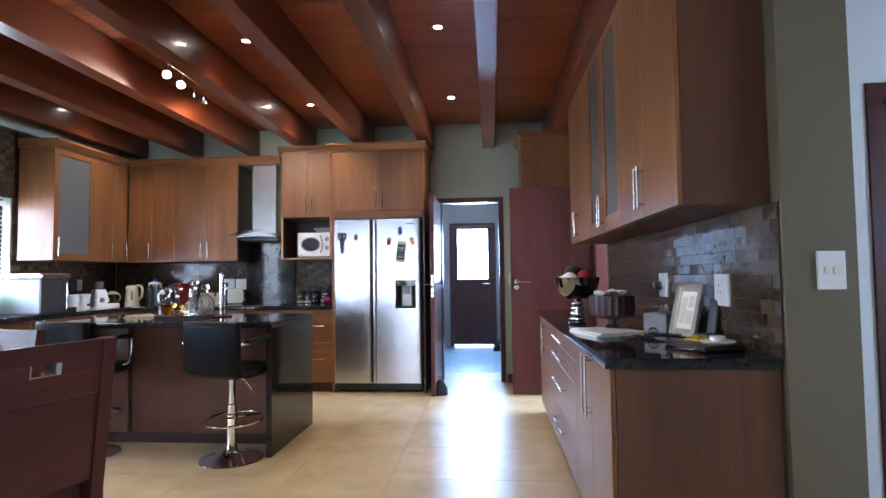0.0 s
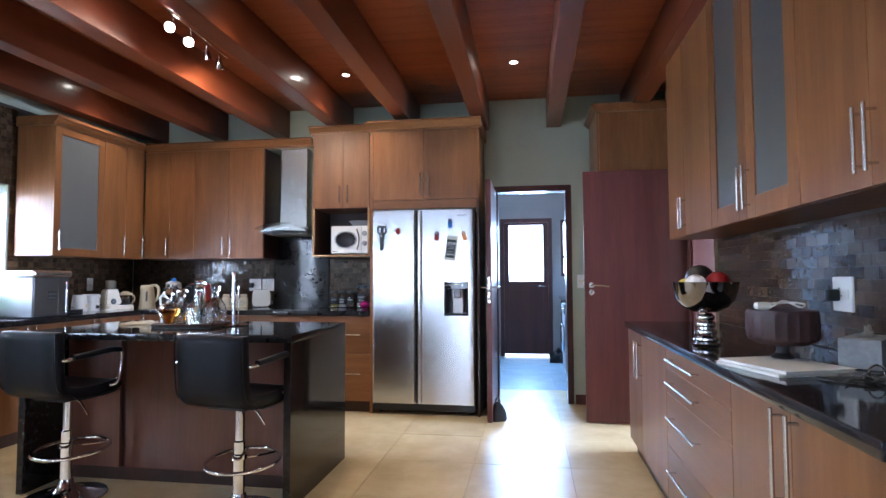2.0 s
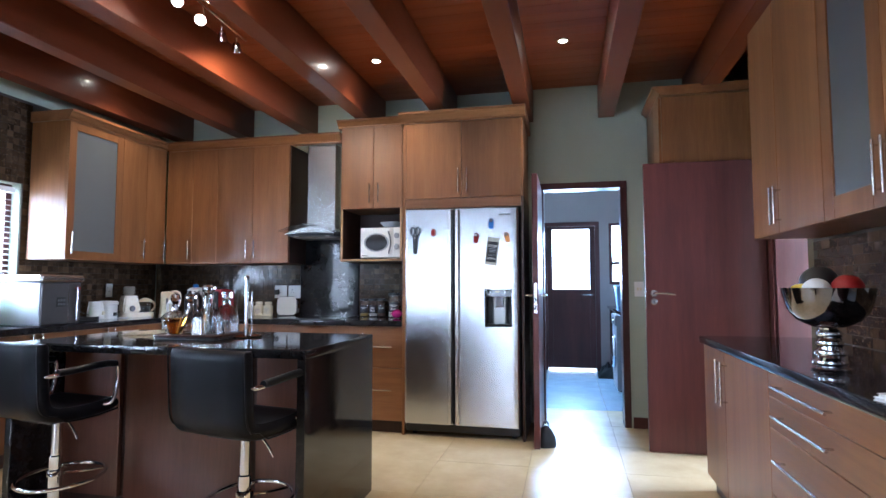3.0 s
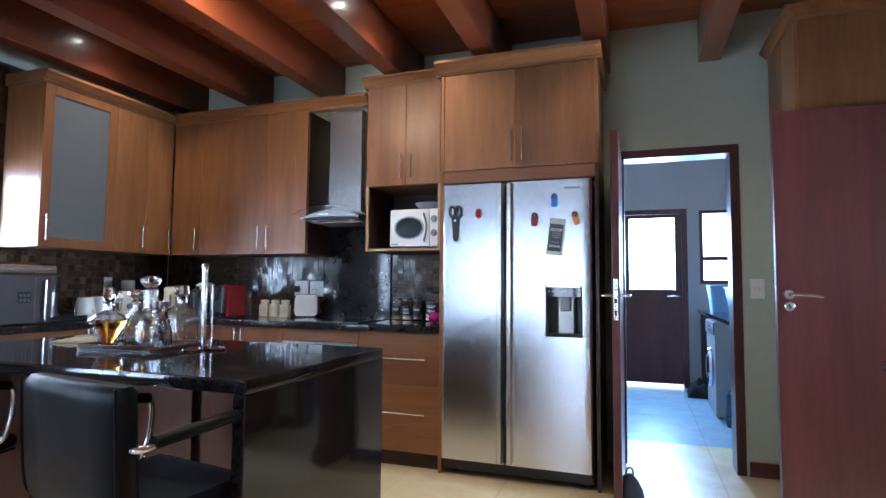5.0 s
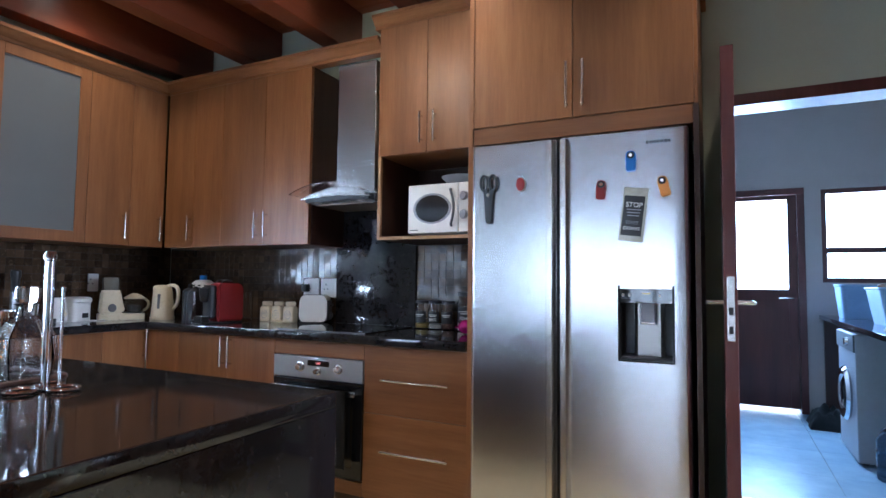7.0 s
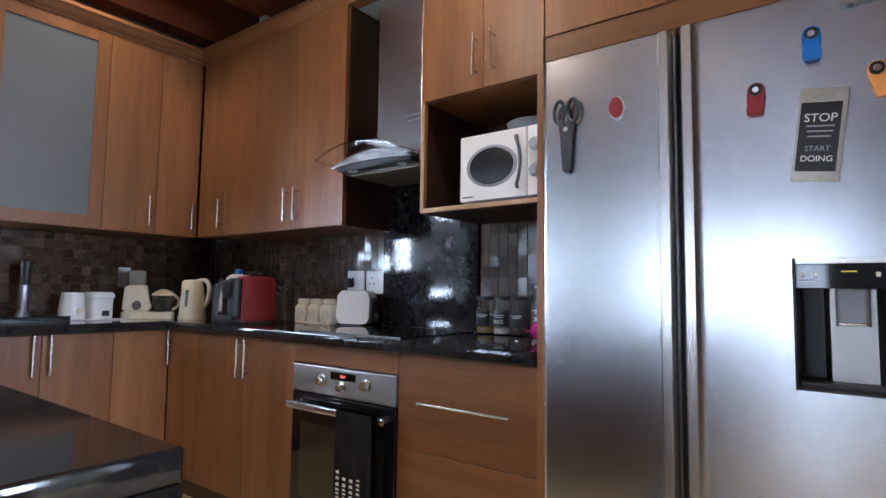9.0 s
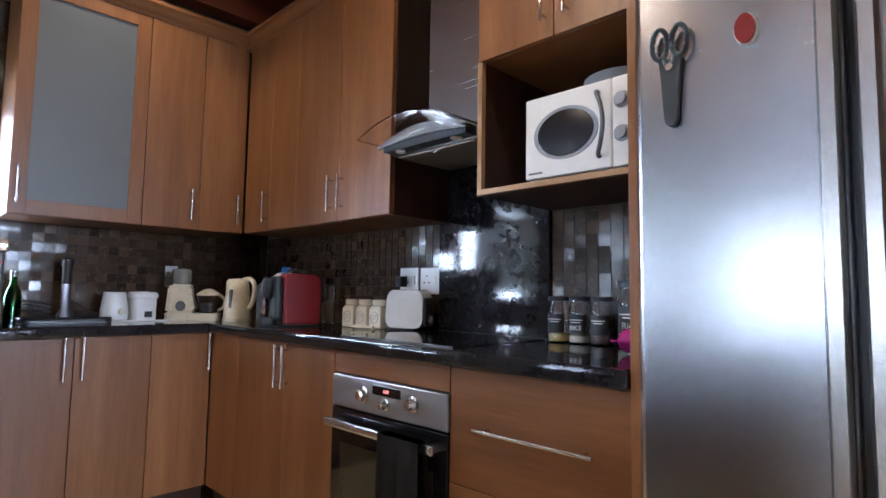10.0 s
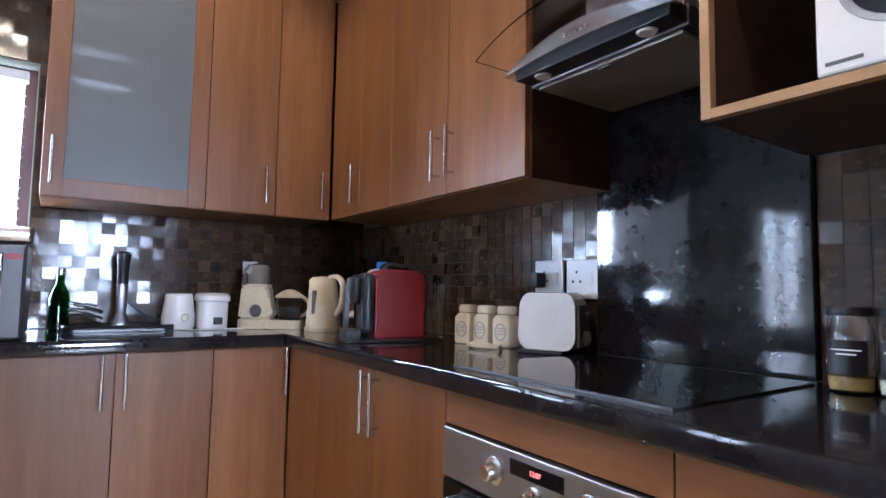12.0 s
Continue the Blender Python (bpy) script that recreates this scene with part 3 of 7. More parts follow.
cornice("cornice_east", (RF, 4.60, ZR + HR), -90, 2.73, "walnut cornice over the side cabinets", 0.07, 0.04, (0.03, 0), 0.3)
SL = "walnut laminate side base cabinet "
TB = 0.842
c = cabinet("side_base_cabinet", (RB, 4.67, 0), -90, 1.07, 0.59, TB, SL + "with two doors beside the pantry door", PL, group="side base cabinets")
front(c, "door", 0, 0.43, PL, 0.84, (0.385, 0.685, 0.22, True))
front(c, "door", 0.43, 1.07, PL, 0.84, (0.475, 0.685, 0.22, True))
c = cabinet("side_drawer_cabinet", (RB, 3.60, 0), -90, 0.92, 0.59, TB, SL + "with four drawers", PL, group="side base cabinets")
for v0, v1, hv in ((0.742, 0.84, 0.795), (0.62, 0.742, 0.685), (0.365, 0.62, 0.52), (PL, 0.365, 0.27)):
    front(c, "drawer", 0, 0.92, v0, v1, (0.35, hv, 0.46, False), LAM_X)
c = cabinet("side_base_cabinet", (RB, 2.68, 0), -90, 0.85, 0.59, TB, SL + "with two doors at the open end", PL, LAM_SHADED, group="side base cabinets")
front(c, "door", 0, 0.44, PL, 0.84, (0.395, 0.71, 0.26, True))
front(c, "door", 0.44, 0.85, PL, 0.84, (0.485, 0.71, 0.26, True))

# tall cabinet behind the pantry door
c = cabinet("tall_cabinet", (0.55, 6.055, 0), -90, 0.60, 0.69, 2.58, "tall walnut laminate cupboard beside the laundry doorway", PL)
front(c, "door", 0, 0.325, PL, 2.578, (0.287, 1.055, 0.37, True))
front(c, "door", 0.325, 0.598, PL, 2.578, (0.363, 1.055, 0.37, True))
cornice("cornice_tall", (0.55, 6.055, 2.58), -90, 0.60, "walnut cornice on the tall cupboard", 0.07, 0.045, (0, 0.045), 0.68)

# ---- doors ----


def lever_set(parent, u, v, side):
    """A lever handle with a round rose and an oval key plate on a leaf face at y = 0; side: way the lever points."""
    bm = bmesh.new()
    lathe(bm, [(0.001, 0), (0.024, 0), (0.026, 0.004), (0.022, 0.009), (0.001, 0.009)], seg=20)
    bmesh.ops.transform(bm, matrix=pose(u, 0, v, 90), verts=bm.verts[:])
    tube(bm, smooth_path([(u, 0, v), (u, -0.045, v), (u + side * 0.03, -0.052, v + 0.002), (u + side * 0.09, -0.052, v - 0.001), (u + side * 0.135, -0.05, v - 0.008)]), 0.0085)
    part("lever", bm, SATIN, parent, "satin metal lever handle")
    bm = bmesh.new()
    lathe(bm, [(0.001, 0), (0.022, 0), (0.024, 0.003), (0.020, 0.007), (0.001, 0.007)], seg=20)
    bmesh.ops.transform(bm, matrix=pose(u, 0, v - 0.058, 90), verts=bm.verts[:])
    part("key_plate", bm, SATIN, parent, "satin metal key plate")
    part("keyhole", boxes((u - 0.003, u + 0.003, -0.0085, -0.0065, v - 0.068, v - 0.05)), BLACK, parent)


t = thing("pantry_door", (0.422, 5.375, 0.008), 0, "open plain mahogany-coloured flush door", "door")
part("leaf", boxes((0, 0.803, 0, 0.04, 0, 2.06), bevel=0.003), MAHOG, t)
lever_set(t, 0.055, 1.115, 1)
part("lock_plate", boxes((-0.0015, 0.0005, 0.008, 0.032, 0.98, 1.16)), SATIN, t)
t = thing("pantry_door_frame", (1.243, 5.28, 0), 0, "dark mahogany door frame post beside the pantry door", "door frame", kind="structure")
part("jamb", boxes((-0.016, 0.0, 0.011, 0.085, 0, 2.08), bevel=0.003), MAHOG, t)
part("lining", boxes((0.0, 0.245, -0.01, 0.009, 0, 2.05)), MAHOG, t)

t = thing("laundry_door", (-0.378, 5.25, 0.008), 0, "open dark wood laundry door standing beside the fridge", "door")
part("leaf", boxes((0, 0.042, 0, 0.80, 0, 2.0), bevel=0.003), MAHOG, t)
part("lock_plate", boxes((0.009, 0.033, -0.0015, 0.0005, 0.97, 1.19), bevel=0.0004), SATIN, t, "steel lock plate")
part("latch", boxes((0.014, 0.028, -0.009, -0.001, 1.06, 1.085), (0.015, 0.027, -0.0025, -0.0013, 0.995, 1.02), bevel=0.001), BLACK, t)
for s in (-1, 1):
    bm = bmesh.new()
    x = 0.021 + s * 0.021
    tube(bm, smooth_path([(x, 0.06, 1.10), (x + s * 0.045, 0.06, 1.10), (x + s * 0.052, 0.09, 1.10), (x + s * 0.052, 0.18, 1.098)]), 0.008)
    part("lever", bm, SATIN, t, "satin metal lever handle")

# ---- island ----
IX0, IX1, IY0, IY1 = -2.85, -1.245, 3.39, 4.25
IZ = 0.895
t = thing("kitchen_island", ((IX0 + IX1) / 2, (IY0 + IY1) / 2, 0), 0, "kitchen island with black granite waterfall ends and walnut panels", "island")
hx, hy = (IX1 - IX0) / 2, (IY1 - IY0) / 2
part("top", boxes((-hx, hx, -hy, hy, 0.855, IZ), bevel=0.005), GRAN, t, "polished black granite top")
part("end_slab", boxes((hx - 0.04, hx, -hy, hy, 0, 0.8545), bevel=0.003), GRAN, t, "polished black granite end slab")
part("end_slab", boxes((-hx, -hx + 0.04, -hy, hy, 0, 0.8545), bevel=0.003), GRAN, t)
part("core", boxes((-hx + 0.041, hx - 0.041, -hy + 0.31, hy - 0.02, 0.0, 0.854)), LAM_DARK, t)
for a, b in ((-0.757, -0.40), (-0.36, 0.36), (0.40, 0.757)):
    part("back_panel", boxes((a, b, -hy + 0.285, -hy + 0.3095, 0.075, 0.854), bevel=0.002), LAM_ISLAND, t)
part("skirting", boxes((-0.757, 0.757, -hy + 0.297, -hy + 0.3097, 0.0, 0.074)), LAM_DARK, t)

# ---- floor ----
solid("floor", boxes((LEFT_X - 0.2, FAR_X + 0.2, REAR_Y - 0.2, BACK_Y + 0.15, -0.1, -0.004), (-1.0, 2.0, BACK_Y + 0.15, 9.4, -0.1, -0.004)), FLOOR_GROUT, "cream porcelain tiled floor", "floor")


def floor_tiles():
    parent = bpy.data.objects["floor"]
    p, ox, oy = 0.605, 0.215, 3.06
    bm = boxes((0.0015, p - 0.0015, 0.0015, p - 0.0015, -0.012, 0.0))
    me = mesh_of("tile", bm, TILE, 0)
    cool = mesh_of("tile", boxes((0.0015, p - 0.0015, 0.0015, p - 0.0015, -0.012, 0.0)), TILE_BLUE_LIT, 0)
    far = bmesh.new()
    for i in range(-9, 8):
        for j in range(-13, 12):
            x, y = ox + i * p, oy + j * p
            if y > BACK_Y and not (-1.1 < x < 1.3):
                continue
            if x > FAR_X or y > 9.3 or x + p < LEFT_X - 0.1 or y + p < REAR_Y - 0.1:
                continue
            if x < 1.5 and -0.8 < y:
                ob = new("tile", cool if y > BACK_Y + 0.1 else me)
                ob.parent = parent
                ob.matrix_basis = pose(x, y, 0.0002 * ((i * 7 + j * 3) % 4))
            else:
                box(far, x + 0.0015, x + p - 0.0015, y + 0.0015, y + p - 0.0015, -0.012, 0.0)
    tagged(part("far_tile", far, TILE, parent, smooth=0), kind="stuff")


floor_tiles()
t = thing("baseboard", (0.45, BACK_Y, 0), 0, "dark mahogany skirting beside the laundry doorway", "baseboard", kind="structure")
part("board", boxes((-0.06, 0.099, -0.016, 0, 0, 0.09), bevel=0.002), MAHOG_X, t)

# ---- windows and lamps ----
SKYGLOW = glow("bright_daylight", (0.84, 0.92, 1.0), 3.8)


def backdrop(x0, x1, y0, y1, z0, z1):
    solid("backdrop", boxes((x0, x1, y0, y1, z0, z1)), SKYGLOW, "bright overcast daylight outside", "backdrop")


backdrop(-5.3, -5.28, 0.0, 2.2, 0.2, 2.6)
backdrop(-5.3, -5.28, 2.6, 5.2, 0.5, 2.6)
backdrop(-4.3, -0.7, -5.2, -5.18, 0, 2.6)
backdrop(-0.8, 1.7, 10.2, 10.22, -0.5, 2.6)
backdrop(3.6, 3.62, 4.2, 5.9, 0.5, 2.4)
backdrop(5.2, 5.22, -0.6, 1.8, 0.5, 2.6)


def window_in_x_wall(name, x, y0, y1, z0, z1, label, mullions=(), inner=1):
    """A frame and panes in a wall that runs along y; x is the frame's middle."""
    t = thing(name, (x, (y0 + y1) / 2, z0), 90, label, "window", kind="structure")
    h, H, w = (y1 - y0) / 2, z1 - z0, 0.045
    part("window_frame", boxes((-h, -h + w, -0.03, 0.03, 0, H), (h - w, h, -0.03, 0.03, 0, H), (-h + w, h - w, -0.03, 0.03, 0, w), (-h + w, h - w, -0.03, 0.03, H - w, H), bevel=0.003), MAHOG, t)
    cuts = [-h + w, *mullions, h - w]
    for m in mullions:
        part("mullion", boxes((m - 0.02, m + 0.02, -0.025, 0.025, w, H - w), bevel=0.002), MAHOG, t)
    for a, b in zip(cuts, cuts[1:]):
        ob = part("pane", boxes((a + 0.004, b - 0.004, -0.002, 0.002, w - 0.004, H - w + 0.004)), GLASS, t)
        ob.visible_shadow = False
    return t


window_in_x_wall("window_1", -4.36, 2.93, 4.58, 0.98, 1.96, "dark-framed kitchen window over the worktop", (-0.28, 0.28))
window_in_x_wall("window_2", -4.36, 0.45, 1.55, 0.70, 2.0, "dark-framed window of the dining side", (0.0,))


def venetian(name, x, y0, y1, z0, z1, label, step=0.042, tilt=12):
    t = thing(name, (x, (y0 + y1) / 2, z0), 90, label, "blind", "venetian blinds")
    h, H = (y1 - y0) / 2, z1 - z0
    bm = boxes((-h, h, -0.025, 0.025, H - 0.04, H), bevel=0.003)
    part("headrail", bm, BLIND, t)
    n = int((H - 0.06) / step)
    slat = bmesh.new()
    box(slat, -h + 0.005, h - 0.005, -0.021, 0.021, -0.0012, 0.0012)
    me = mesh_of("slat", slat, BLIND, 0)
    for k in range(n):
        ob = new("slat", me)
        ob.parent = t
        ob.matrix_basis = pose(0, 0, 0.02 + step * k, tilt)
    for u in (-h * 0.7, 0, h * 0.7):
        bm = bmesh.new()
        bar(bm, (u, -0.022, 0.01), (u, -0.022, H - 0.03), 0.0012, 6)
        part("cord", bm, BLIND, t)


venetian("venetian_blind", -4.285, 3.885, 4.55, 1.10, 1.93, "white venetian blind with open slats in the kitchen window")
venetian("venetian_blind", -4.285, 2.96, 3.865, 1.10, 1.93, "white venetian blind with closed slats in the kitchen window", 0.038, 74)
venetian("venetian_blind", -4.285, 0.48, 1.52, 0.74, 1.97, "white venetian blind lowered in the dining window")

for k, (x0, x1) in enumerate(((-3.95, -2.85), (-2.15, -1.05))):
    t = thing("garden_door", ((x0 + x1) / 2, -4.31, 0.15), 0, "dark wooden glazed garden door", "door", "garden doors", "structure")
    h = (x1 - x0) / 2
    part("door_frame", boxes((-h, -h + 0.07, -0.03, 0.03, 0, 1.95), (h - 0.07, h, -0.03, 0.03, 0, 1.95), (-h + 0.07, h - 0.07, -0.03, 0.03, 0, 0.1), (-h + 0.07, h - 0.07, -0.03, 0.03, 1.87, 1.95), (-0.04, 0.04, -0.03, 0.03, 0.1, 1.87)), MAHOG, t)
    for a, b in ((-h + 0.066, -0.037), (0.037, h - 0.066)):
        part("pane", boxes((a, b, -0.003, 0.003, 0.097, 1.873)), GLASS, t).visible_shadow = False
t = thing("window_3", (4.31, 0.6, 0.8), 90, "white-framed hall window", "window", kind="structure")
part("window_frame", boxes((-0.8, -0.75, -0.03, 0.03, 0, 1.4), (0.75, 0.8, -0.03, 0.03, 0, 1.4), (-0.75, 0.75, -0.03, 0.03, 0, 0.05), (-0.75, 0.75, -0.03, 0.03, 1.35, 1.4), (-0.025, 0.025, -0.03, 0.03, 0.05, 1.35)), PAINT_WHITE, t)

t = thing("window_5", (3.0, 5.02, 0.85), 90, "white-framed side room window", "window", kind="structure")
part("window_frame", boxes((-0.42, -0.37, -0.03, 0.03, 0, 1.2), (0.37, 0.42, -0.03, 0.03, 0, 1.2), (-0.37, 0.37, -0.03, 0.03, 0, 0.05), (-0.37, 0.37, -0.03, 0.03, 1.15, 1.2)), PAINT_WHITE, t)
# laundry door and window
t = thing("laundry_outer_door", (-0.08, 9.25, 0.032), 0, "dark wooden outer door with a bright glazed upper half", "door")
part("leaf", boxes((-0.34, -0.255, -0.02, 0.02, 0, 2.0), (0.255, 0.34, -0.02, 0.02, 0, 2.0), (-0.255, 0.255, -0.02, 0.02, 0, 1.10), (-0.255, 0.255, -0.02, 0.02, 1.95, 2.0), bevel=0.002), MAHOG, t)
part("pane", boxes((-0.257, 0.257, -0.003, 0.003, 1.098, 1.952)), GLASS, t).visible_shadow = False
bm = bmesh.new()
tube(bm, smooth_path([(0.29, -0.02, 1.02), (0.29, -0.06, 1.02), (0.24, -0.065, 1.02), (0.17, -0.062, 1.015)]), 0.008)
part("lever", bm, SATIN, t, "metal lever handle")
door_frame("door_frame_outer", -0.43, 0.27, 9.2, 9.4, 2.02, 0.06, MAHOG, "dark wood frame of the outer door")
t = thing("window_4", (0.845, 9.27, 1.2), 0, "laundry window with a bright pane and a transom", "window", kind="structure")
part("window_frame", boxes((-0.405, -0.36, -0.03, 0.03, 0, 0.86), (0.36, 0.405, -0.03, 0.03, 0, 0.86), (-0.36, 0.36, -0.03, 0.03, 0, 0.045), (-0.36, 0.36, -0.03, 0.03, 0.82, 0.86), bevel=0.003), MAHOG, t)
part("transom", boxes((-0.36, 0.36, -0.03, 0.03, 0.27, 0.32), bevel=0.003), MAHOG, t)
for z0, z1 in ((0.043, 0.272), (0.318, 0.822)):
    part("pane", boxes((-0.362, 0.362, -0.003, 0.003, z0, z1)), GLASS, t).visible_shadow = False


def downlight(at):
    t = thing("ceiling_downlight", at, 0, "small round recessed ceiling spotlight, lit", "ceiling light", "recessed downlights")
    bm = bmesh.new()
    lathe(bm, [(0.030, -0.001), (0.033, -0.006), (0.043, -0.004), (0.045, 0.0), (0.040, 0.003), (0.030, 0.003)], seg=28, caps=False)
    part("rim", bm, SATIN, t, "metal rim")
    bm = bmesh.new()
    lathe(bm, [(0.001, -0.0035), (0.020, -0.0035), (0.028, -0.001), (0.028, 0.002), (0.001, 0.002)], seg=20)
    part("lamp_face", bm, LED_WARM, t, "glowing halogen face")
    return t


SPOTS = [(-0.135, 5.10), (-1.56, 5.15), (-0.12, 3.55), (-1.535, 3.62), (-3.6, 5.0), (-3.6, 3.5), (-0.12, 2.0), (-1.54, 2.05)]
first = downlight((*SPOTS[0], CEIL_Z - 0.003))
for x, y in SPOTS[1:]:
    copy_thing(first, pose(x, y, CEIL_Z - 0.003))
for x, y in SPOTS:
    spot_lamp((x, y, CEIL_Z - 0.03), (x, y, 0), 18, 110)


def track_light():
    t = thing("track_spotlight", (-2.205, 4.01, CEIL_Z), 3, "chrome ceiling bar with four lit halogen spotlights", "ceiling light")
    bm = bmesh.new()
    lathe(bm, [(0.001, -0.035), (0.045, -0.035), (0.055, -0.028), (0.055, 0), (0.001, 0)], seg=24)
    part("canopy", bm, CHROME, t)
    bm = bmesh.new()
    bar(bm, (0, -0.40, -0.10), (0, 0.40, -0.10), 0.008)
    for y in (-0.2, 0.2):
        bar(bm, (0, y, -0.10), (0, y, 0), 0.006)
    part("bar", bm, CHROME, t)
    here = pose(-2.205, 4.01, CEIL_Z, 0, 0, 3)
    for y, aim, watts in ((-0.30, (-1.2, 0.6, 0.8), 10), (-0.09, (-1.4, 1.2, 0.6), 10), (0.12, (-2.6, 5.2, 0.4), 12), (0.29, (-2.9, 5.6, 0.9), 12)):
        bm = bmesh.new()
        lathe(bm, [(0.012, 0.028), (0.020, 0.020), (0.028, -0.016), (0.032, -0.038), (0.030, -0.038), (0.022, -0.010), (0.001, 0.006)], seg=20)
        bar(bm, (0, 0, 0.02), (0, 0, 0.05), 0.005)
        m = here.inverted() @ look(here @ Vector((0, y, -0.185)), aim)
        bmesh.ops.transform(bm, matrix=m, verts=bm.verts[:])
        bar(bm, (0, y, -0.10), tuple(m @ Vector((0, 0, 0.045))), 0.004)
        head = part("spot_head", bm, CHROME, t, "chrome spotlight head")
        bm = bmesh.new()
        lathe(bm, [(0.001, -0.036), (0.018, -0.036), (0.028, -0.032), (0.001, -0.030)], seg=16)
        bmesh.ops.transform(bm, matrix=m, verts=bm.verts[:])
        part("lamp_face", bm, LED_WARM, head, "glowing halogen face")
        w = here @ m
        spot_lamp(w @ Vector((0, 0, -0.045)), w @ Vector((0, 0, -1)), watts, 165, 0.02)


track_light()

# ---- fridge ----


def fridge():
    t = thing("fridge", (-0.945, 5.43, 0), 0, "side-by-side brushed steel fridge with magnets on its doors", "fridge")
    x0, x1, z0, z1 = 0.19, 0.395, 0.865, 1.16    # water dispenser
    part("cabinet_body", boxes((-0.455, 0.452, 0.128, 0.60, 0.03, 1.775), (-0.455, x0 - 0.002, 0.052, 0.128, 0.03, 1.775), (x1 + 0.002, 0.452, 0.052, 0.128, 0.03, 1.775), (x0 - 0.002, x1 + 0.002, 0.052, 0.128, 0.03, z0 - 0.002), (x0 - 0.002, x1 + 0.002, 0.052, 0.128, z1 + 0.002, 1.775)), GREY, t, "dark grey metal casing")
    part("grille", boxes((-0.45, 0.45, 0.03, 0.055, 0.035, 0.095), bevel=0.003), BLACK, t, "black bottom grille")
    for x in (-0.4, 0.4):
        bm = bmesh.new()
        lathe(bm, [(0.02, 0), (0.022, 0.01), (0.015, 0.03)], (x, 0.12, 0), 14)
        part("foot", bm, BLACK, t)

    def curved(x0, x1, z0, z1):
        """A door skin with softly rounded long edges."""
        r = 0.018
        out = [(x0, 0.05), (x0, r)] + [(x0 + r - r * math.cos(a), r - r * math.sin(a)) for a in (0.4, 0.8, 1.2, 1.57)]
        out += [(x1 - r + r * math.sin(a), r - r * math.cos(a)) for a in (0.0, 0.4, 0.8, 1.2, 1.57)] + [(x1, 0.05)]
        bm = bmesh.new()
        prism(bm, out, z0, z1, "z")
        return bm

    left = part("freezer_door", curved(-0.457, -0.062, 0.10, 1.785), STEEL, t, "brushed steel door")
    r = 0.018
    bm = bmesh.new()
    prism(bm, [(-0.048, 0.05), (-0.048, r)] + [(-0.048 + r - r * math.cos(a), r - r * math.sin(a)) for a in (0.4, 0.8, 1.2, 1.57)] + [(x0, 0.0), (x0, 0.05)], 0.10, 1.785, "z")
    prism(bm, [(x1, 0.05), (x1, 0.0)] + [(0.453 - r + r * math.sin(a), r - r * math.cos(a)) for a in (0.0, 0.4, 0.8, 1.2, 1.57)] + [(0.453, 0.05)], 0.10, 1.785, "z")
    box(bm, x0, x1, 0.0, 0.05, 0.10, z0)
    box(bm, x0, x1, 0.0, 0.05, z1, 1.785)
    right = part("fridge_door", bm, STEEL, t, "brushed steel door with a water dispenser")
    for door, x in ((left, -0.085), (right, -0.026)):
        bm = bmesh.new()
        out = [(x - 0.017, 0.002), (x - 0.017, -0.028), (x - 0.011, -0.038), (x + 0.011, -0.038), (x + 0.017, -0.028), (x + 0.017, 0.002)]
        prism(bm, out, 0.115, 1.772, "z")
        part("handle", bm, SATIN, door, "full-length bar handle")
    part("centre_gap", boxes((-0.061, -0.049, 0.03, 0.05, 0.10, 1.78)), BLACK, t)
    RECESS = plain("dark_recess", (0.028, 0.028, 0.032), 0.4)
    d = right
    a, b, c0, c1 = x0 + 0.004, x1 - 0.004, z0 + 0.004, z1 - 0.066
    part("dispenser_frame", boxes((x0 - 0.003, a, -0.004, 0.02, z0 - 0.003, z1 + 0.003), (b, x1 + 0.003, -0.004, 0.02, z0 - 0.003, z1 + 0.003), (a, b, -0.004, 0.02, z0 - 0.003, c0), bevel=0.001), BLACK, d)
    part("dispenser_trim", boxes((a, b, -0.006, 0.02, z1 - 0.011, z1 + 0.003), bevel=0.001), SATIN, d, "bright steel strip")
    panel = part("dispenser_panel", boxes((a, b, -0.005, 0.02, c1, z1 - 0.0115), bevel=0.001), BLACK_GLASS, d, "glossy black control panel")
    part("recess_side", boxes((a, a + 0.003, 0.02, 0.12, c0, z1), bevel=0.001), RECESS, d, "dark recess wall")
    part("recess_side", boxes((b - 0.003, b, 0.02, 0.12, c0, z1), bevel=0.001), RECESS, d)
    part("recess_top", boxes((a + 0.003, b - 0.003, 0.02, 0.12, c1, c1 + 0.003)), RECESS, d)
    part("recess_floor", boxes((a + 0.003, b - 0.003, 0.0, 0.12, c0, c0 + 0.012), bevel=0.002), RECESS, d, "dark drip tray")
    part("recess_back", boxes((a + 0.003, b - 0.003, 0.117, 0.12, c0 + 0.012, c1)), RECESS, d)
    bm = bmesh.new()
    u0, u1 = x0 + 0.052, x1 - 0.042
    prism(bm, [(u0, 0.116), (u0, 0.075), (u0 + 0.012, 0.062), (u1 - 0.012, 0.062), (u1, 0.075), (u1, 0.116)], c0 + 0.0125, c1 - 0.001, "z")
    part("dispenser_back", bm, STEEL_OVEN, d, "pale steel back plate")
    bm = bmesh.new()
    m0, m1 = (u0 + u1) / 2 - 0.032, (u0 + u1) / 2 + 0.032
    prism(bm, round_rect(m0, m1, 0.028, 0.061, 0.012), c1 - 0.085, c1 - 0.001, "z")
    part("dispenser_lever", bm, GREY_L, d, "grey push lever")
    part("lever_lip", boxes((m0 + 0.006, m1 - 0.006, 0.022, 0.0275, c1 - 0.084, c1 - 0.076), bevel=0.002), SATIN, d)
    for x in (x0 + 0.018, x0 + 0.042, x1 - 0.05):
        part("button", boxes((x - 0.004, x + 0.004, -0.0062, -0.005, z1 - 0.040, z1 - 0.030), bevel=0.0004), PAPER, panel)
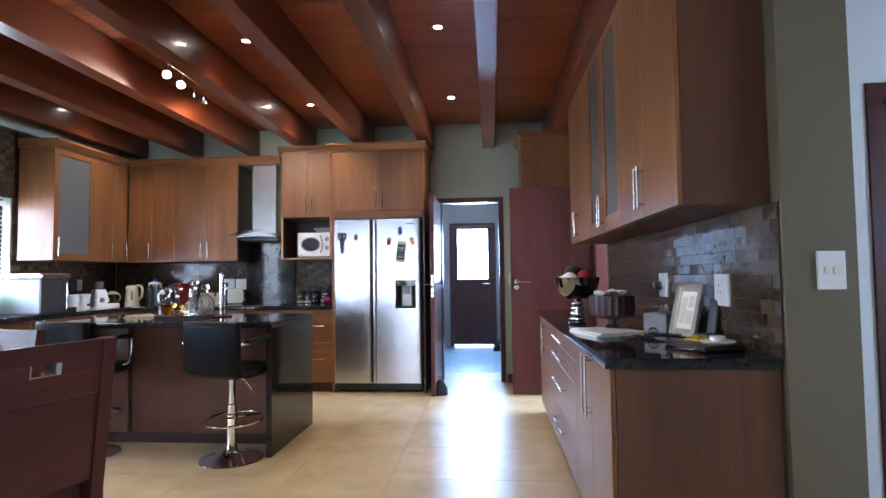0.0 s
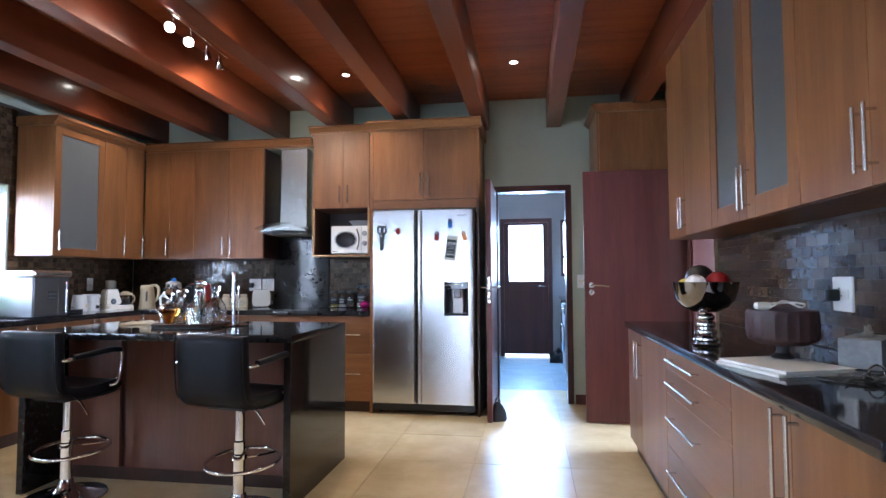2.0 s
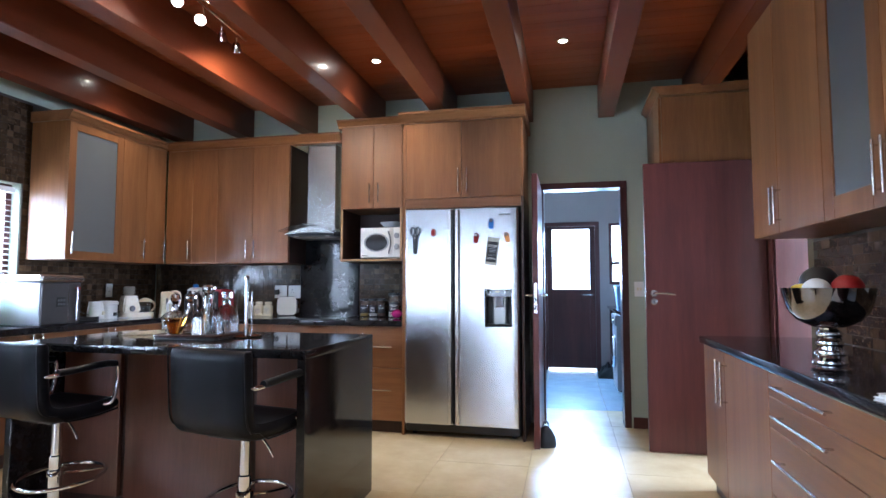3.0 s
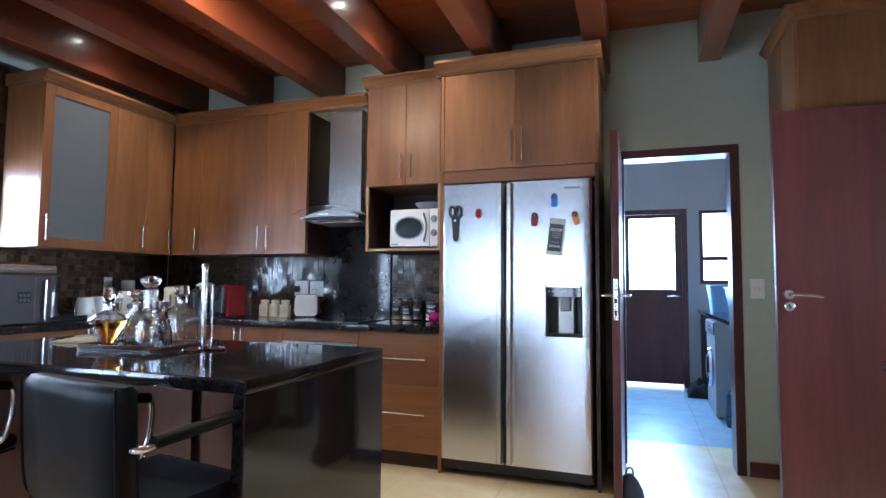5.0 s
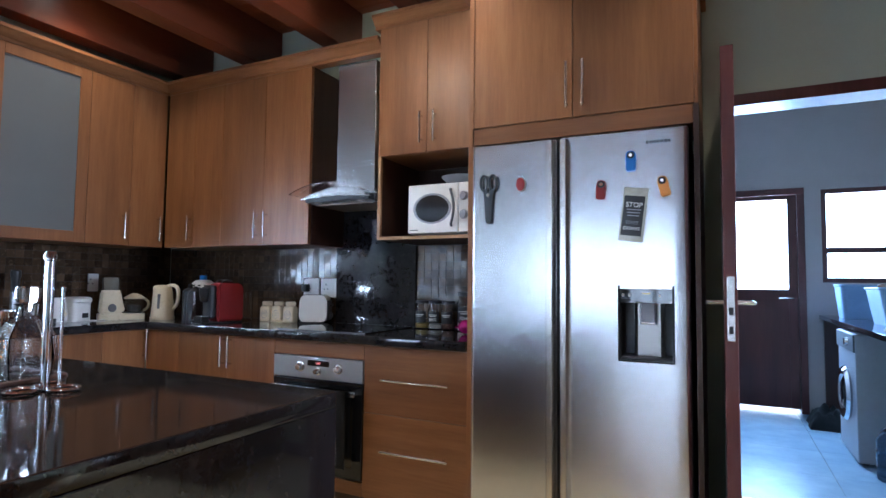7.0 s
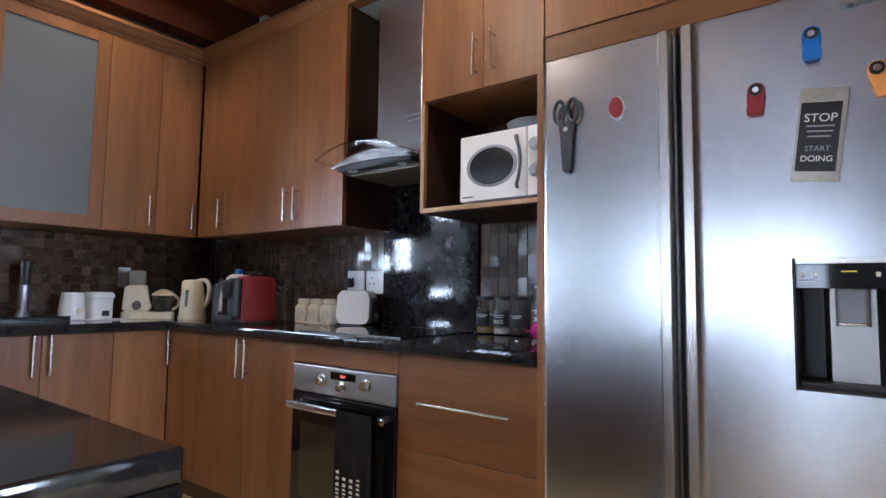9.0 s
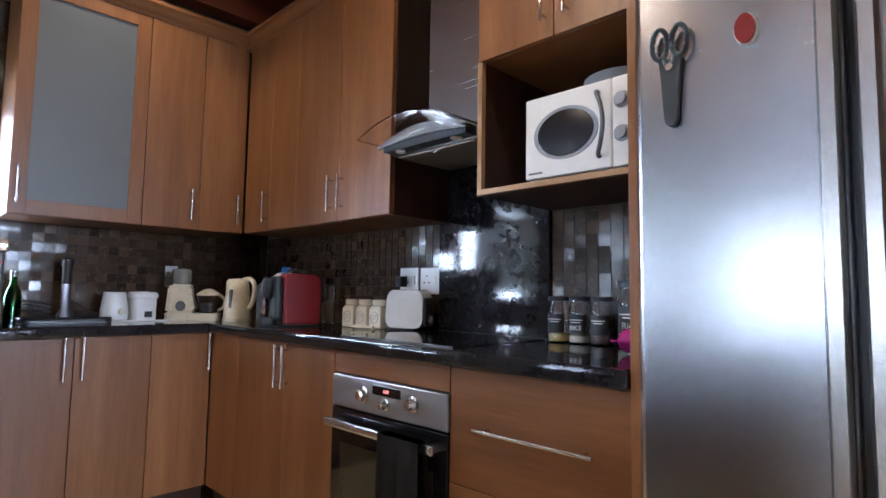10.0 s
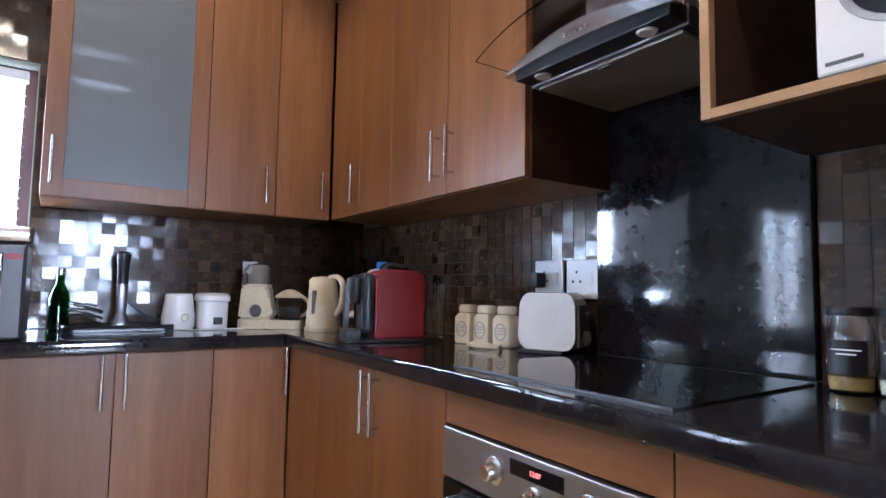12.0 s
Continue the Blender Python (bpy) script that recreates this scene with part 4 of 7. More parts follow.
    part("panel_line", boxes((x0 + 0.008, x0 + 0.05, -0.0058, -0.005, z1 - 0.048, z1 - 0.047)), GREY_L, panel)
    part("panel_mark", boxes((x0 + 0.09, x0 + 0.118, -0.0058, -0.005, z1 - 0.030, z1 - 0.027)), YELLOW, panel, "small yellow print")
    bm = bmesh.new()
    for k in range(7):
        box(bm, 0.30 + k * 0.0135, 0.3095 + k * 0.0135, -0.0015, 0.0005, 1.728, 1.739)
    part("maker_mark", bm, GREY, right, "small grey maker's mark")
    return t


fridge()
FFY = 5.43


def magnet_clip(x, z, material, label, turn):
    t = thing("magnet_clip", (x, FFY - 0.003, z), 0, label, "magnet", "fridge magnets")
    t.matrix_basis = pose(x, FFY - 0.003, z) @ pose(0, 0, 0, 0, turn, 0)
    bm = bmesh.new()
    prism(bm, [(-0.016, -0.05), (0.016, -0.05), (0.019, -0.03), (0.017, 0.0), (0.019, 0.012), (0.014, 0.026), (0.0, 0.031), (-0.014, 0.026), (-0.019, 0.012), (-0.017, 0.0), (-0.019, -0.03)], -0.012, 0.0)
    bmesh.ops.bevel(bm, geom=bm.edges[:], offset=0.002, segments=2, affect="EDGES")
    part("clip", bm, material, t)
    bm = bmesh.new()
    lathe(bm, [(0.0075, 0), (0.0145, 0), (0.0145, 0.016), (0.0075, 0.016), (0.0075, 0)], seg=20, caps=False)
    bmesh.ops.transform(bm, matrix=pose(0, 0, 0.012, 90), verts=bm.verts[:])
    part("ring", bm, BLACK, t)
    bm = bmesh.new()
    lathe(bm, [(0.001, 0), (0.007, 0), (0.007, 0.014), (0.001, 0.014)], seg=16)
    bmesh.ops.transform(bm, matrix=pose(0, 0, 0.012, 90), verts=bm.verts[:])
    part("hub", bm, CHROME, t)


magnet_clip(-0.703, 1.672, BLUE, "blue round-topped magnet clip on the fridge", 0)
magnet_clip(-0.820, 1.562, RED, "red round-topped magnet clip on the fridge", 4)
magnet_clip(-0.583, 1.562, ORANGE, "orange round-topped magnet clip on the fridge", -14)
bm = bmesh.new()
prism(bm, [(0.019 * math.cos(a / 20 * 2 * math.pi), 0.030 * math.sin(a / 20 * 2 * math.pi)) for a in range(20)], -0.014, 0)
t = thing("magnet", (-1.165, FFY - 0.001, 1.598), 0, "red oval fridge magnet with a pale edge", "magnet", "fridge magnets")
part("face", bm, RED, t)
bm = bmesh.new()
prism(bm, [(0.0215 * math.cos(a / 20 * 2 * math.pi), 0.0325 * math.sin(a / 20 * 2 * math.pi)) for a in range(20)], -0.007, 0)
part("rim", bm, WHITE, t)

SCISSOR = plain("dark_slate_plastic", (0.035, 0.043, 0.052), 0.4)
t = thing("kitchen_scissors", (-1.313, FFY - 0.004, 1.545), 0, "dark grey kitchen scissors in a magnetic sheath", "scissors")
bm = bmesh.new()
prism(bm, [(-0.024, 0.03), (-0.020, 0.0), (-0.013, -0.105), (-0.006, -0.115), (0.008, -0.115), (0.014, -0.105), (0.020, 0.0), (0.024, 0.03)], -0.014, 0)
part("sheath", bm, SCISSOR, t, "dark grey plastic sheath")
for s in (-1, 1):
    bm = bmesh.new()
    tube(bm, [(s * 0.021 + 0.017 * math.cos(a / 14 * 2 * math.pi), -0.012, 0.068 + 0.034 * math.sin(a / 14 * 2 * math.pi)) for a in range(14)], 0.006, 8, True)
    bar(bm, (s * 0.012, -0.012, 0.035), (s * 0.004, -0.012, 0.015), 0.006)
    part("grip", bm, SCISSOR, t)
bm = bmesh.new()
lathe(bm, [(0.001, 0), (0.008, 0), (0.008, 0.006), (0.001, 0.006)], seg=14)
bmesh.ops.transform(bm, matrix=pose(0, -0.013, 0.012, 90), verts=bm.verts[:])
part("pivot", bm, SATIN, t)

t = thing("slogan_plaque", (-0.697, FFY - 0.002, 1.442), 0, "black and silver slogan magnet on the fridge", "magnet", "fridge magnets")
t.matrix_basis = pose(-0.695, FFY - 0.002, 1.445) @ pose(0, 0, 0, 0, 7, 0)
part("backing", boxes((-0.047, 0.047, -0.006, 0, -0.108, 0.108), bevel=0.001), SILVER_GILT, t, "crinkled silver backing")
part("face", boxes((-0.041, 0.038, -0.0075, -0.006, -0.085, 0.075)), BLACK, t, "black printed face")


def words(text, at, size, material, parent, upright=True):
    cu = bpy.data.curves.new("lettering", "FONT")
    cu.body, cu.size, cu.align_x, cu.extrude = text, size, "CENTER", 0.0003
    src = bpy.data.objects.new("lettering", cu)
    me = bpy.data.meshes.new_from_object(src)
    bpy.data.objects.remove(src)
    me.materials.clear()
    me.materials.append(material)
    ob = new("lettering", me)
    ob.parent = parent
    ob.matrix_basis = pose(*at, 90 if upright else 0)
    return ob


words("STOP", (-0.001, -0.0079, 0.030), 0.027, PAPER, t)
words("DOING", (-0.001, -0.0079, -0.062), 0.019, PAPER, t)
words("START", (-0.001, -0.0079, -0.038), 0.017, GREY_L, t)
bm = bmesh.new()
for k, w in enumerate((0.055, 0.05, 0.045)):
    box(bm, -w / 2, w / 2, -0.0082, -0.0076, 0.018 - 0.012 * k, 0.0215 - 0.012 * k)
part("small_print", bm, GREY_L, t)

# ---- microwave, hood, oven, hob ----
t = thing("microwave", (-1.690, 5.66, 1.406), 0, "white microwave with an oval dark window in the niche", "microwave")
part("casing", boxes((-0.178, 0.178, 0.012, 0.29, 0.012, 0.272), bevel=0.006), WHITE, t)
for x in (-0.15, 0.15):
    for y in (0.04, 0.26):
        bm = bmesh.new()
        lathe(bm, [(0.010, 0), (0.011, 0.004), (0.009, 0.013)], (x, y, 0), 12)
        part("foot", bm, BLACK, t)
door = part("door", boxes((-0.178, 0.115, -0.006, 0.0118, 0.014, 0.270), bevel=0.005), WHITE, t)
bm = bmesh.new()
lathe(bm, [(0.001, 0.0), (0.098, 0.0), (0.110, 0.002), (0.113, -0.003), (0.001, -0.003)], seg=40)
bmesh.ops.transform(bm, matrix=pose(-0.035, -0.006, 0.142, 90) @ Matrix.Diagonal((1.0, 0.72, 1, 1)), verts=bm.verts[:])
part("window_trim", bm, GREY_L, door, "pale grey oval trim")
bm = bmesh.new()
lathe(bm, [(0.001, 0.0035), (0.090, 0.0028), (0.097, 0.001), (0.001, 0.001)], seg=40)
bmesh.ops.transform(bm, matrix=pose(-0.035, -0.006, 0.142, 90) @ Matrix.Diagonal((1.0, 0.72, 1, 1)), verts=bm.verts[:])
part("window", bm, plain("microwave_mesh_window", (0.016, 0.015, 0.017), 0.24, relief=0, Specular_IOR_Level=0.3), door, "dark oval window")
bm = bmesh.new()
tube(bm, smooth_path([(0.075, -0.004, 0.235), (0.078, -0.022, 0.232), (0.095, -0.03, 0.19), (0.102, -0.032, 0.14), (0.095, -0.03, 0.09), (0.082, -0.022, 0.055), (0.078, -0.004, 0.05)]), 0.0065)
part("handle", bm, GREY, door, "grey curved handle")
part("control_panel", boxes((0.117, 0.178, -0.006, 0.0118, 0.014, 0.270), bevel=0.005), WHITE, t)
for z in (0.20, 0.105):
    bm = bmesh.new()
    lathe(bm, [(0.024, 0), (0.024, 0.004), (0.018, 0.008), (0.017, 0.018), (0.001, 0.019)], seg=22)
    bmesh.ops.transform(bm, matrix=pose(0.148, -0.006, z, 90), verts=bm.verts[:])
    part("dial", bm, GREY_L, t)
part("maker_mark", boxes((-0.165, -0.115, -0.0068, -0.0058, 0.028, 0.034)), GREY, door)
t = thing("serving_bowl", (-1.63, 5.84, 1.680), 0, "grey dish standing on the microwave", "bowl")
bm = bmesh.new()
lathe(bm, [(0.001, 0.0), (0.06, 0.0), (0.095, 0.03), (0.12, 0.055), (0.114, 0.055), (0.09, 0.032), (0.055, 0.008), (0.001, 0.008)], seg=36)
part("dish", bm, GREY_L, t)

t = thing("cooker_hood", (-2.33, 6.03, 1.585), 0, "steel chimney cooker hood with a curved glass canopy", "cooker hood")
part("chimney", boxes((-0.095, 0.175, -0.27, 0, 0.11, 0.87), bevel=0.003), STEEL_HOOD, t, "brushed steel chimney")
part("body", boxes((-0.225, 0.225, -0.335, 0, 0.030, 0.075), bevel=0.004), STEEL_DARK, t)
part("lamp_strip", boxes((-0.222, 0.222, -0.395, -0.3355, 0.034, 0.070), bevel=0.003), BLACK, t, "dark strip with the lamps")
part("filter", boxes((-0.205, 0.205, -0.325, -0.03, 0.022, 0.0295), bevel=0.002), MESH_FILTER, t, "metal grease filter")
part("filter_latch", boxes((-0.018, 0.018, -0.318, -0.306, 0.0185, 0.0215), bevel=0.001), SATIN, t)
bm = bmesh.new()
prism(bm, [(-0.20, 0.076), (0.215, 0.076), (0.172, 0.112), (-0.09, 0.112)], -0.30, 0)
part("shoulder", bm, STEEL_HOOD, t)


def arched(hw, y0, y1, z, rise, th, taper):
    """A plate bent over an arch across its width; taper thins it towards its tips."""
    top, low = [], []
    for j in range(29):
        u = -1 + j / 14
        zz = z + rise * (1 - u * u)
        top.append((hw * u, zz + th * (1 - taper * u * u)))
        low.append((hw * u, zz if not taper else z + 0.3 * rise * (1 - u * u)))
    bm = bmesh.new()
    prism(bm, low + top[::-1], y0, y1)
    return bm


part("glass_canopy", arched(0.246, -0.505, -0.36, 0.066, 0.056, 0.004, 0.0), GLASS, t, "curved clear glass canopy")
band = part("front_band", arched(0.242, -0.415, -0.3955, 0.046, 0.048, 0.010, 0.8), STEEL_HOOD, t, "curved steel front band")
for k in range(5):
    bm = bmesh.new()
    lathe(bm, [(0.0045, 0), (0.0045, 0.004), (0.001, 0.005)], seg=10)
    bmesh.ops.transform(bm, matrix=pose(-0.03 + k * 0.016, -0.415, 0.080, 90), verts=bm.verts[:])
    part("button", bm, CHROME, band)
for x in (-0.15, 0.15):
    bm = bmesh.new()
    lathe(bm, [(0.001, -0.003), (0.018, -0.003), (0.022, 0.001), (0.022, 0.004), (0.001, 0.004)], (x, -0.365, 0.0325), 20)
    part("lamp", bm, WHITE, t, "unlit round lamp")

OZ0, OZ1 = 0.172, 0.765
t = thing("oven", (-2.29, 5.452, OZ0), 0, "built-in steel oven with a black glass door", "oven")
part("casing", boxes((-0.275, 0.275, 0.02, 0.54, 0.002, 0.59)), BLACK, t)
part("control_panel", boxes((-0.292, 0.292, -0.002, 0.0195, 0.482, 0.593), bevel=0.003), STEEL_OVEN, t, "brushed steel control panel")
part("display", boxes((-0.058, 0.084, -0.004, -0.0018, 0.548, 0.578)), BLACK_GLASS, t)
words("12:07", (0.013, -0.0045, 0.559), 0.014, LED_RED, t)
for x, z, r in ((-0.105, 0.540, 0.024), (0.012, 0.522, 0.017), (0.145, 0.543, 0.022)):
    bm = bmesh.new()
    lathe(bm, [(r * 1.15, 0), (r * 1.15, 0.004), (r * 0.8, 0.006), (r * 0.72, 0.028), (r * 0.6, 0.031), (0.001, 0.031)], seg=24)
    bmesh.ops.transform(bm, matrix=pose(x, -0.002, z, 90), verts=bm.verts[:])
    part("knob", bm, SATIN, t, "satin metal knob")
door = part("oven_door", boxes((-0.292, 0.292, -0.002, 0.0195, 0.004, 0.475), bevel=0.003), BLACK_GLASS, t, "black glass oven door")
bm = bmesh.new()
box(bm, -0.275, 0.275, -0.052, -0.036, 0.418, 0.446, 0.006)
box(bm, -0.262, -0.232, -0.037, -0.001, 0.422, 0.442, 0.003)
box(bm, 0.232, 0.262, -0.037, -0.001, 0.422, 0.442, 0.003)
part("handle", bm, STEEL_X, door, "brushed steel bar handle")
part("inner_window", boxes((-0.235, 0.235, -0.0032, -0.0021, 0.06, 0.36)), plain("tinted_window", (0.035, 0.028, 0.018), 0.08, relief=0), door, "tinted viewing window")

t = thing("tea_towel", (-2.145, 5.40, 0.245), 0, "black tea towel with white lettering on the oven handle", "towel")
bm = bmesh.new()
cols = 16
for side, y_off, low in ((0, -0.012, 0.0), (1, 0.020, 0.05)):
    grid = []
    for k in range(14):
        z = low + (0.378 - low) * k / 13
        row = []
        for j in range(cols):
            u = j / (cols - 1)
            fold = 0.007 * math.sin(u * 17 + side) * (1 - 0.75 * k / 13)
            row.append(bm.verts.new((-0.095 + 0.19 * u + 0.012 * (1 - k / 13) * (u - 0.5), y_off + fold + (0.004 if side else -0.004), z)))
        grid.append(row)
    for a, b in zip(grid, grid[1:]):
        for j in range(cols - 1):
            bm.faces.new((a[j], a[j + 1], b[j + 1], b[j]))
    if side == 0:
        top_row = grid[-1]
    else:
        for j in range(cols - 1):
            bm.faces.new((top_row[j], top_row[j + 1], grid[-1][j + 1], grid[-1][j]))
bmesh.ops.solidify(bm, geom=bm.faces[:], thickness=0.003)
part("cloth", bm, CLOTH, t)
bm = bmesh.new()
rnd = random.Random(4)
for line in range(4):
    z = 0.02
    while z < 0.155:
        h = rnd.uniform(0.008, 0.02)
        x = -0.075 + line * 0.036
        box(bm, x, x + 0.016, -0.0265, -0.0255, z, z + h * 0.6)
        z += h + 0.004
part("lettering", bm, PAPER, t, "rows of white print")

t = thing("induction_hob", (-2.305, 5.738, WT), 0, "black glass hob with a thin steel rim", "hob")
part("glass", boxes((-0.288, 0.288, -0.25, 0.25, 0.0005, 0.005), bevel=0.001), BLACK_GLASS, t)
part("rim", boxes((-0.29, 0.29, -0.253, -0.2505, 0.0005, 0.0052)), GREY, t)
part("rim", boxes((-0.29, 0.29, 0.2505, 0.253, 0.0005, 0.0052)), GREY, t)
solid("splash_slab", boxes((-2.615, -2.03, 6.028, 6.068, 0.898, 1.64), bevel=0.002), GRAN, "polished black granite slab behind the hob", "splashback")


def socket(at, rz, label, w=0.128, h=0.122, plug=False):
    t = thing("wall_socket", at, rz, label, "socket", "wall sockets")
    part("plate", boxes((-w / 2, w / 2, -0.010, 0, -h / 2, h / 2), bevel=0.004), WHITE, t)
    part("switch", boxes((w / 2 - 0.035, w / 2 - 0.02, -0.0145, -0.0098, -0.02, 0.02), bevel=0.002), WHITE, t)
    for dx, dz in ((-0.02, 0.022), (-0.035, -0.008), (-0.005, -0.008)):
        bm = bmesh.new()
        lathe(bm, [(0.001, 0), (0.0045, 0), (0.0045, 0.001), (0.001, 0.001)], seg=10)
        bmesh.ops.transform(bm, matrix=pose(dx, -0.0098, dz, 90), verts=bm.verts[:])
        part("pin_hole", bm, BLACK, t)
    if plug:
        p = part("plug", boxes((-0.05, -0.008, -0.055, -0.0105, -0.03, 0.02), bevel=0.008), BLACK, t, "black plug")
    return t


socket((-2.825, 6.045, 1.122), 0, "white wall socket with a black plug", plug=True)
socket((-2.682, 6.045, 1.120), 0, "white switched wall socket")
socket((-4.228, 5.447, 1.137), 90, "pale wall socket in the corner", 0.07, 0.12)
socket((1.236, 3.13, 1.12), -90, "white wall socket with a black plug over the side counter", 0.145, 0.14, plug=True)
socket((1.236, 2.30, 1.112), -90, "white wall socket over the side counter", 0.15, 0.14)
for at, rz, lab in (((1.398, 1.80, 1.192), 0, "pale double light switch on the wall end"), ((0.459, BACK_Y, 1.15), 0, "white light switch beside the laundry doorway")):
    t = thing("light_switch", at, rz, lab, "light switch", "light switches")
    if at[1] < 2:
        t.scale = (1.22, 1, 1.08)
    part("plate", boxes((-0.039, 0.039, -0.009, 0, -0.062, 0.062), bevel=0.003), WHITE, t)
    part("rocker", boxes((-0.02, -0.004, -0.0125, -0.0088, -0.012, 0.012), bevel=0.001), CREAM, t)
    part("rocker", boxes((0.004, 0.02, -0.0125, -0.0088, -0.012, 0.012), bevel=0.001), CREAM, t)

# ---- bar stools ----


def bar_stool(at, rz, label):
    """Faces +y; its origin is the middle of the base."""
    t = thing("bar_stool", at, rz, label, "bar stool", "bar stools")
    bm = bmesh.new()
    lathe(bm, [(0.001, 0.001), (0.198, 0.001), (0.203, 0.006), (0.198, 0.012), (0.13, 0.024), (0.07, 0.042), (0.042, 0.066), (0.034, 0.10), (0.001, 0.10)], seg=48)
    part("base", bm, CHROME, t, "chrome trumpet base")
    bm = bmesh.new()
    lathe(bm, [(0.030, 0.10), (0.030, 0.36), (0.024, 0.365), (0.024, 0.54), (0.001, 0.54)], seg=24)
    part("column", bm, CHROME, t, "chrome gas-lift column")
    bm = bmesh.new()
    tube(bm, [(0.185 * math.cos(a / 36 * 2 * math.pi), 0.185 * math.sin(a / 36 * 2 * math.pi) + 0.03, 0.255 + 0.01 * math.sin(a / 36 * 2 * math.pi)) for a in range(36)], 0.0095, 10, True)
    for s in (-1, 1):
        tube(bm, smooth_path([(s * 0.02, 0.02, 0.275), (s * 0.07, 0.10, 0.27), (s * 0.09, 0.192, 0.262)]), 0.007, 8)
    lathe(bm, [(0.0305, 0.265), (0.038, 0.27), (0.038, 0.295), (0.0305, 0.30)], seg=24, caps=False)
    part("footrest", bm, CHROME, t, "chrome footrest ring")
    bm = bmesh.new()
    tube(bm, smooth_path([(0.025, -0.02, 0.54), (0.10, -0.02, 0.53), (0.14, -0.02, 0.495), (0.165, -0.02, 0.46)]), 0.005, 8)
    part("lift_lever", bm, CHROME, t, "chrome height lever")
    part("seat_plate", boxes((-0.11, 0.11, -0.11, 0.11, 0.538, 0.556), bevel=0.004), BLACK, t)
    # one padded shell: back, curve and seat
    centre = smooth_path([(0, 0.165, 0.598), (0, 0.05, 0.585), (0, -0.07, 0.585), (0, -0.15, 0.595), (0, -0.192, 0.632), (0, -0.205, 0.72), (0, -0.212, 0.83), (0, -0.216, 0.918)], 4)
    bm = bmesh.new()
    rows = []
    n = len(centre)
    for k, p in enumerate(centre):
        d = (centre[min(k + 1, n - 1)] - centre[max(k - 1, 0)]).normalized()
        nrm = Vector((0, -d.z, d.y))
        f = k / (n - 1)
        th = 0.032
        end = min(f, 1 - f) * n
        if end < 1.2:
            th *= 0.55 + 0.4 * end
        hw = 0.196
        ring = []
        for u, v in ((-1, -0.5), (-0.93, -1), (0.93, -1), (1, -0.5), (1, 0.5), (0.93, 1), (0.5, 1.06), (0, 1.1), (-0.5, 1.06), (-0.93, 1), (-1, 0.5)):
            q = p + nrm * (v * th)
            ring.append(bm.verts.new((u * hw, q.y, q.z)))
        rows.append(ring)
    for a, b in zip(rows, rows[1:]):
        for j in range(len(a)):
            bm.faces.new((a[j], a[(j + 1) % len(a)], b[(j + 1) % len(a)], b[j]))
    bm.faces.new(rows[0][::-1])
    bm.faces.new(rows[-1])
    shell_ob = part("seat_shell", bm, LEATHER, t, "padded black leatherette seat and back", 60)
    for s in (-1, 1):
        bm = bmesh.new()
        tube(bm, [(s * 0.198, q.y - 0.030 * (1 if k > 9 else 0.2), q.z - (0.0 if k > 9 else 0.028)) for k, q in enumerate(centre)], 0.004, 6)
        part("piping", bm, LEATHER, shell_ob)
    for s in (-1, 1):
        bm = bmesh.new()
        tube(bm, smooth_path([(s * 0.18, -0.20, 0.775), (s * 0.22, -0.195, 0.777), (s * 0.222, -0.08, 0.785), (s * 0.222, 0.06, 0.795), (s * 0.222, 0.115, 0.79), (s * 0.222, 0.135, 0.765), (s * 0.222, 0.13, 0.68), (s * 0.22, 0.11, 0.615), (s * 0.19, 0.09, 0.60)]), 0.0095, 10)
        arm = part("armrest", bm, CHROME, t, "chrome loop armrest")
        bm = bmesh.new()
        tube(bm, smooth_path([(s * 0.222, -0.165, 0.786), (s * 0.222, -0.08, 0.791), (s * 0.222, 0.06, 0.80), (s * 0.222, 0.122, 0.794)]), 0.0165, 10)
        part("arm_pad", bm, LEATHER, arm, "black arm pad")
    return t


bar_stool((-1.50, 3.35, 0), -9, "black leatherette bar stool on a chrome base at the island")
bar_stool((-2.545, 3.40, 0), -8, "black leatherette bar stool with chrome loop arms")

# ---- dining table and chairs ----


def dining_table():
    t = thing("dining_table", (-1.95, 1.0, 0), -10, "dark mahogany-stained dining table", "table")
    w, d = 0.63, 0.80
    part("tabletop", boxes((-w, w, -d, d, 0.708, 0.752), bevel=0.004), MAHOG_X, t)
    part("apron", boxes((-w + 0.10, w - 0.10, -d + 0.07, -d + 0.095, 0.62, 0.708)), MAHOG_X, t)
    part("apron", boxes((-w + 0.10, w - 0.10, d - 0.095, d - 0.07, 0.62, 0.708)), MAHOG_X, t)
    for sx in (-1, 1):
        for sy in (-1, 1):
            bm = bmesh.new()
            box(bm, sx * (w - 0.06) - 0.045, sx * (w - 0.06) + 0.045, sy * (d - 0.06) - 0.045, sy * (d - 0.06) + 0.045, 0, 0.707, 0.004)
            part("leg", bm, MAHOG, t)


dining_table()


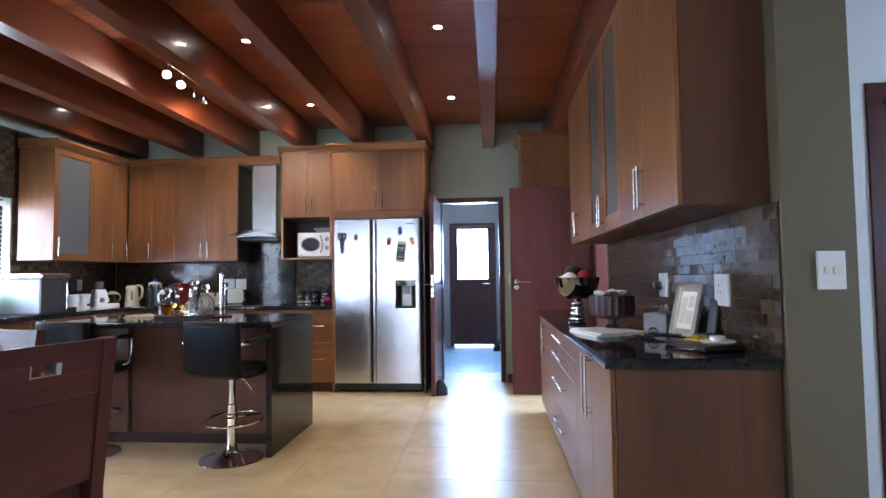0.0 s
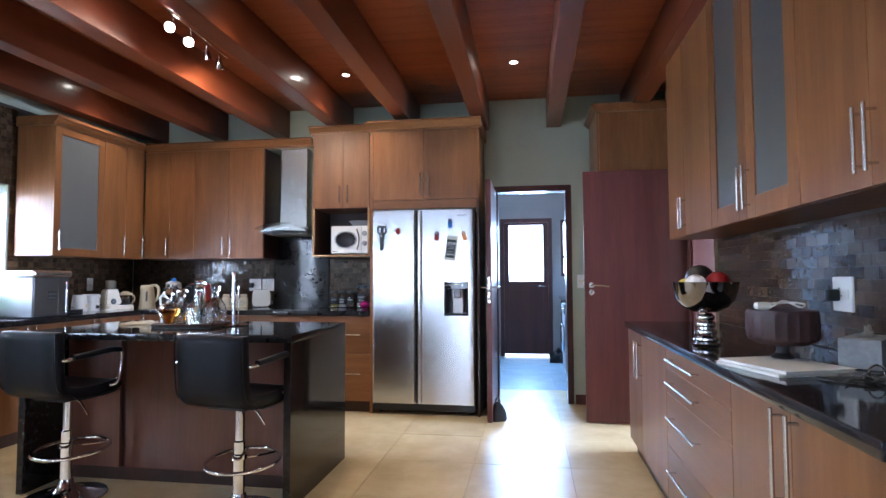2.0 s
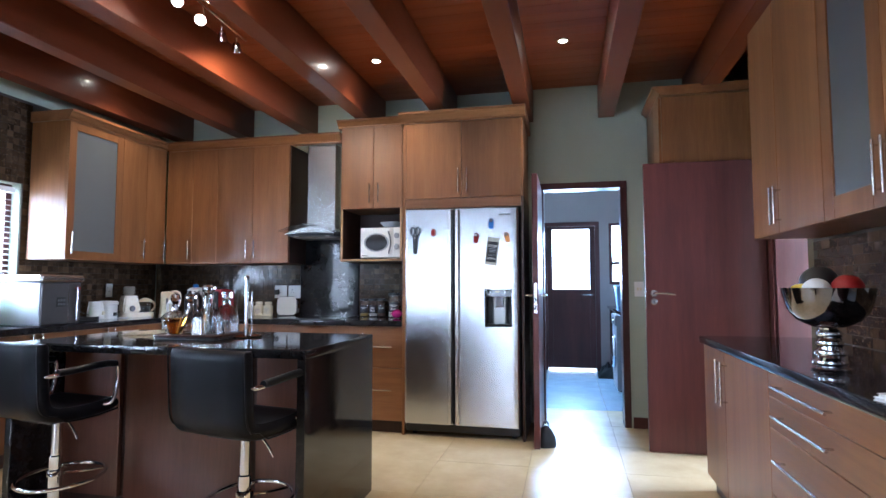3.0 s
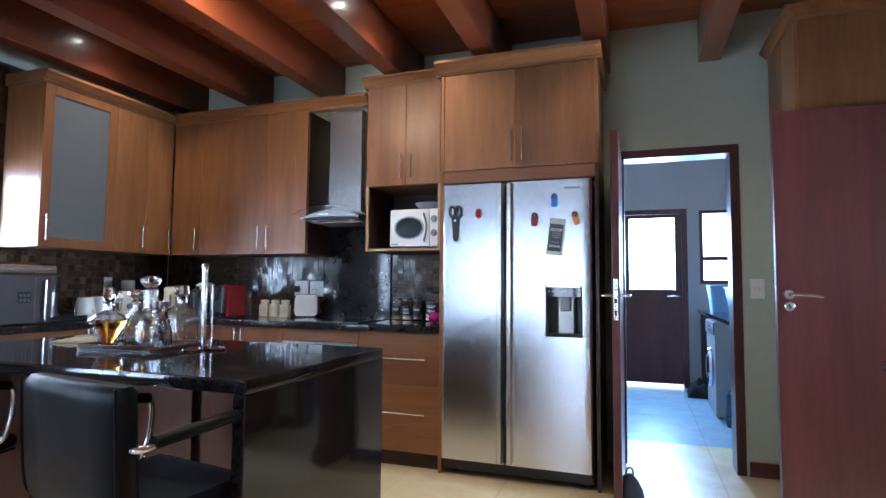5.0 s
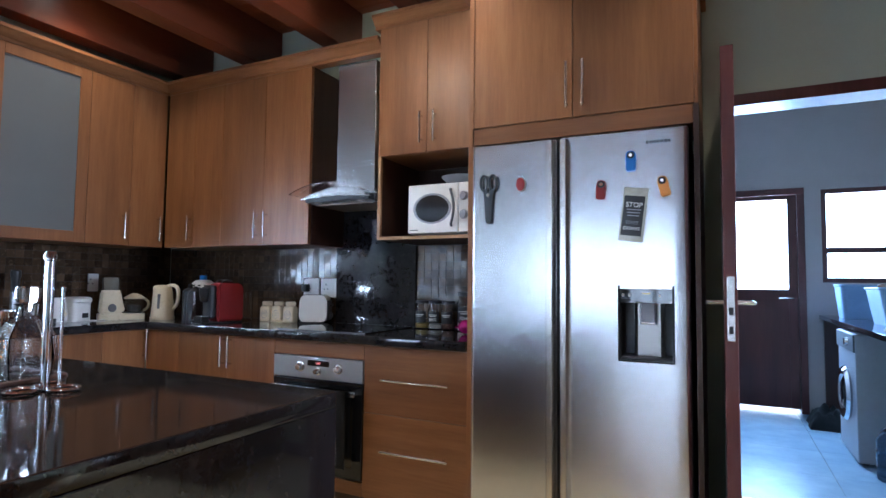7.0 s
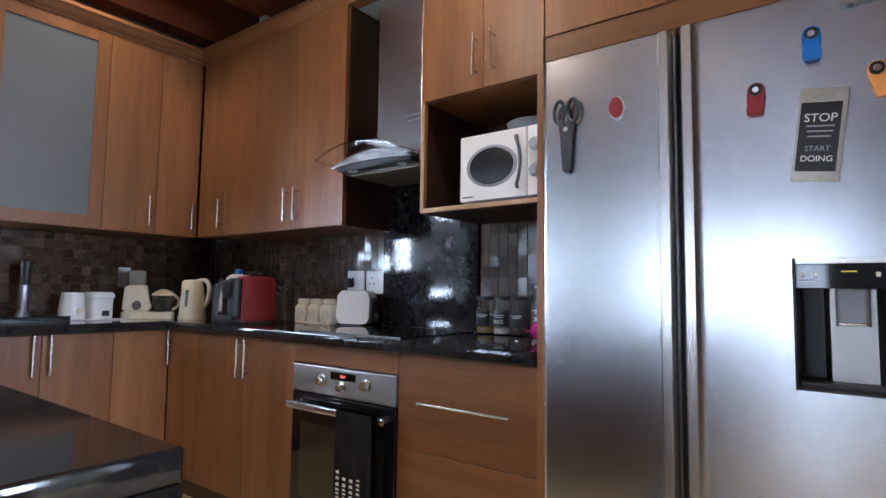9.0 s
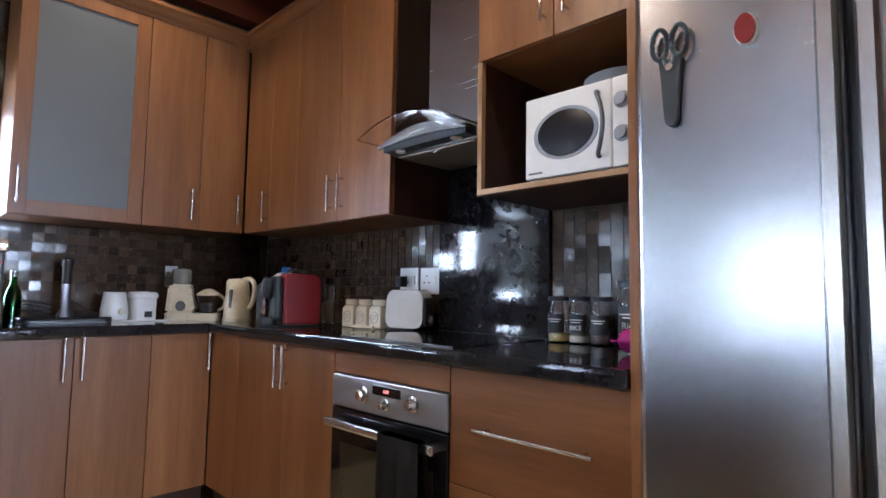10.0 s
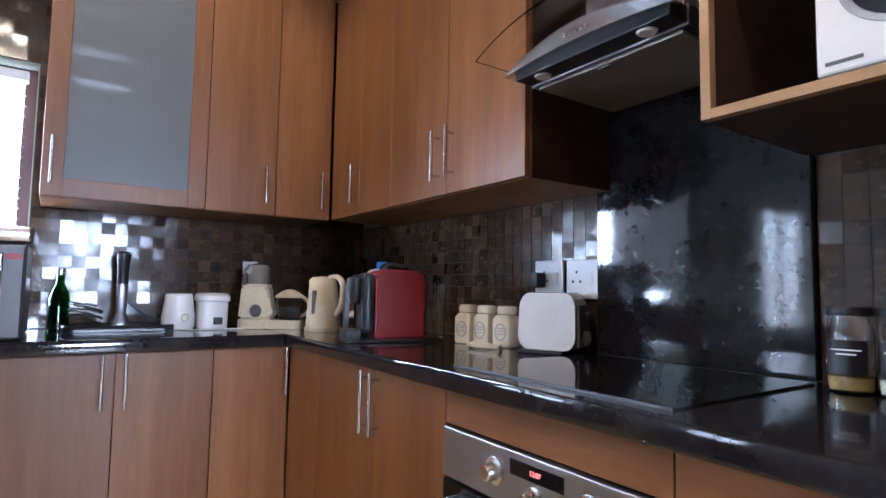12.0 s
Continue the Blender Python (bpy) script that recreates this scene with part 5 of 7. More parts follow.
def dining_chair(at, rz, label):
    """Faces +y, with its back at y = -0.22."""
    t = thing("dining_chair", at, rz, label, "chair", "dining chairs")
    part("seat", boxes((-0.25, 0.25, -0.15, 0.26, 0.445, 0.488), bevel=0.006), MAHOG_X, t)
    for s in (-1, 1):
        part("seat_rail", boxes((s * 0.20 - 0.012, s * 0.20 + 0.012, -0.15, 0.17, 0.39, 0.4445)), MAHOG_X, t)
    for s in (-1, 1):
        bm = bmesh.new()
        box(bm, s * 0.205 - 0.022, s * 0.205 + 0.022, 0.17, 0.214, 0, 0.434, 0.003)
        part("leg", bm, MAHOG, t)
        bm = bmesh.new()
        side = [(-0.20, 0), (-0.20, 0.46), (-0.225, 0.70), (-0.255, 0.985), (-0.215, 0.988), (-0.18, 0.70), (-0.155, 0.46), (-0.155, 0)]
        prism(bm, side, s * 0.214 - 0.024, s * 0.214 + 0.024, "x")
        part("back_post", bm, MAHOG, t)
    # broad back panel with a hand slot under its top rail
    def slab(z0, z1, x0=-0.19, x1=0.19):
        def yat(z):
            return -0.178 - 0.055 * (z - 0.46) / 0.53
        bm = bmesh.new()
        prism(bm, [(yat(z0) - 0.012, z0), (yat(z1) - 0.012, z1), (yat(z1) + 0.012, z1), (yat(z0) + 0.012, z0)], x0, x1, "x")
        return bm
    part("top_rail", slab(0.925, 0.985), MAHOG_X, t)
    part("rail_side", slab(0.885, 0.9248, -0.19, -0.05), MAHOG_X, t)
    part("rail_side", slab(0.885, 0.9248, 0.05, 0.19), MAHOG_X, t)
    part("middle_rail", slab(0.80, 0.8848), MAHOG_X, t)
    part("back_panel", slab(0.50, 0.7985), MAHOG_X, t)
    part("stretcher", boxes((-0.19, 0.19, -0.19, -0.165, 0.36, 0.42), bevel=0.002), MAHOG_X, t)
    return t


dining_chair((-1.41, 1.47, 0), 76, "dark red-brown wooden chair with a slotted back at the table")
dining_chair((-1.90, 1.72, 0), 170, "glossy red-brown wooden chair at the table end")

# ---- things on the island ----
TRAY = (-2.105, 3.85)
t = thing("serving_tray", (*TRAY, IZ), 4, "dark lacquered tray under crystal decanters", "tray")
bm = bmesh.new()
prism(bm, round_rect(-0.19, 0.19, -0.14, 0.14, 0.03), 0.001, 0.008, "z")
part("base", bm, BLACK, t)
bm = bmesh.new()
tube(bm, [(u, v, 0.016) for u, v in round_rect(-0.186, 0.186, -0.136, 0.136, 0.028)], 0.009, 8, True)
part("rim", bm, LAM_DARK, t, "dark lacquered rim")


def decanter(at, profile, stopper, label, fill=None, sq=0.0, facets=16):
    profile = [(r * 1.08, z * 1.19) for r, z in profile]
    stopper = [(r * 1.08, z * 1.19) for r, z in stopper]
    t = thing("decanter", at, 0, label, "decanter", "crystal decanters")
    bm = bmesh.new()
    inner = [(max(r - 0.006, 0.004), z + 0.006 * (k == 0)) for k, (r, z) in enumerate(profile)]
    lathe(bm, [(0.001, profile[0][1])] + profile + inner[::-1][0:] + [(0.001, inner[0][1])], seg=facets, square=sq)
    for v in bm.verts:
        a = math.atan2(v.co.y, v.co.x)
        r = math.hypot(v.co.x, v.co.y)
        if r > 0.03:
            k = 1 + 0.03 * math.sin(a * 10 + v.co.z * 160)
            v.co.x *= k
            v.co.y *= k
    part("bottle", bm, CRYSTAL, t, "cut crystal bottle", 12)
    top = profile[-1][1]
    bm = bmesh.new()
    lathe(bm, [(0.001, top - 0.02), (0.011, top - 0.018), (0.013, top + 0.002), *[(r, top + z) for r, z in stopper], (0.001, top + stopper[-1][1])], seg=10)
    part("stopper", bm, CRYSTAL, t, "cut crystal stopper", 12)
    if fill:
        bm = bmesh.new()
        liq = [(max(r - 0.009, 0.003), z + 0.008 * (k == 0)) for k, (r, z) in enumerate(profile) if z < fill]
        lathe(bm, [(0.001, liq[0][1])] + liq + [(liq[-1][0], fill), (0.001, fill)], seg=facets)
        part("spirit", bm, WHISKY, t, "amber spirit")
    return t


DZ = IZ + 0.009
decanter((-2.215, 3.785, DZ), [(0.030, 0), (0.034, 0.006), (0.028, 0.012), (0.045, 0.04), (0.062, 0.075), (0.064, 0.088), (0.045, 0.105), (0.018, 0.118), (0.016, 0.14), (0.022, 0.145)], [(0.017, 0.008), (0.026, 0.022), (0.022, 0.042), (0.012, 0.048)], "crystal decanter holding amber spirit", 0.1)
decanter((-2.205, 3.90, DZ), [(0.042, 0), (0.046, 0.008), (0.046, 0.05), (0.040, 0.085), (0.022, 0.11), (0.016, 0.12), (0.016, 0.145), (0.022, 0.15)], [(0.016, 0.006), (0.030, 0.018), (0.030, 0.03), (0.014, 0.038)], "empty crystal decanter with a flat stopper")
decanter((-2.02, 3.795, DZ), [(0.062, 0), (0.066, 0.01), (0.064, 0.05), (0.058, 0.09), (0.045, 0.115), (0.024, 0.128), (0.022, 0.14), (0.022, 0.185), (0.027, 0.19)], [(0.018, 0.006), (0.034, 0.022), (0.034, 0.034), (0.016, 0.044)], "large empty square crystal decanter", sq=0.35)
decanter((-1.995, 3.925, DZ), [(0.045, 0), (0.05, 0.008), (0.055, 0.05), (0.052, 0.095), (0.035, 0.125), (0.018, 0.14), (0.018, 0.16), (0.023, 0.165)], [(0.022, 0.004), (0.026, 0.010), (0.026, 0.034), (0.022, 0.038)], "crystal decanter with a square stopper", sq=0.5)
t = thing("cocktail_shaker", (-2.10, 3.92, DZ), 0, "polished steel beaker behind the decanters", "beaker")
bm = bmesh.new()
lathe(bm, [(0.001, 0), (0.026, 0), (0.032, 0.13), (0.034, 0.175), (0.032, 0.175), (0.029, 0.13), (0.001, 0.004)], seg=28)
part("cup", bm, CHROME, t)
t = thing("paper_towel_holder", (-1.855, 3.90, IZ), 0, "chrome kitchen-roll stand without a roll", "holder")
for k in range(3):
    a0 = 2 * math.pi * k / 3 + 0.4
    bm = bmesh.new()
    tube(bm, [(0.05 * math.cos(a0) + 0.032 * math.cos(a / 16 * 2 * math.pi), 0.05 * math.sin(a0) + 0.032 * math.sin(a / 16 * 2 * math.pi), 0.007) for a in range(16)], 0.0055, 8, True)
    part("base_loop", bm, CHROME, t, "chrome wire base loop")
bm = bmesh.new()
lathe(bm, [(0.011, 0.004), (0.011, 0.315), (0.014, 0.317), (0.014, 0.328), (0.010, 0.338), (0.001, 0.34)], seg=18)
part("pole", bm, CHROME, t, "chrome pole")
bm = bmesh.new()
bar(bm, (0.020, 0.022, 0.004), (0.020, 0.022, 0.245), 0.004)
lathe(bm, [(0.001, 0.24), (0.006, 0.243), (0.006, 0.25), (0.001, 0.254)], (0.020, 0.022, 0), 10)
part("side_rod", bm, CHROME, t)
t = thing("bottle_hook", (-2.375, 3.94, IZ), 0, "white hooked stand with a round tip", "stand")
bm = bmesh.new()
lathe(bm, [(0.001, 0.001), (0.035, 0.001), (0.035, 0.008), (0.006, 0.012)], seg=20)
tube(bm, smooth_path([(0, 0, 0.008), (0.0, 0, 0.08), (-0.012, 0, 0.14), (-0.01, 0, 0.178), (0.018, 0, 0.192)]), 0.007, 10)
lathe(bm, [(0.001, 0.172), (0.017, 0.18), (0.022, 0.195), (0.014, 0.21), (0.001, 0.214)], (0.024, 0, 0), 16)
part("hook", bm, WHITE, t)


def cloth_lump(name, at, rz, w, d, h, material, label, seed):
    t = thing(name, at, rz, label, "cloth")
    bm = bmesh.new()
    n = 22
    grid = []
    for i in range(n):
        row = []
        for j in range(n):
            u, v = i / (n - 1) * 2 - 1, j / (n - 1) * 2 - 1
            edge = max(0.0, 1 - max(abs(u), abs(v)) ** 4)
            z = h * edge * (0.45 + 0.55 * abs(noise.noise(Vector((u * 2.2 + seed, v * 2.6, seed * 1.7))))) + 0.002
            wob = 1 + 0.14 * noise.noise(Vector((u * 1.6, v * 1.6, seed + 3.0)))
            row.append(bm.verts.new((u * w / 2 * wob, v * d / 2 * wob, z)))
        grid.append(row)
    for a, b in zip(grid, grid[1:]):
        for j in range(n - 1):
            bm.faces.new((a[j], a[j + 1], b[j + 1], b[j]))
    bmesh.ops.solidify(bm, geom=bm.faces[:], thickness=0.002)
    part("cloth", bm, material, t, smooth=80)
    return t


cloth_lump("dish_cloth", (-2.52, 3.93, IZ), 20, 0.22, 0.09, 0.03, LINEN, "crumpled cream dish cloth on the island", 2)

# ---- things on the back and left worktops ----
W0 = WT


def countertop_appliance():
    t = thing("countertop_ice_maker", (-3.67, 4.27, W0), 90, "brushed steel countertop appliance with an overhanging lid", "appliance")
    part("body", boxes((0.012, 0.338, 0.012, 0.42, 0.004, 0.305), bevel=0.006), STEEL_DARK, t)
    FRONT = plain("dark_grey_front", (0.085, 0.080, 0.080), 0.42, 0.6, 0.1)
    face = part("front_panel", boxes((0.018, 0.332, 0.0, 0.0118, 0.01, 0.30), bevel=0.004), FRONT, t, "dark grey metal front")
    pad = part("key_pad", boxes((0.13, 0.205, -0.004, 0.0, 0.13, 0.20), bevel=0.002), BLACK, face, "black key pad")
    for i in range(3):
        for j in range(2):
            part("key", boxes((0.139 + 0.022 * i, 0.153 + 0.022 * i, -0.0055, -0.004, 0.141 + 0.028 * j, 0.157 + 0.028 * j), bevel=0.001), GREY, pad)
    part("door_seam", boxes((0.228, 0.231, -0.0008, 0.0005, 0.012, 0.298)), SATIN, face)
    part("lid", boxes((-0.004, 0.354, -0.012, 0.43, 0.306, 0.358), bevel=0.014), SATIN, t, "bright steel lid")
    bm = bmesh.new()
    bar(bm, (0.275, -0.03, 0.03), (0.275, -0.03, 0.27), 0.007)
    for z in (0.05, 0.25):
        bar(bm, (0.275, 0.001, z), (0.275, -0.03, z), 0.005)
    part("handle", bm, CHROME, t, "chrome bar handle")
    bm = bmesh.new()
    prism(bm, [(0.305 + 0.024 * math.cos(a / 18 * 6.2832), 0.262 + 0.011 * math.sin(a / 18 * 6.2832)) for a in range(18)], -0.003, 0.0)
    part("badge", bm, RED, t, "red oval badge")


countertop_appliance()


def bottle(at, profile, glass, label, cap=None, labelled=None):
    t = thing("bottle", at, 0, label, "bottle", "bottles")
    bm = bmesh.new()
    lathe(bm, [(0.001, 0.0)] + profile + [(r - 0.003, z) for r, z in profile[::-1]] + [(0.001, 0.005)], seg=24)
    part("glass", bm, glass, t)
    r, z = profile[-1]
    bm = bmesh.new()
    lathe(bm, [(r + 0.003, z - 0.022), (r + 0.003, z + 0.004), (0.001, z + 0.006)], seg=18)
    part("cap", bm, cap or SATIN, t)
    if labelled:
        bm = bmesh.new()
        r0 = profile[1][0] + 0.0006
        lathe(bm, [(r0, 0.03), (r0 + 0.0005, 0.03), (r0 + 0.0005, 0.11), (r0, 0.11)], seg=24)
        part("paper_label", bm, labelled, t, "paper label")


WINE = [(0.033, 0.0), (0.035, 0.005), (0.035, 0.12), (0.028, 0.15), (0.014, 0.18), (0.013, 0.235)]
bottle((-4.08, 4.70, W0), WINE, GREEN_GLASS, "green glass bottle beside the steel appliance")
bottle((-4.16, 4.12, W0), [(0.036, 0.0), (0.038, 0.005), (0.038, 0.15), (0.026, 0.18), (0.014, 0.20), (0.014, 0.26)], GREEN_GLASS, "dark bottle with a yellow label under the window", BLACK, YELLOW)
bottle((-4.17, 4.02, W0), WINE, GREEN_GLASS, "dark green bottle under the window", BLACK)

t = thing("drying_mat", (-4.04, 4.90, W0), 90, "black rectangular tray holding a coiled cable", "tray")
bm = bmesh.new()
prism(bm, round_rect(-0.19, 0.19, -0.09, 0.09, 0.04), 0.001, 0.012, "z")
part("tray", bm, BLACK, t)
bm = bmesh.new()
tube(bm, [(u, v, 0.018) for u, v in round_rect(-0.185, 0.185, -0.085, 0.085, 0.038)], 0.008, 8, True)
part("rim", bm, BLACK, t)
t = thing("hand_blender", (-4.07, 4.905, W0 + 0.013), 0, "upright steel and black hand blender with a coiled cable", "blender")
bm = bmesh.new()
lathe(bm, [(0.032, 0), (0.032, 0.02), (0.018, 0.05), (0.020, 0.17), (0.001, 0.17)], seg=20, square=0.4)
part("shaft", bm, STEEL_DARK, t, "dark steel shaft")
bm = bmesh.new()
lathe(bm, [(0.020, 0.1705), (0.022, 0.25), (0.026, 0.262), (0.026, 0.292), (0.018, 0.30), (0.001, 0.30)], seg=20)
part("motor_grip", bm, BLACK, t, "black grip")
bm = bmesh.new()
coil = [(0.03 + 0.10 * math.sin(k * 0.55) * (0.5 + 0.02 * k), -0.12 + 0.055 * math.cos(k * 0.55), 0.008 + 0.002 * k + 0.028 * abs(math.sin(k * 0.28))) for k in range(34)]
tube(bm, coil, 0.0038, 6)
tube(bm, smooth_path([(0.0, 0.02, 0.10), (0.02, 0.08, 0.05), (0.04, 0.16, 0.02), (0.05, 0.24, -0.008)]), 0.0035, 6)
part("cable", bm, BLACK, t, "black coiled cable")

t = thing("bottle_warmer", (-4.03, 5.11, W0), 90, "white tapered bottle warmer with a dial", "warmer")
bm = bmesh.new()
lathe(bm, [(0.001, 0.0), (0.055, 0.0), (0.063, 0.012), (0.064, 0.05), (0.052, 0.14), (0.048, 0.147), (0.038, 0.147), (0.036, 0.10), (0.001, 0.10)], seg=32)
part("body", bm, WHITE, t)
bm = bmesh.new()
lathe(bm, [(0.016, 0), (0.016, 0.006), (0.012, 0.012), (0.001, 0.012)], seg=20)
bmesh.ops.transform(bm, matrix=pose(0.015, -0.060, 0.05, 90), verts=bm.verts[:])
part("dial", bm, CREAM, t, "round dial")
t = thing("steriliser", (-4.03, 5.24, W0), 90, "white lidded countertop cooker with a small display", "cooker")
bm = bmesh.new()
lathe(bm, [(0.001, 0), (0.056, 0), (0.060, 0.006), (0.060, 0.115), (0.001, 0.115)], seg=36, square=0.35)
part("body", bm, WHITE, t)
bm = bmesh.new()
lathe(bm, [(0.062, 0.1155), (0.067, 0.12), (0.067, 0.138), (0.055, 0.15), (0.001, 0.152)], seg=36, square=0.35)
part("lid", bm, WHITE, t)
part("display", boxes((-0.005, 0.032, -0.064, -0.058, 0.02, 0.05), bevel=0.002), BLACK, t, "black display")
t = thing("white_cable", (-3.93, 5.25, W0), 90, "loose white power cable on the worktop", "cable")
bm = bmesh.new()
tube(bm, smooth_path([(-0.16, 0.05, 0.004), (-0.08, -0.01, 0.004), (0.0, 0.02, 0.004), (0.06, -0.012, 0.004), (0.14, 0.01, 0.004), (0.20, 0.0, 0.004)], 8), 0.0035, 8)
part("cord", bm, WHITE, t)

t = thing("food_processor", (-3.945, 5.475, W0), 62, "cream food processor with blender cup and bowl", "food processor")
bm = bmesh.new()
prism(bm, round_rect(-0.14, 0.135, -0.07, 0.07, 0.045), 0.001, 0.035, "z")
part("base", bm, CREAM, t)
bm = bmesh.new()
prism(bm, [(-0.135, 0.0355), (0.012, 0.0355), (0.0, 0.06), (-0.012, 0.165), (-0.022, 0.172), (-0.112, 0.172), (-0.124, 0.165)], -0.062, 0.062)
bmesh.ops.bevel(bm, geom=bm.edges[:], offset=0.012, segments=3, affect="EDGES")
part("motor_housing", bm, CREAM, t)
bm = bmesh.new()
lathe(bm, [(0.024, 0), (0.024, 0.006), (0.018, 0.016), (0.001, 0.016)], seg=22)
bmesh.ops.transform(bm, matrix=pose(-0.06, -0.061, 0.07, 90), verts=bm.verts[:])
part("dial", bm, GREY, t, "grey speed dial")
bm = bmesh.new()
lathe(bm, [(0.045, 0.1725), (0.048, 0.18), (0.050, 0.235), (0.046, 0.245), (0.020, 0.252), (0.001, 0.252)], (-0.067, 0, 0), 24)
part("blender_cup", bm, plain("smoked_cup", (0.42, 0.40, 0.34), 0.15, vary=0.05, relief=0, Transmission_Weight=0.6), t, "smoky plastic cup")
bm = bmesh.new()
lathe(bm, [(0.045, 0.036), (0.052, 0.045), (0.060, 0.12), (0.056, 0.12), (0.048, 0.048), (0.001, 0.042)], (0.072, 0, 0), 26)
part("bowl", bm, GLASS, t, "clear mixing bowl")
bm = bmesh.new()
lathe(bm, [(0.062, 0.1205), (0.062, 0.128), (0.035, 0.145), (0.016, 0.152), (0.001, 0.153)], (0.072, 0, 0), 26)
tube(bm, smooth_path([(0.13, 0, 0.122), (0.155, 0, 0.10), (0.15, 0, 0.065), (0.118, 0, 0.045)]), 0.008, 8)
part("bowl_lid", bm, CREAM, t, "cream lid and handle")
bm = bmesh.new()
lathe(bm, [(0.036, 0.043), (0.042, 0.085), (0.001, 0.088)], (0.072, 0, 0), 20)
part("blade_hub", bm, GREY, t)

t.scale = (1.0, 1.0, 1.12)
t = thing("electric_kettle", (-3.74, 5.625, W0), 30, "cream plastic electric kettle", "kettle")
bm = bmesh.new()
lathe(bm, [(0.001, 0.0), (0.074, 0.0), (0.077, 0.006), (0.076, 0.018), (0.001, 0.018)], seg=36)
part("base", bm, CREAM, t)
bm = bmesh.new()
lathe(bm, [(0.001, 0.0185), (0.070, 0.0185), (0.072, 0.03), (0.066, 0.10), (0.057, 0.18), (0.050, 0.212), (0.035, 0.226), (0.001, 0.23)], seg=36)
for v in bm.verts:
    if v.co.z > 0.16 and v.co.x < -0.03:
        v.co.x -= 0.018 * (v.co.z - 0.16) / 0.06
part("jug", bm, CREAM, t)
bm = bmesh.new()
tube(bm, smooth_path([(0.028, 0, 0.222), (0.07, 0, 0.226), (0.095, 0, 0.20), (0.098, 0, 0.15), (0.088, 0, 0.10), (0.066, 0, 0.07)]), 0.0125, 10)
part("handle", bm, CREAM, t)
bm = bmesh.new()
prism(bm, round_rect(-0.008, 0.008, 0.06, 0.17, 0.007), -0.068, -0.055)
part("water_gauge", bm, GREY, t, "smoky water gauge")

t = thing("coffee_press", (-3.45, 5.64, W0), 0, "black coffee flask with a chrome spout strip", "flask")
bm = bmesh.new()
lathe(bm, [(0.001, 0), (0.050, 0), (0.052, 0.01), (0.048, 0.17), (0.040, 0.195), (0.020, 0.205), (0.012, 0.222), (0.001, 0.224)], seg=28)
part("body", bm, BLACK, t)
bm = bmesh.new()
prism(bm, [(-0.014, 0.004), (0.014, 0.004), (0.005, 0.19), (-0.002, 0.19)], -0.058, -0.050)
bmesh.ops.transform(bm, matrix=pose(0, 0, 0, 0, 0, 45), verts=bm.verts[:])
part("strip", bm, CHROME, t, "chrome strip")
bm = bmesh.new()
tube(bm, smooth_path([(-0.03, 0.02, 0.19), (-0.075, 0.05, 0.18), (-0.08, 0.055, 0.10), (-0.045, 0.03, 0.04)]), 0.009, 8)
part("handle", bm, BLACK, t)
t = thing("flask", (-3.56, 5.69, W0), 0, "black lidded flask in the corner", "flask")
bm = bmesh.new()
lathe(bm, [(0.001, 0), (0.045, 0), (0.046, 0.19), (0.030, 0.205), (0.016, 0.21), (0.014, 0.235), (0.001, 0.238)], seg=24)
part("body", bm, BLACK, t)

t = thing("filter_jug", (-3.605, 5.83, W0), 0, "white patterned jug with a blue cap", "jug")
bm = bmesh.new()
lathe(bm, [(0.001, 0), (0.066, 0), (0.072, 0.01), (0.074, 0.20), (0.070, 0.245), (0.048, 0.262), (0.026, 0.266), (0.001, 0.266)], seg=32)
part("body", bm, WHITE, t)
bm = bmesh.new()
lathe(bm, [(0.024, 0.2665), (0.024, 0.29), (0.020, 0.296), (0.001, 0.296)], seg=20)
part("cap", bm, BLUE, t, "blue cap")
bm = bmesh.new()
for k in range(12):
    a = k / 12 * 2 * math.pi
    for z in (0.205, 0.222):
        vs = box(bm, -0.009, 0.009, -0.0755, -0.0735, z, z + 0.010)
        bmesh.ops.transform(bm, matrix=pose(0, 0, 0, 0, 0, math.degrees(a)), verts=vs)
tagged(part("pattern", bm, BLACK, t, "dark printed band"), kind="stuff")

t = thing("capsule_coffee_machine", (-3.212, 5.64, W0), 79, "red capsule coffee machine with a black front", "coffee machine")
bm = bmesh.new()
prism(bm, [(-0.055, 0.01), (0.125, 0.01), (0.125, 0.22), (0.105, 0.245), (-0.025, 0.25), (-0.055, 0.235)], -0.055, 0.055)
bmesh.ops.bevel(bm, geom=bm.edges[:], offset=0.009, segments=3, affect="EDGES")
part("housing", bm, RED, t, "red side housing")
part("plinth", boxes((-0.15, 0.12, -0.05, 0.05, 0.001, 0.0095), bevel=0.003), BLACK, t)
part("front", boxes((-0.10, -0.056, -0.048, 0.048, 0.03, 0.235), bevel=0.016), BLACK, t, "black front")
bm = bmesh.new()
lathe(bm, [(0.014, 0.13), (0.022, 0.14), (0.030, 0.18), (0.028, 0.215), (0.001, 0.225)], (-0.115, 0, 0), 20)
part("coffee_head", bm, BLACK, t)
part("drip_tray", boxes((-0.155, -0.101, -0.042, 0.042, 0.0096, 0.045), bevel=0.004), BLACK, t)
bm = bmesh.new()
tube(bm, smooth_path([(-0.02, -0.03, 0.252), (0.0, -0.03, 0.268), (0.05, -0.03, 0.262), (0.05, 0.03, 0.262), (0.0, 0.03, 0.268), (-0.02, 0.03, 0.252)]), 0.005, 8)
part("lever", bm, BLACK, t)
bm = bmesh.new()
lathe(bm, [(0.042, 0.012), (0.045, 0.20), (0.042, 0.20), (0.039, 0.016), (0.001, 0.014)], (0.175, 0, 0), 22)
part("water_tank", bm, GLASS, t, "clear water tank")


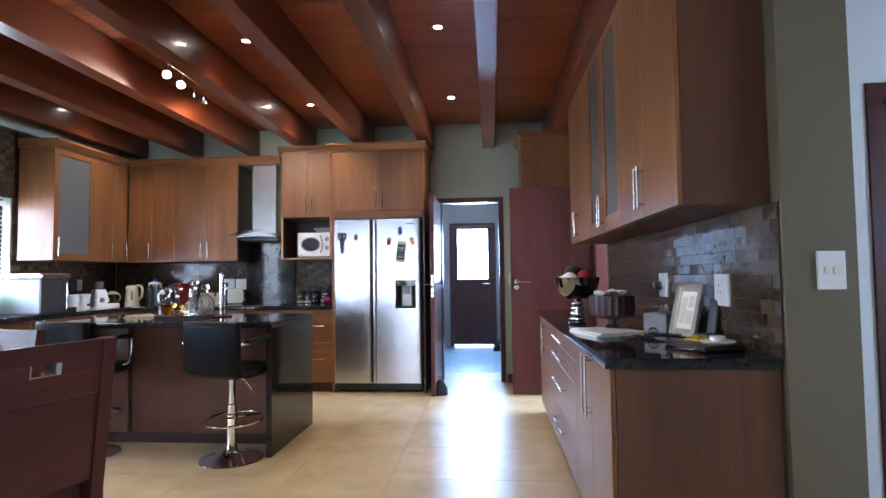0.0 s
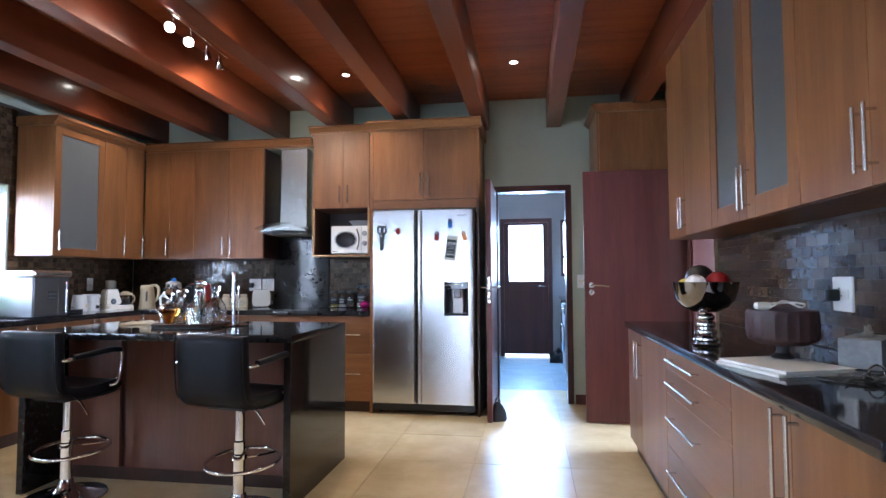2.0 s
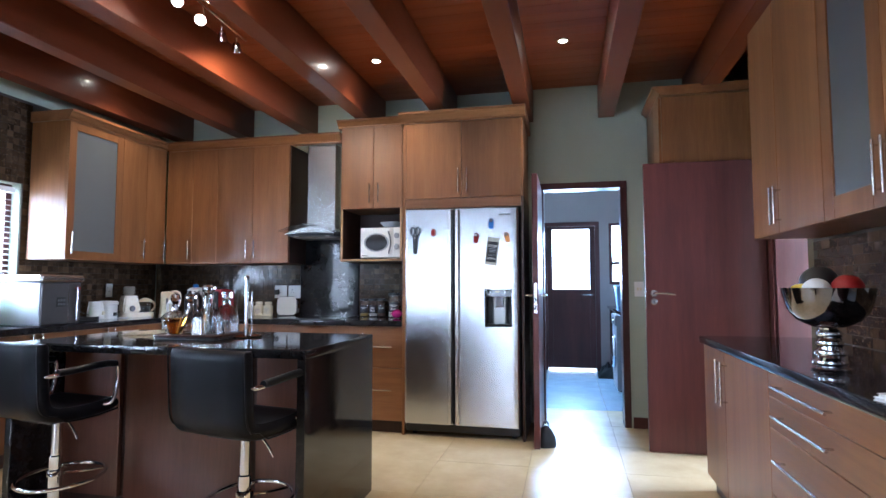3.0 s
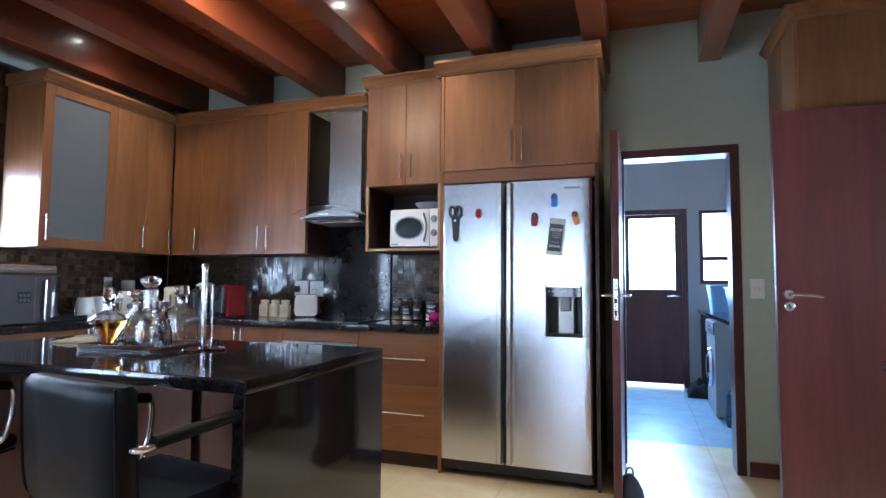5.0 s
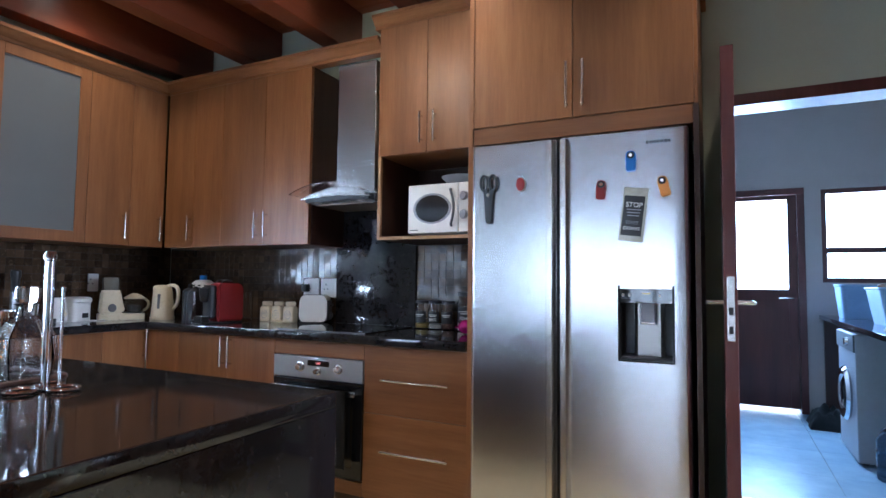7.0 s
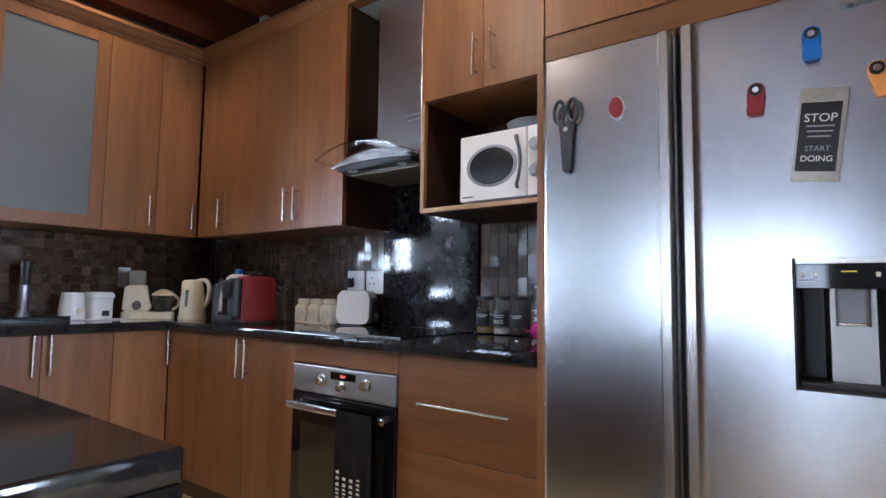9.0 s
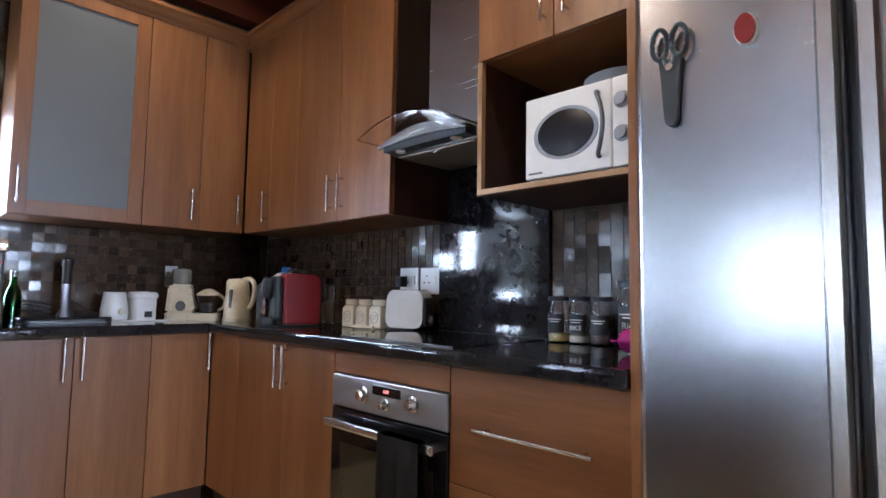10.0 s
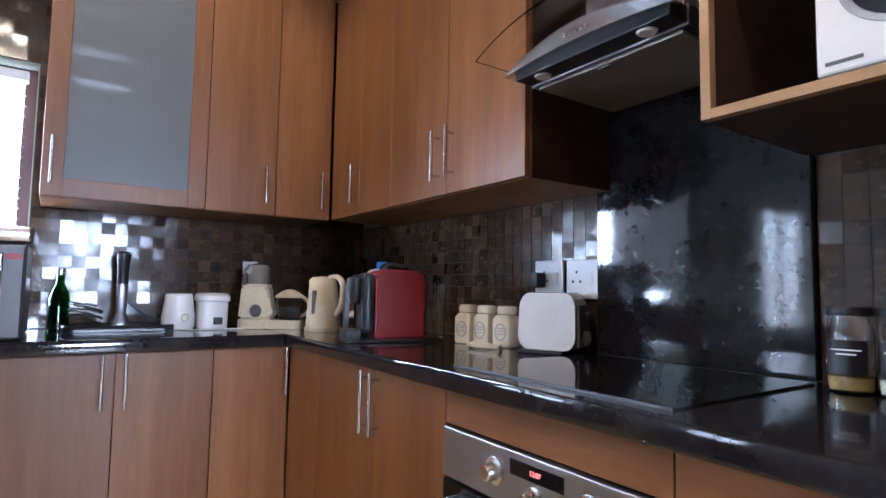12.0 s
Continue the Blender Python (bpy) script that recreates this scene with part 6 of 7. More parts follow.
def canister(at, rz):
    t = thing("storage_canister", at, rz, "cream ceramic lidded canister with an embossed oval label", "canister", "cream canisters")
    bm = bmesh.new()
    lathe(bm, [(0.001, 0), (0.034, 0), (0.037, 0.004), (0.037, 0.088), (0.030, 0.100), (0.026, 0.104), (0.001, 0.104)], seg=28, square=0.7)
    part("jar", bm, CERAMIC, t)
    bm = bmesh.new()
    lathe(bm, [(0.028, 0.1045), (0.033, 0.108), (0.033, 0.126), (0.029, 0.132), (0.001, 0.134)], seg=26)
    part("lid", bm, CERAMIC, t)
    bm = bmesh.new()
    tube(bm, [(0.021 * math.cos(a / 20 * 6.2832), -0.0375, 0.05 + 0.026 * math.sin(a / 20 * 6.2832)) for a in range(20)], 0.0016, 6, True)
    for z in (0.042, 0.052, 0.060):
        box(bm, -0.012, 0.012, -0.0385, -0.036, z, z + 0.003)
    part("embossing", bm, GREY_L, t, "embossed oval mark")
    return t


c1 = canister((-3.05, 5.875, W0), 12)
copy_thing(c1, pose(-2.963, 5.887, W0, 0, 0, 10))
copy_thing(c1, pose(-2.876, 5.90, W0, 0, 0, 12))

t = thing("toaster", (-2.70, 5.93, W0), 26, "white two-slice toaster on the worktop beside the hob", "toaster")
bm = bmesh.new()
prism(bm, round_rect(-0.105, 0.105, 0.012, 0.165, 0.040, 8), -0.07, 0.07)
for v in bm.verts:
    v.co.y *= 1 - 0.9 * (v.co.z - 0.012)
    v.co.x *= 1 - 0.35 * (v.co.z - 0.012)
bmesh.ops.bevel(bm, geom=[e for e in bm.edges if abs(e.verts[0].co.y - e.verts[1].co.y) < 1e-6], offset=0.005, segments=2, affect="EDGES")
part("body", bm, WHITE, t)
part("end_cap", boxes((0.1, 0.114, -0.055, 0.055, 0.02, 0.135), bevel=0.006), GREY, t, "grey control end")
bm = bmesh.new()
lathe(bm, [(0.020, 0), (0.020, 0.008), (0.014, 0.018), (0.001, 0.018)], seg=20)
bmesh.ops.transform(bm, matrix=pose(0.114, 0.0, 0.045, 0, 90), verts=bm.verts[:])
part("dial", bm, GREY_L, t)
part("lever", boxes((0.114, 0.132, -0.02, 0.02, 0.10, 0.115), bevel=0.004), BLACK, t)
for y in (-0.03, 0.03):
    part("slot", boxes((-0.075, 0.075, y - 0.012, y + 0.012, 0.1645, 0.167), bevel=0.0008), BLACK, t, "dark bread slot")
part("crumb_tray", boxes((-0.10, 0.06, -0.082, 0.07, 0.001, 0.0115), bevel=0.002), BLACK, t)
t.scale = (0.84, 1.0, 1.08)
t = thing("toaster_cable", (-2.87, 5.80, W0), 0, "looped cream toaster cable on the worktop", "cable")
bm = bmesh.new()
tube(bm, [(0.07 * math.cos(k / 14 * 6.2832 * 1.2) * (1 + 0.1 * (k % 3)), 0.03 * math.sin(k / 14 * 6.2832 * 1.2), 0.004 + 0.0006 * k) for k in range(26)], 0.0032, 6)
part("cord", bm, CREAM, t)


def storage_jar(at, r, h, fill, fill_mat, label, text=""):
    t = thing("storage_jar", at, 0, label, "jar", "glass jars")
    bm = bmesh.new()
    prof = [(r * 0.86, 0), (r * 0.97, 0.004), (r, 0.012), (r, h * 0.64), (r * 0.97, h * 0.72), (r * 0.82, h * 0.83), (r * 0.80, h * 0.90)]
    lathe(bm, [(0.001, 0)] + prof + [(q - 0.0025, z) for q, z in prof[:0:-1]] + [(r * 0.86, 0.006), (0.001, 0.006)], seg=32)
    part("glass", bm, GLASS, t)
    bm = bmesh.new()
    lathe(bm, [(r * 0.82, h * 0.902), (r * 0.91, h * 0.905), (r * 0.92, h * 0.93), (r * 0.92, h * 0.985), (r * 0.88, h), (0.001, h)], seg=32)
    part("lid", bm, BLACK, t, "black lid")
    bm = bmesh.new()
    lathe(bm, [(0.001, 0.007), (r - 0.006, 0.007), (r - 0.0035, 0.014), (r - 0.0035, fill), (r * 0.5, fill + 0.004), (0.001, fill + 0.003)], seg=28)
    part("contents", bm, fill_mat, t, "dry food")
    bm = bmesh.new()
    arc = [radians(-128 + 8 * k) for k in range(13)]
    prism(bm, [((r + 0.0002) * math.cos(a), (r + 0.0002) * math.sin(a)) for a in arc] + [((r + 0.0012) * math.cos(a), (r + 0.0012) * math.sin(a)) for a in arc[::-1]], h * 0.22, h * 0.62, "z")
    card = part("chalk_label", bm, BLACK, t, "black chalkboard label")
    turn = pose(0, 0, 0, 0, 0, 10)
    if text:
        ob = words(text, (0, 0, 0), r * 0.52, PAPER, card)
        ob.matrix_basis = turn @ pose(0, -r - 0.0042, h * 0.30, 90)
    for k, w in enumerate((0.6, 0.4)):
        bm = boxes((-w * r, w * r, -r - 0.0022, -r - 0.0012, h * (0.50 - 0.05 * k), h * (0.515 - 0.05 * k)))
        bmesh.ops.transform(bm, matrix=turn, verts=bm.verts[:])
        part("chalk_line", bm, PAPER, card)
    return t


OATS = plain("yellow_grain", (0.50, 0.36, 0.10), 0.8, vary=0.4, scale=300, relief=0.5)
RICE = plain("white_rice", (0.66, 0.63, 0.55), 0.8, vary=0.3, scale=400, relief=0.5)
BEANS = plain("brown_beans", (0.10, 0.05, 0.03), 0.7, vary=0.4, scale=200, relief=0.5)
storage_jar((-1.945, 5.965, W0), 0.0405, 0.162, 0.03, OATS, "glass jar with a black lid and yellow grain")
storage_jar((-1.862, 5.97, W0), 0.0405, 0.162, 0.028, RICE, "glass jar with a black lid and white rice", "RICE")
storage_jar((-1.779, 5.97, W0), 0.0405, 0.162, 0.05, BEANS, "glass jar with a black lid and dark beans")
storage_jar((-1.655, 5.95, W0), 0.054, 0.215, 0.05, RICE, "tall glass jar with a black lid and white rice", "Rice")
t = thing("plastic_tub", (-1.535, 5.79, W0), 20, "translucent magenta plastic clamshell with two domes", "tub")
for name, z0, sgn in (("tub", 0.040, -1), ("lid", 0.046, 1)):
    bm = bmesh.new()
    for x in (-0.052, 0.052):
        lathe(bm, [(0.053, z0)] + [(0.052 * math.cos(a), z0 + sgn * 0.039 * math.sin(a)) for a in (0.25, 0.5, 0.8, 1.1, 1.35, 1.55)], (x, 0, 0), 26)
    part(name, bm, PINK, t, "domed magenta shell")
bm = bmesh.new()
prism(bm, round_rect(-0.125, 0.125, -0.065, 0.065, 0.05, 8), 0.0405, 0.0455, "z")
part("rim", bm, PINK, t, "flat magenta rim")
t.scale = (0.84, 0.84, 0.9)

# ---- things on the side worktop ----
RZ = 0.884
t = thing("pedestal_bowl", (0.76, 3.33, RZ), 0, "polished silver bowl on a beaded foot, filled with coloured balls", "bowl")
bm = bmesh.new()
prof = [(0.001, 0), (0.058, 0), (0.060, 0.008)]
for k, r in enumerate((0.052, 0.046, 0.041, 0.038)):
    z = 0.010 + 0.033 * k
    prof += [(r * 0.78, z + 0.002), (r, z + 0.010), (r * 1.03, z + 0.017), (r, z + 0.024), (r * 0.76, z + 0.032)]
lathe(bm, prof + [(0.03, 0.146), (0.001, 0.146)], seg=36)
part("foot", bm, CHROME, t, "beaded silver foot")
bm = bmesh.new()
lathe(bm, [(0.001, 0.1465), (0.05, 0.150), (0.095, 0.172), (0.122, 0.205), (0.134, 0.245), (0.142, 0.285), (0.137, 0.285), (0.128, 0.245), (0.115, 0.21), (0.09, 0.180), (0.05, 0.158), (0.001, 0.155)], seg=48)
# Metal colour darkened to stand for the dim surroundings the bowl mirrors.
part("bowl", bm, plain("silver_reflecting_dark", (0.30, 0.30, 0.32), 0.07, 1.0, 0.02, relief=0), t, "silver bowl with dark reflections put into its colour")
for x, y, z, r, m, nm in ((-0.05, -0.045, 0.272, 0.046, WHITE, "white"), (0.04, -0.055, 0.280, 0.050, RED, "red"), (-0.01, 0.035, 0.300, 0.062, BLACK, "black"), (-0.005, -0.01, 0.225, 0.055, RED, "red"), (-0.075, 0.015, 0.255, 0.045, YELLOW, "yellow")):
    bm = bmesh.new()
    bmesh.ops.create_uvsphere(bm, u_segments=24, v_segments=14, radius=r)
    ob = part("ball", bm, m, t, nm + " glossy ball")
    ob.matrix_basis = pose(x, y, z)

t = thing("woven_bowl", (0.862, 2.80, RZ + 0.0455), 0, "dark red ribbed bowl holding white cables", "bowl")
bm = bmesh.new()
lathe(bm, [(0.001, -0.03), (0.043, -0.03), (0.045, -0.022), (0.026, -0.008), (0.024, 0.01), (0.03, 0.028), (0.001, 0.028)], seg=28)
part("foot", bm, BLACK, t)
bm = bmesh.new()
prof = [(0.001, 0.0285), (0.09, 0.030), (0.125, 0.05)] + [(0.130 + 0.004 * math.sin(k * 0.3), 0.06 + 0.0115 * k) for k in range(11)] + [(0.122, 0.178), (0.115, 0.06), (0.001, 0.045)]
lathe(bm, prof, seg=60)
for v in bm.verts:
    r = math.hypot(v.co.x, v.co.y)
    if r > 0.11 and 0.05 < v.co.z < 0.17:
        k = 1 + 0.03 * math.sin(math.atan2(v.co.y, v.co.x) * 20)
        v.co.x, v.co.y = v.co.x * k, v.co.y * k
part("bowl", bm, WICKER, t, "ribbed dark red bowl")
bm = bmesh.new()
tube(bm, smooth_path([(-0.10, -0.03, 0.16), (-0.05, -0.06, 0.20), (0.0, -0.03, 0.215), (0.05, -0.05, 0.19), (0.09, 0.0, 0.20), (0.06, 0.06, 0.205), (-0.03, 0.05, 0.20)], 8), 0.004, 8)
part("cable", bm, WHITE, t, "white cable")
bm = bmesh.new()
box(bm, -0.115, -0.055, -0.055, -0.005, 0.178, 0.21, 0.012)
part("charger", bm, WHITE, t, "white charger")
t.scale = (0.85, 0.85, 0.82)

for k, (dx, rz, z) in enumerate(((0, 108, 0), (0.010, 111, 0.019))):
    t = thing("ring_binder", (0.80 + dx, 2.675, RZ + z * 0.55), rz, "white flat folder lying on the side worktop", "folder", "stacked folders")
    part("cover", boxes((-0.15, 0.15, -0.13, 0.13, 0.0005, 0.003), bevel=0.0008), WHITE, t)
    part("cover", boxes((-0.15, 0.15, -0.13, 0.13, 0.0155, 0.018), bevel=0.0008), WHITE, t)
    part("page_block", boxes((-0.145, 0.147, -0.127, 0.127, 0.0031, 0.0154)), PAPER, t)
    t.scale = (1, 1, 0.55)

t = thing("tissue_box", (1.125, 2.78, RZ), 50, "grey patterned tissue box with a tissue pulled up", "tissue box")
part("box", boxes((-0.115, 0.115, -0.06, 0.06, 0.001, 0.10), bevel=0.003), STONE_GREY, t)
bm = bmesh.new()
prism(bm, round_rect(-0.06, 0.06, -0.02, 0.02, 0.019), 0.0995, 0.1015, "z")
part("opening", bm, GREY, t)
bm = bmesh.new()
n = 12
grid = [[bm.verts.new((-0.045 + 0.09 * i / (n - 1), 0.018 * math.sin(i * 1.3 + j * 0.4) * (1 - j / 14), 0.098 + 0.045 * j / (n - 1) * (0.7 + 0.3 * math.sin(i * 0.9)))) for i in range(n)] for j in range(n)]
for a, b in zip(grid, grid[1:]):
    for i in range(n - 1):
        bm.faces.new((a[i], a[i + 1], b[i + 1], b[i]))
bmesh.ops.solidify(bm, geom=bm.faces[:], thickness=0.0015)
part("tissue", bm, PAPER, t, "white tissue", 80)

t = thing("picture_frame", (1.125, 2.50, RZ), -73, "ornate aged-silver photo frame leaning on the worktop", "picture frame")
lean = pose(0, 0, 0.004, -14)
bm = bmesh.new()
for x0, x1, z0, z1 in ((-0.09, -0.058, 0, 0.25), (0.058, 0.09, 0, 0.25), (-0.058, 0.058, 0, 0.035), (-0.058, 0.058, 0.215, 0.25)):
    box(bm, x0, x1, -0.012, 0.008, z0, z1, 0.005)
for k in range(22):
    u = -0.085 + 0.17 * k / 21
    for z in (0.005, 0.245):
        vs = box(bm, u - 0.006, u + 0.006, -0.018, -0.006, z - 0.008, z + 0.010 + 0.006 * math.sin(k * 2.1), 0.003, 1)
for k in range(26):
    z = 0.01 + 0.23 * k / 25
    for u in (-0.086, 0.086):
        vs = box(bm, u - 0.008 - 0.004 * (k % 2), u + 0.008, -0.017, -0.006, z - 0.005, z + 0.005, 0.002, 1)
bmesh.ops.transform(bm, matrix=lean, verts=bm.verts[:])
part("moulding", bm, SILVER_GILT, t, "ornate moulding")
bm = boxes((-0.058, 0.058, -0.004, 0.002, 0.035, 0.215))
bmesh.ops.transform(bm, matrix=lean, verts=bm.verts[:])
part("mount", bm, PAPER, t, "pale picture mount")
bm = boxes((0.0, 0.042, -0.006, -0.0042, 0.06, 0.125), (0.005, 0.04, -0.006, -0.0042, 0.14, 0.195), (-0.05, -0.01, -0.006, -0.0042, 0.06, 0.19))
bmesh.ops.transform(bm, matrix=lean, verts=bm.verts[:])
part("print", bm, LINEN, t, "faded print")
bm = boxes((-0.03, 0.03, 0.004, 0.010, 0.005, 0.17))
bmesh.ops.transform(bm, matrix=pose(0, 0.10, 0.0, 16), verts=bm.verts[:])
part("stand", bm, BLACK, t)

t = thing("cordless_phone", (1.19, 2.34, RZ), -60, "black cordless telephone standing in its cradle", "telephone")
part("cradle", boxes((-0.04, 0.04, -0.045, 0.045, 0.001, 0.035), bevel=0.008), BLACK, t)
bm = boxes((-0.024, 0.024, -0.014, 0.014, 0.02, 0.175), bevel=0.008)
bmesh.ops.transform(bm, matrix=pose(0, 0.01, 0.01, -12), verts=bm.verts[:])
part("handset", bm, BLACK, t)
t = thing("black_case", (1.07, 2.10, RZ), -76, "flat black zip case on the side worktop", "case")
part("shell", boxes((-0.14, 0.14, -0.09, 0.09, 0.001, 0.026), bevel=0.010), BLACK, t)
part("zip", boxes((-0.128, 0.128, -0.092, -0.089, 0.012, 0.017)), CHROME, t)
cloth_lump("duster", (1.07, 2.14, RZ + 0.027), 30, 0.10, 0.07, 0.025, YELLOW, "yellow folded duster on the black case", 5)
t = thing("white_dish", (1.10, 2.03, RZ + 0.027), 0, "small white soap dish on the worktop", "dish")
bm = bmesh.new()
lathe(bm, [(0.001, 0), (0.055, 0.0), (0.068, 0.010), (0.065, 0.012), (0.03, 0.012), (0.028, 0.03), (0.001, 0.03)], seg=26)
part("dish", bm, WHITE, t)
t = thing("earphones", (0.93, 2.45, RZ), 0, "tangled black earphone cable with a shiny ring", "earphones")
bm = bmesh.new()
tube(bm, [(0.07 * math.sin(k * 0.9) + 0.004 * k - 0.05, 0.05 * math.cos(k * 1.3), 0.004 + 0.0004 * k) for k in range(40)], 0.0025, 6)
part("cord", bm, BLACK, t)
bm = bmesh.new()
tube(bm, [(0.05 + 0.022 * math.cos(a / 16 * 6.2832), 0.02, 0.026 + 0.022 * math.sin(a / 16 * 6.2832)) for a in range(16)], 0.0028, 8, True)
part("ring", bm, CHROME, t, "shiny ring")
t = thing("pen", (1.0, 2.02, RZ), -30, "silver pen lying on the worktop", "pen")
bm = bmesh.new()
bar(bm, (-0.07, 0, 0.005), (0.07, 0, 0.005), 0.0045)
part("barrel", bm, SATIN, t)

# ---- doorway and laundry ----
t = thing("door_stop", (-0.30, 5.38, 0), 20, "dark fabric door stop on the floor by the laundry door", "door stop")
bm = bmesh.new()
lathe(bm, [(0.001, 0), (0.062, 0.0), (0.070, 0.02), (0.064, 0.07), (0.040, 0.12), (0.018, 0.145), (0.001, 0.15)], seg=24, square=0.3)
part("sack", bm, CLOTH, t)
bm = bmesh.new()
tube(bm, smooth_path([(-0.02, 0, 0.14), (-0.015, 0, 0.17), (0.0, 0, 0.18), (0.015, 0, 0.17), (0.02, 0, 0.14)]), 0.006, 8)
part("loop", bm, GREY, t, "grey carrying loop")

t = thing("washing_machine", (0.385, 8.25, 0), -90, "grey front-loading washing machine under the laundry shelf", "washing machine")
part("cabinet_body", boxes((0, 0.60, 0.012, 0.60, 0.015, 0.85), bevel=0.006), GREY_L, t)
part("control_panel", boxes((0.005, 0.595, 0.0, 0.0118, 0.73, 0.845), bevel=0.003), GREY, t)
bm = bmesh.new()
lathe(bm, [(0.12, 0), (0.18, 0.0), (0.19, 0.015), (0.17, 0.035), (0.14, 0.03), (0.12, 0.012)], seg=36, caps=False)
bmesh.ops.transform(bm, matrix=pose(0.30, 0.012, 0.42, 90), verts=bm.verts[:])
part("porthole", bm, CHROME, t, "chrome porthole ring")
bm = bmesh.new()
lathe(bm, [(0.001, 0.04), (0.08, 0.034), (0.125, 0.014), (0.001, 0.01)], seg=30)
bmesh.ops.transform(bm, matrix=pose(0.30, 0.012, 0.42, 90), verts=bm.verts[:])
part("porthole_glass", bm, BLACK_GLASS, t)
bm = bmesh.new()
lathe(bm, [(0.028, 0), (0.026, 0.02), (0.001, 0.022)], seg=20)
bmesh.ops.transform(bm, matrix=pose(0.42, 0.0, 0.79, 90), verts=bm.verts[:])
part("dial", bm, CHROME, t)
for x in (0.05, 0.55):
    for y in (0.06, 0.55):
        bm = bmesh.new()
        lathe(bm, [(0.022, 0), (0.022, 0.016)], (x, y, 0), 12)
        part("foot", bm, BLACK, t)
t = thing("laundry_counter", (0.98, 7.9, 0), 0, "dark laundry counter over the washing machine", "counter")
part("top", boxes((-0.58, 0.365, -1.0, 1.28, 0.87, 0.905), bevel=0.004), GRAN, t)
part("end_panel", boxes((-0.55, 0.36, 1.24, 1.27, 0, 0.869)), LAM_DARK, t)
part("end_panel", boxes((0.1, 0.36, -0.98, -0.95, 0, 0.869)), LAM_DARK, t)


def laundry_basket(at, rz, w, d, h, label):
    t = thing("laundry_basket", at, rz, label, "basket", "laundry baskets")
    bm = bmesh.new()
    a = round_rect(-w / 2 * 0.84, w / 2 * 0.84, -d / 2 * 0.84, d / 2 * 0.84, 0.04)
    b = round_rect(-w / 2, w / 2, -d / 2, d / 2, 0.05)
    n = len(a)
    va, vb = [bm.verts.new((*p, 0.001)) for p in a], [bm.verts.new((*p, h)) for p in b]
    vc, vd = [bm.verts.new((p[0] * 0.96, p[1] * 0.96, h)) for p in b], [bm.verts.new((p[0] * 0.96, p[1] * 0.96, 0.006)) for p in a]
    for k in range(n):
        j = (k + 1) % n
        for p, q in ((va, vb), (vb, vc), (vc, vd)):
            bm.faces.new((p[k], p[j], q[j], q[k]))
    bm.faces.new(va[::-1])
    bm.faces.new(vd)
    part("tub", bm, BASKET_BLUE, t)
    bm = bmesh.new()
    tube(bm, [(*p, h) for p in b], 0.009, 8, True)
    part("rim", bm, BASKET_BLUE, t)
    return t


laundry_basket((0.64, 8.75, 0.905), 0, 0.34, 0.30, 0.27, "blue-grey plastic laundry basket on the counter")
laundry_basket((0.80, 7.95, 0.905), 5, 0.50, 0.36, 0.25, "pale blue laundry basket heaped with clothes")
cloth_lump("clothes_pile", (0.80, 7.95, 1.12), 10, 0.42, 0.32, 0.14, BROWN_CLOTH, "heap of brown clothes in the laundry basket", 8)
cloth_lump("folded_cloth", (0.62, 7.25, 0.905), 0, 0.26, 0.22, 0.05, LINEN, "folded cloth on the laundry counter", 9)


def water_bottle(at, label):
    t = thing("water_bottle", at, 0, label, "bottle", "large water bottles")
    bm = bmesh.new()
    prof = [(0.001, 0.001), (0.085, 0.001), (0.092, 0.012), (0.092, 0.08), (0.086, 0.088), (0.092, 0.096), (0.092, 0.17), (0.086, 0.178), (0.092, 0.186), (0.092, 0.24), (0.06, 0.30), (0.028, 0.325), (0.026, 0.35), (0.001, 0.35)]
    lathe(bm, prof, seg=28)
    part("bottle_body", bm, BLUE_GLASS, t)
    bm = bmesh.new()
    lathe(bm, [(0.030, 0.335), (0.031, 0.365), (0.001, 0.367)], seg=20)
    part("cap", bm, CREAM, t)
    return t


w1 = water_bottle((0.53, 7.38, 0), "large blue clear plastic water bottle on the floor")
copy_thing(w1, pose(0.66, 7.18, 0, 0, 0, 30))
copy_thing(w1, pose(0.74, 7.42, 0, 0, 0, 70))
cloth_lump("black_bag", (0.40, 8.75, 0), 0, 0.30, 0.36, 0.22, CLOTH, "soft black bag on the laundry floor", 11)

# ---- mosaic splashbacks ----
solid("splashback_north", boxes((-4.23, -2.617, 6.05, 6.0695, 0.896, 1.40), (-2.028, -1.43, 6.05, 6.0695, 0.896, 1.42)), GROUT, "brown marble mosaic tiles behind the back worktop", "splashback")
solid("splashback_west", boxes((-4.2495, -4.237, 4.585, 6.0495, 0.896, 2.62), (-4.2495, -4.237, 2.6, 2.925, 0.896, 2.62), (-4.2495, -4.237, 2.925, 4.585, 1.965, 2.62), (-4.2495, -4.237, 2.925, 4.585, 0.896, 0.975)), GROUT, "dark marble mosaic tiles round the kitchen window", "splashback")
solid("splashback_east", boxes((1.237, 1.2445, 1.815, 4.66, 0.884, 1.44)), GROUT, "brown marble mosaic tiles over the side worktop", "splashback")


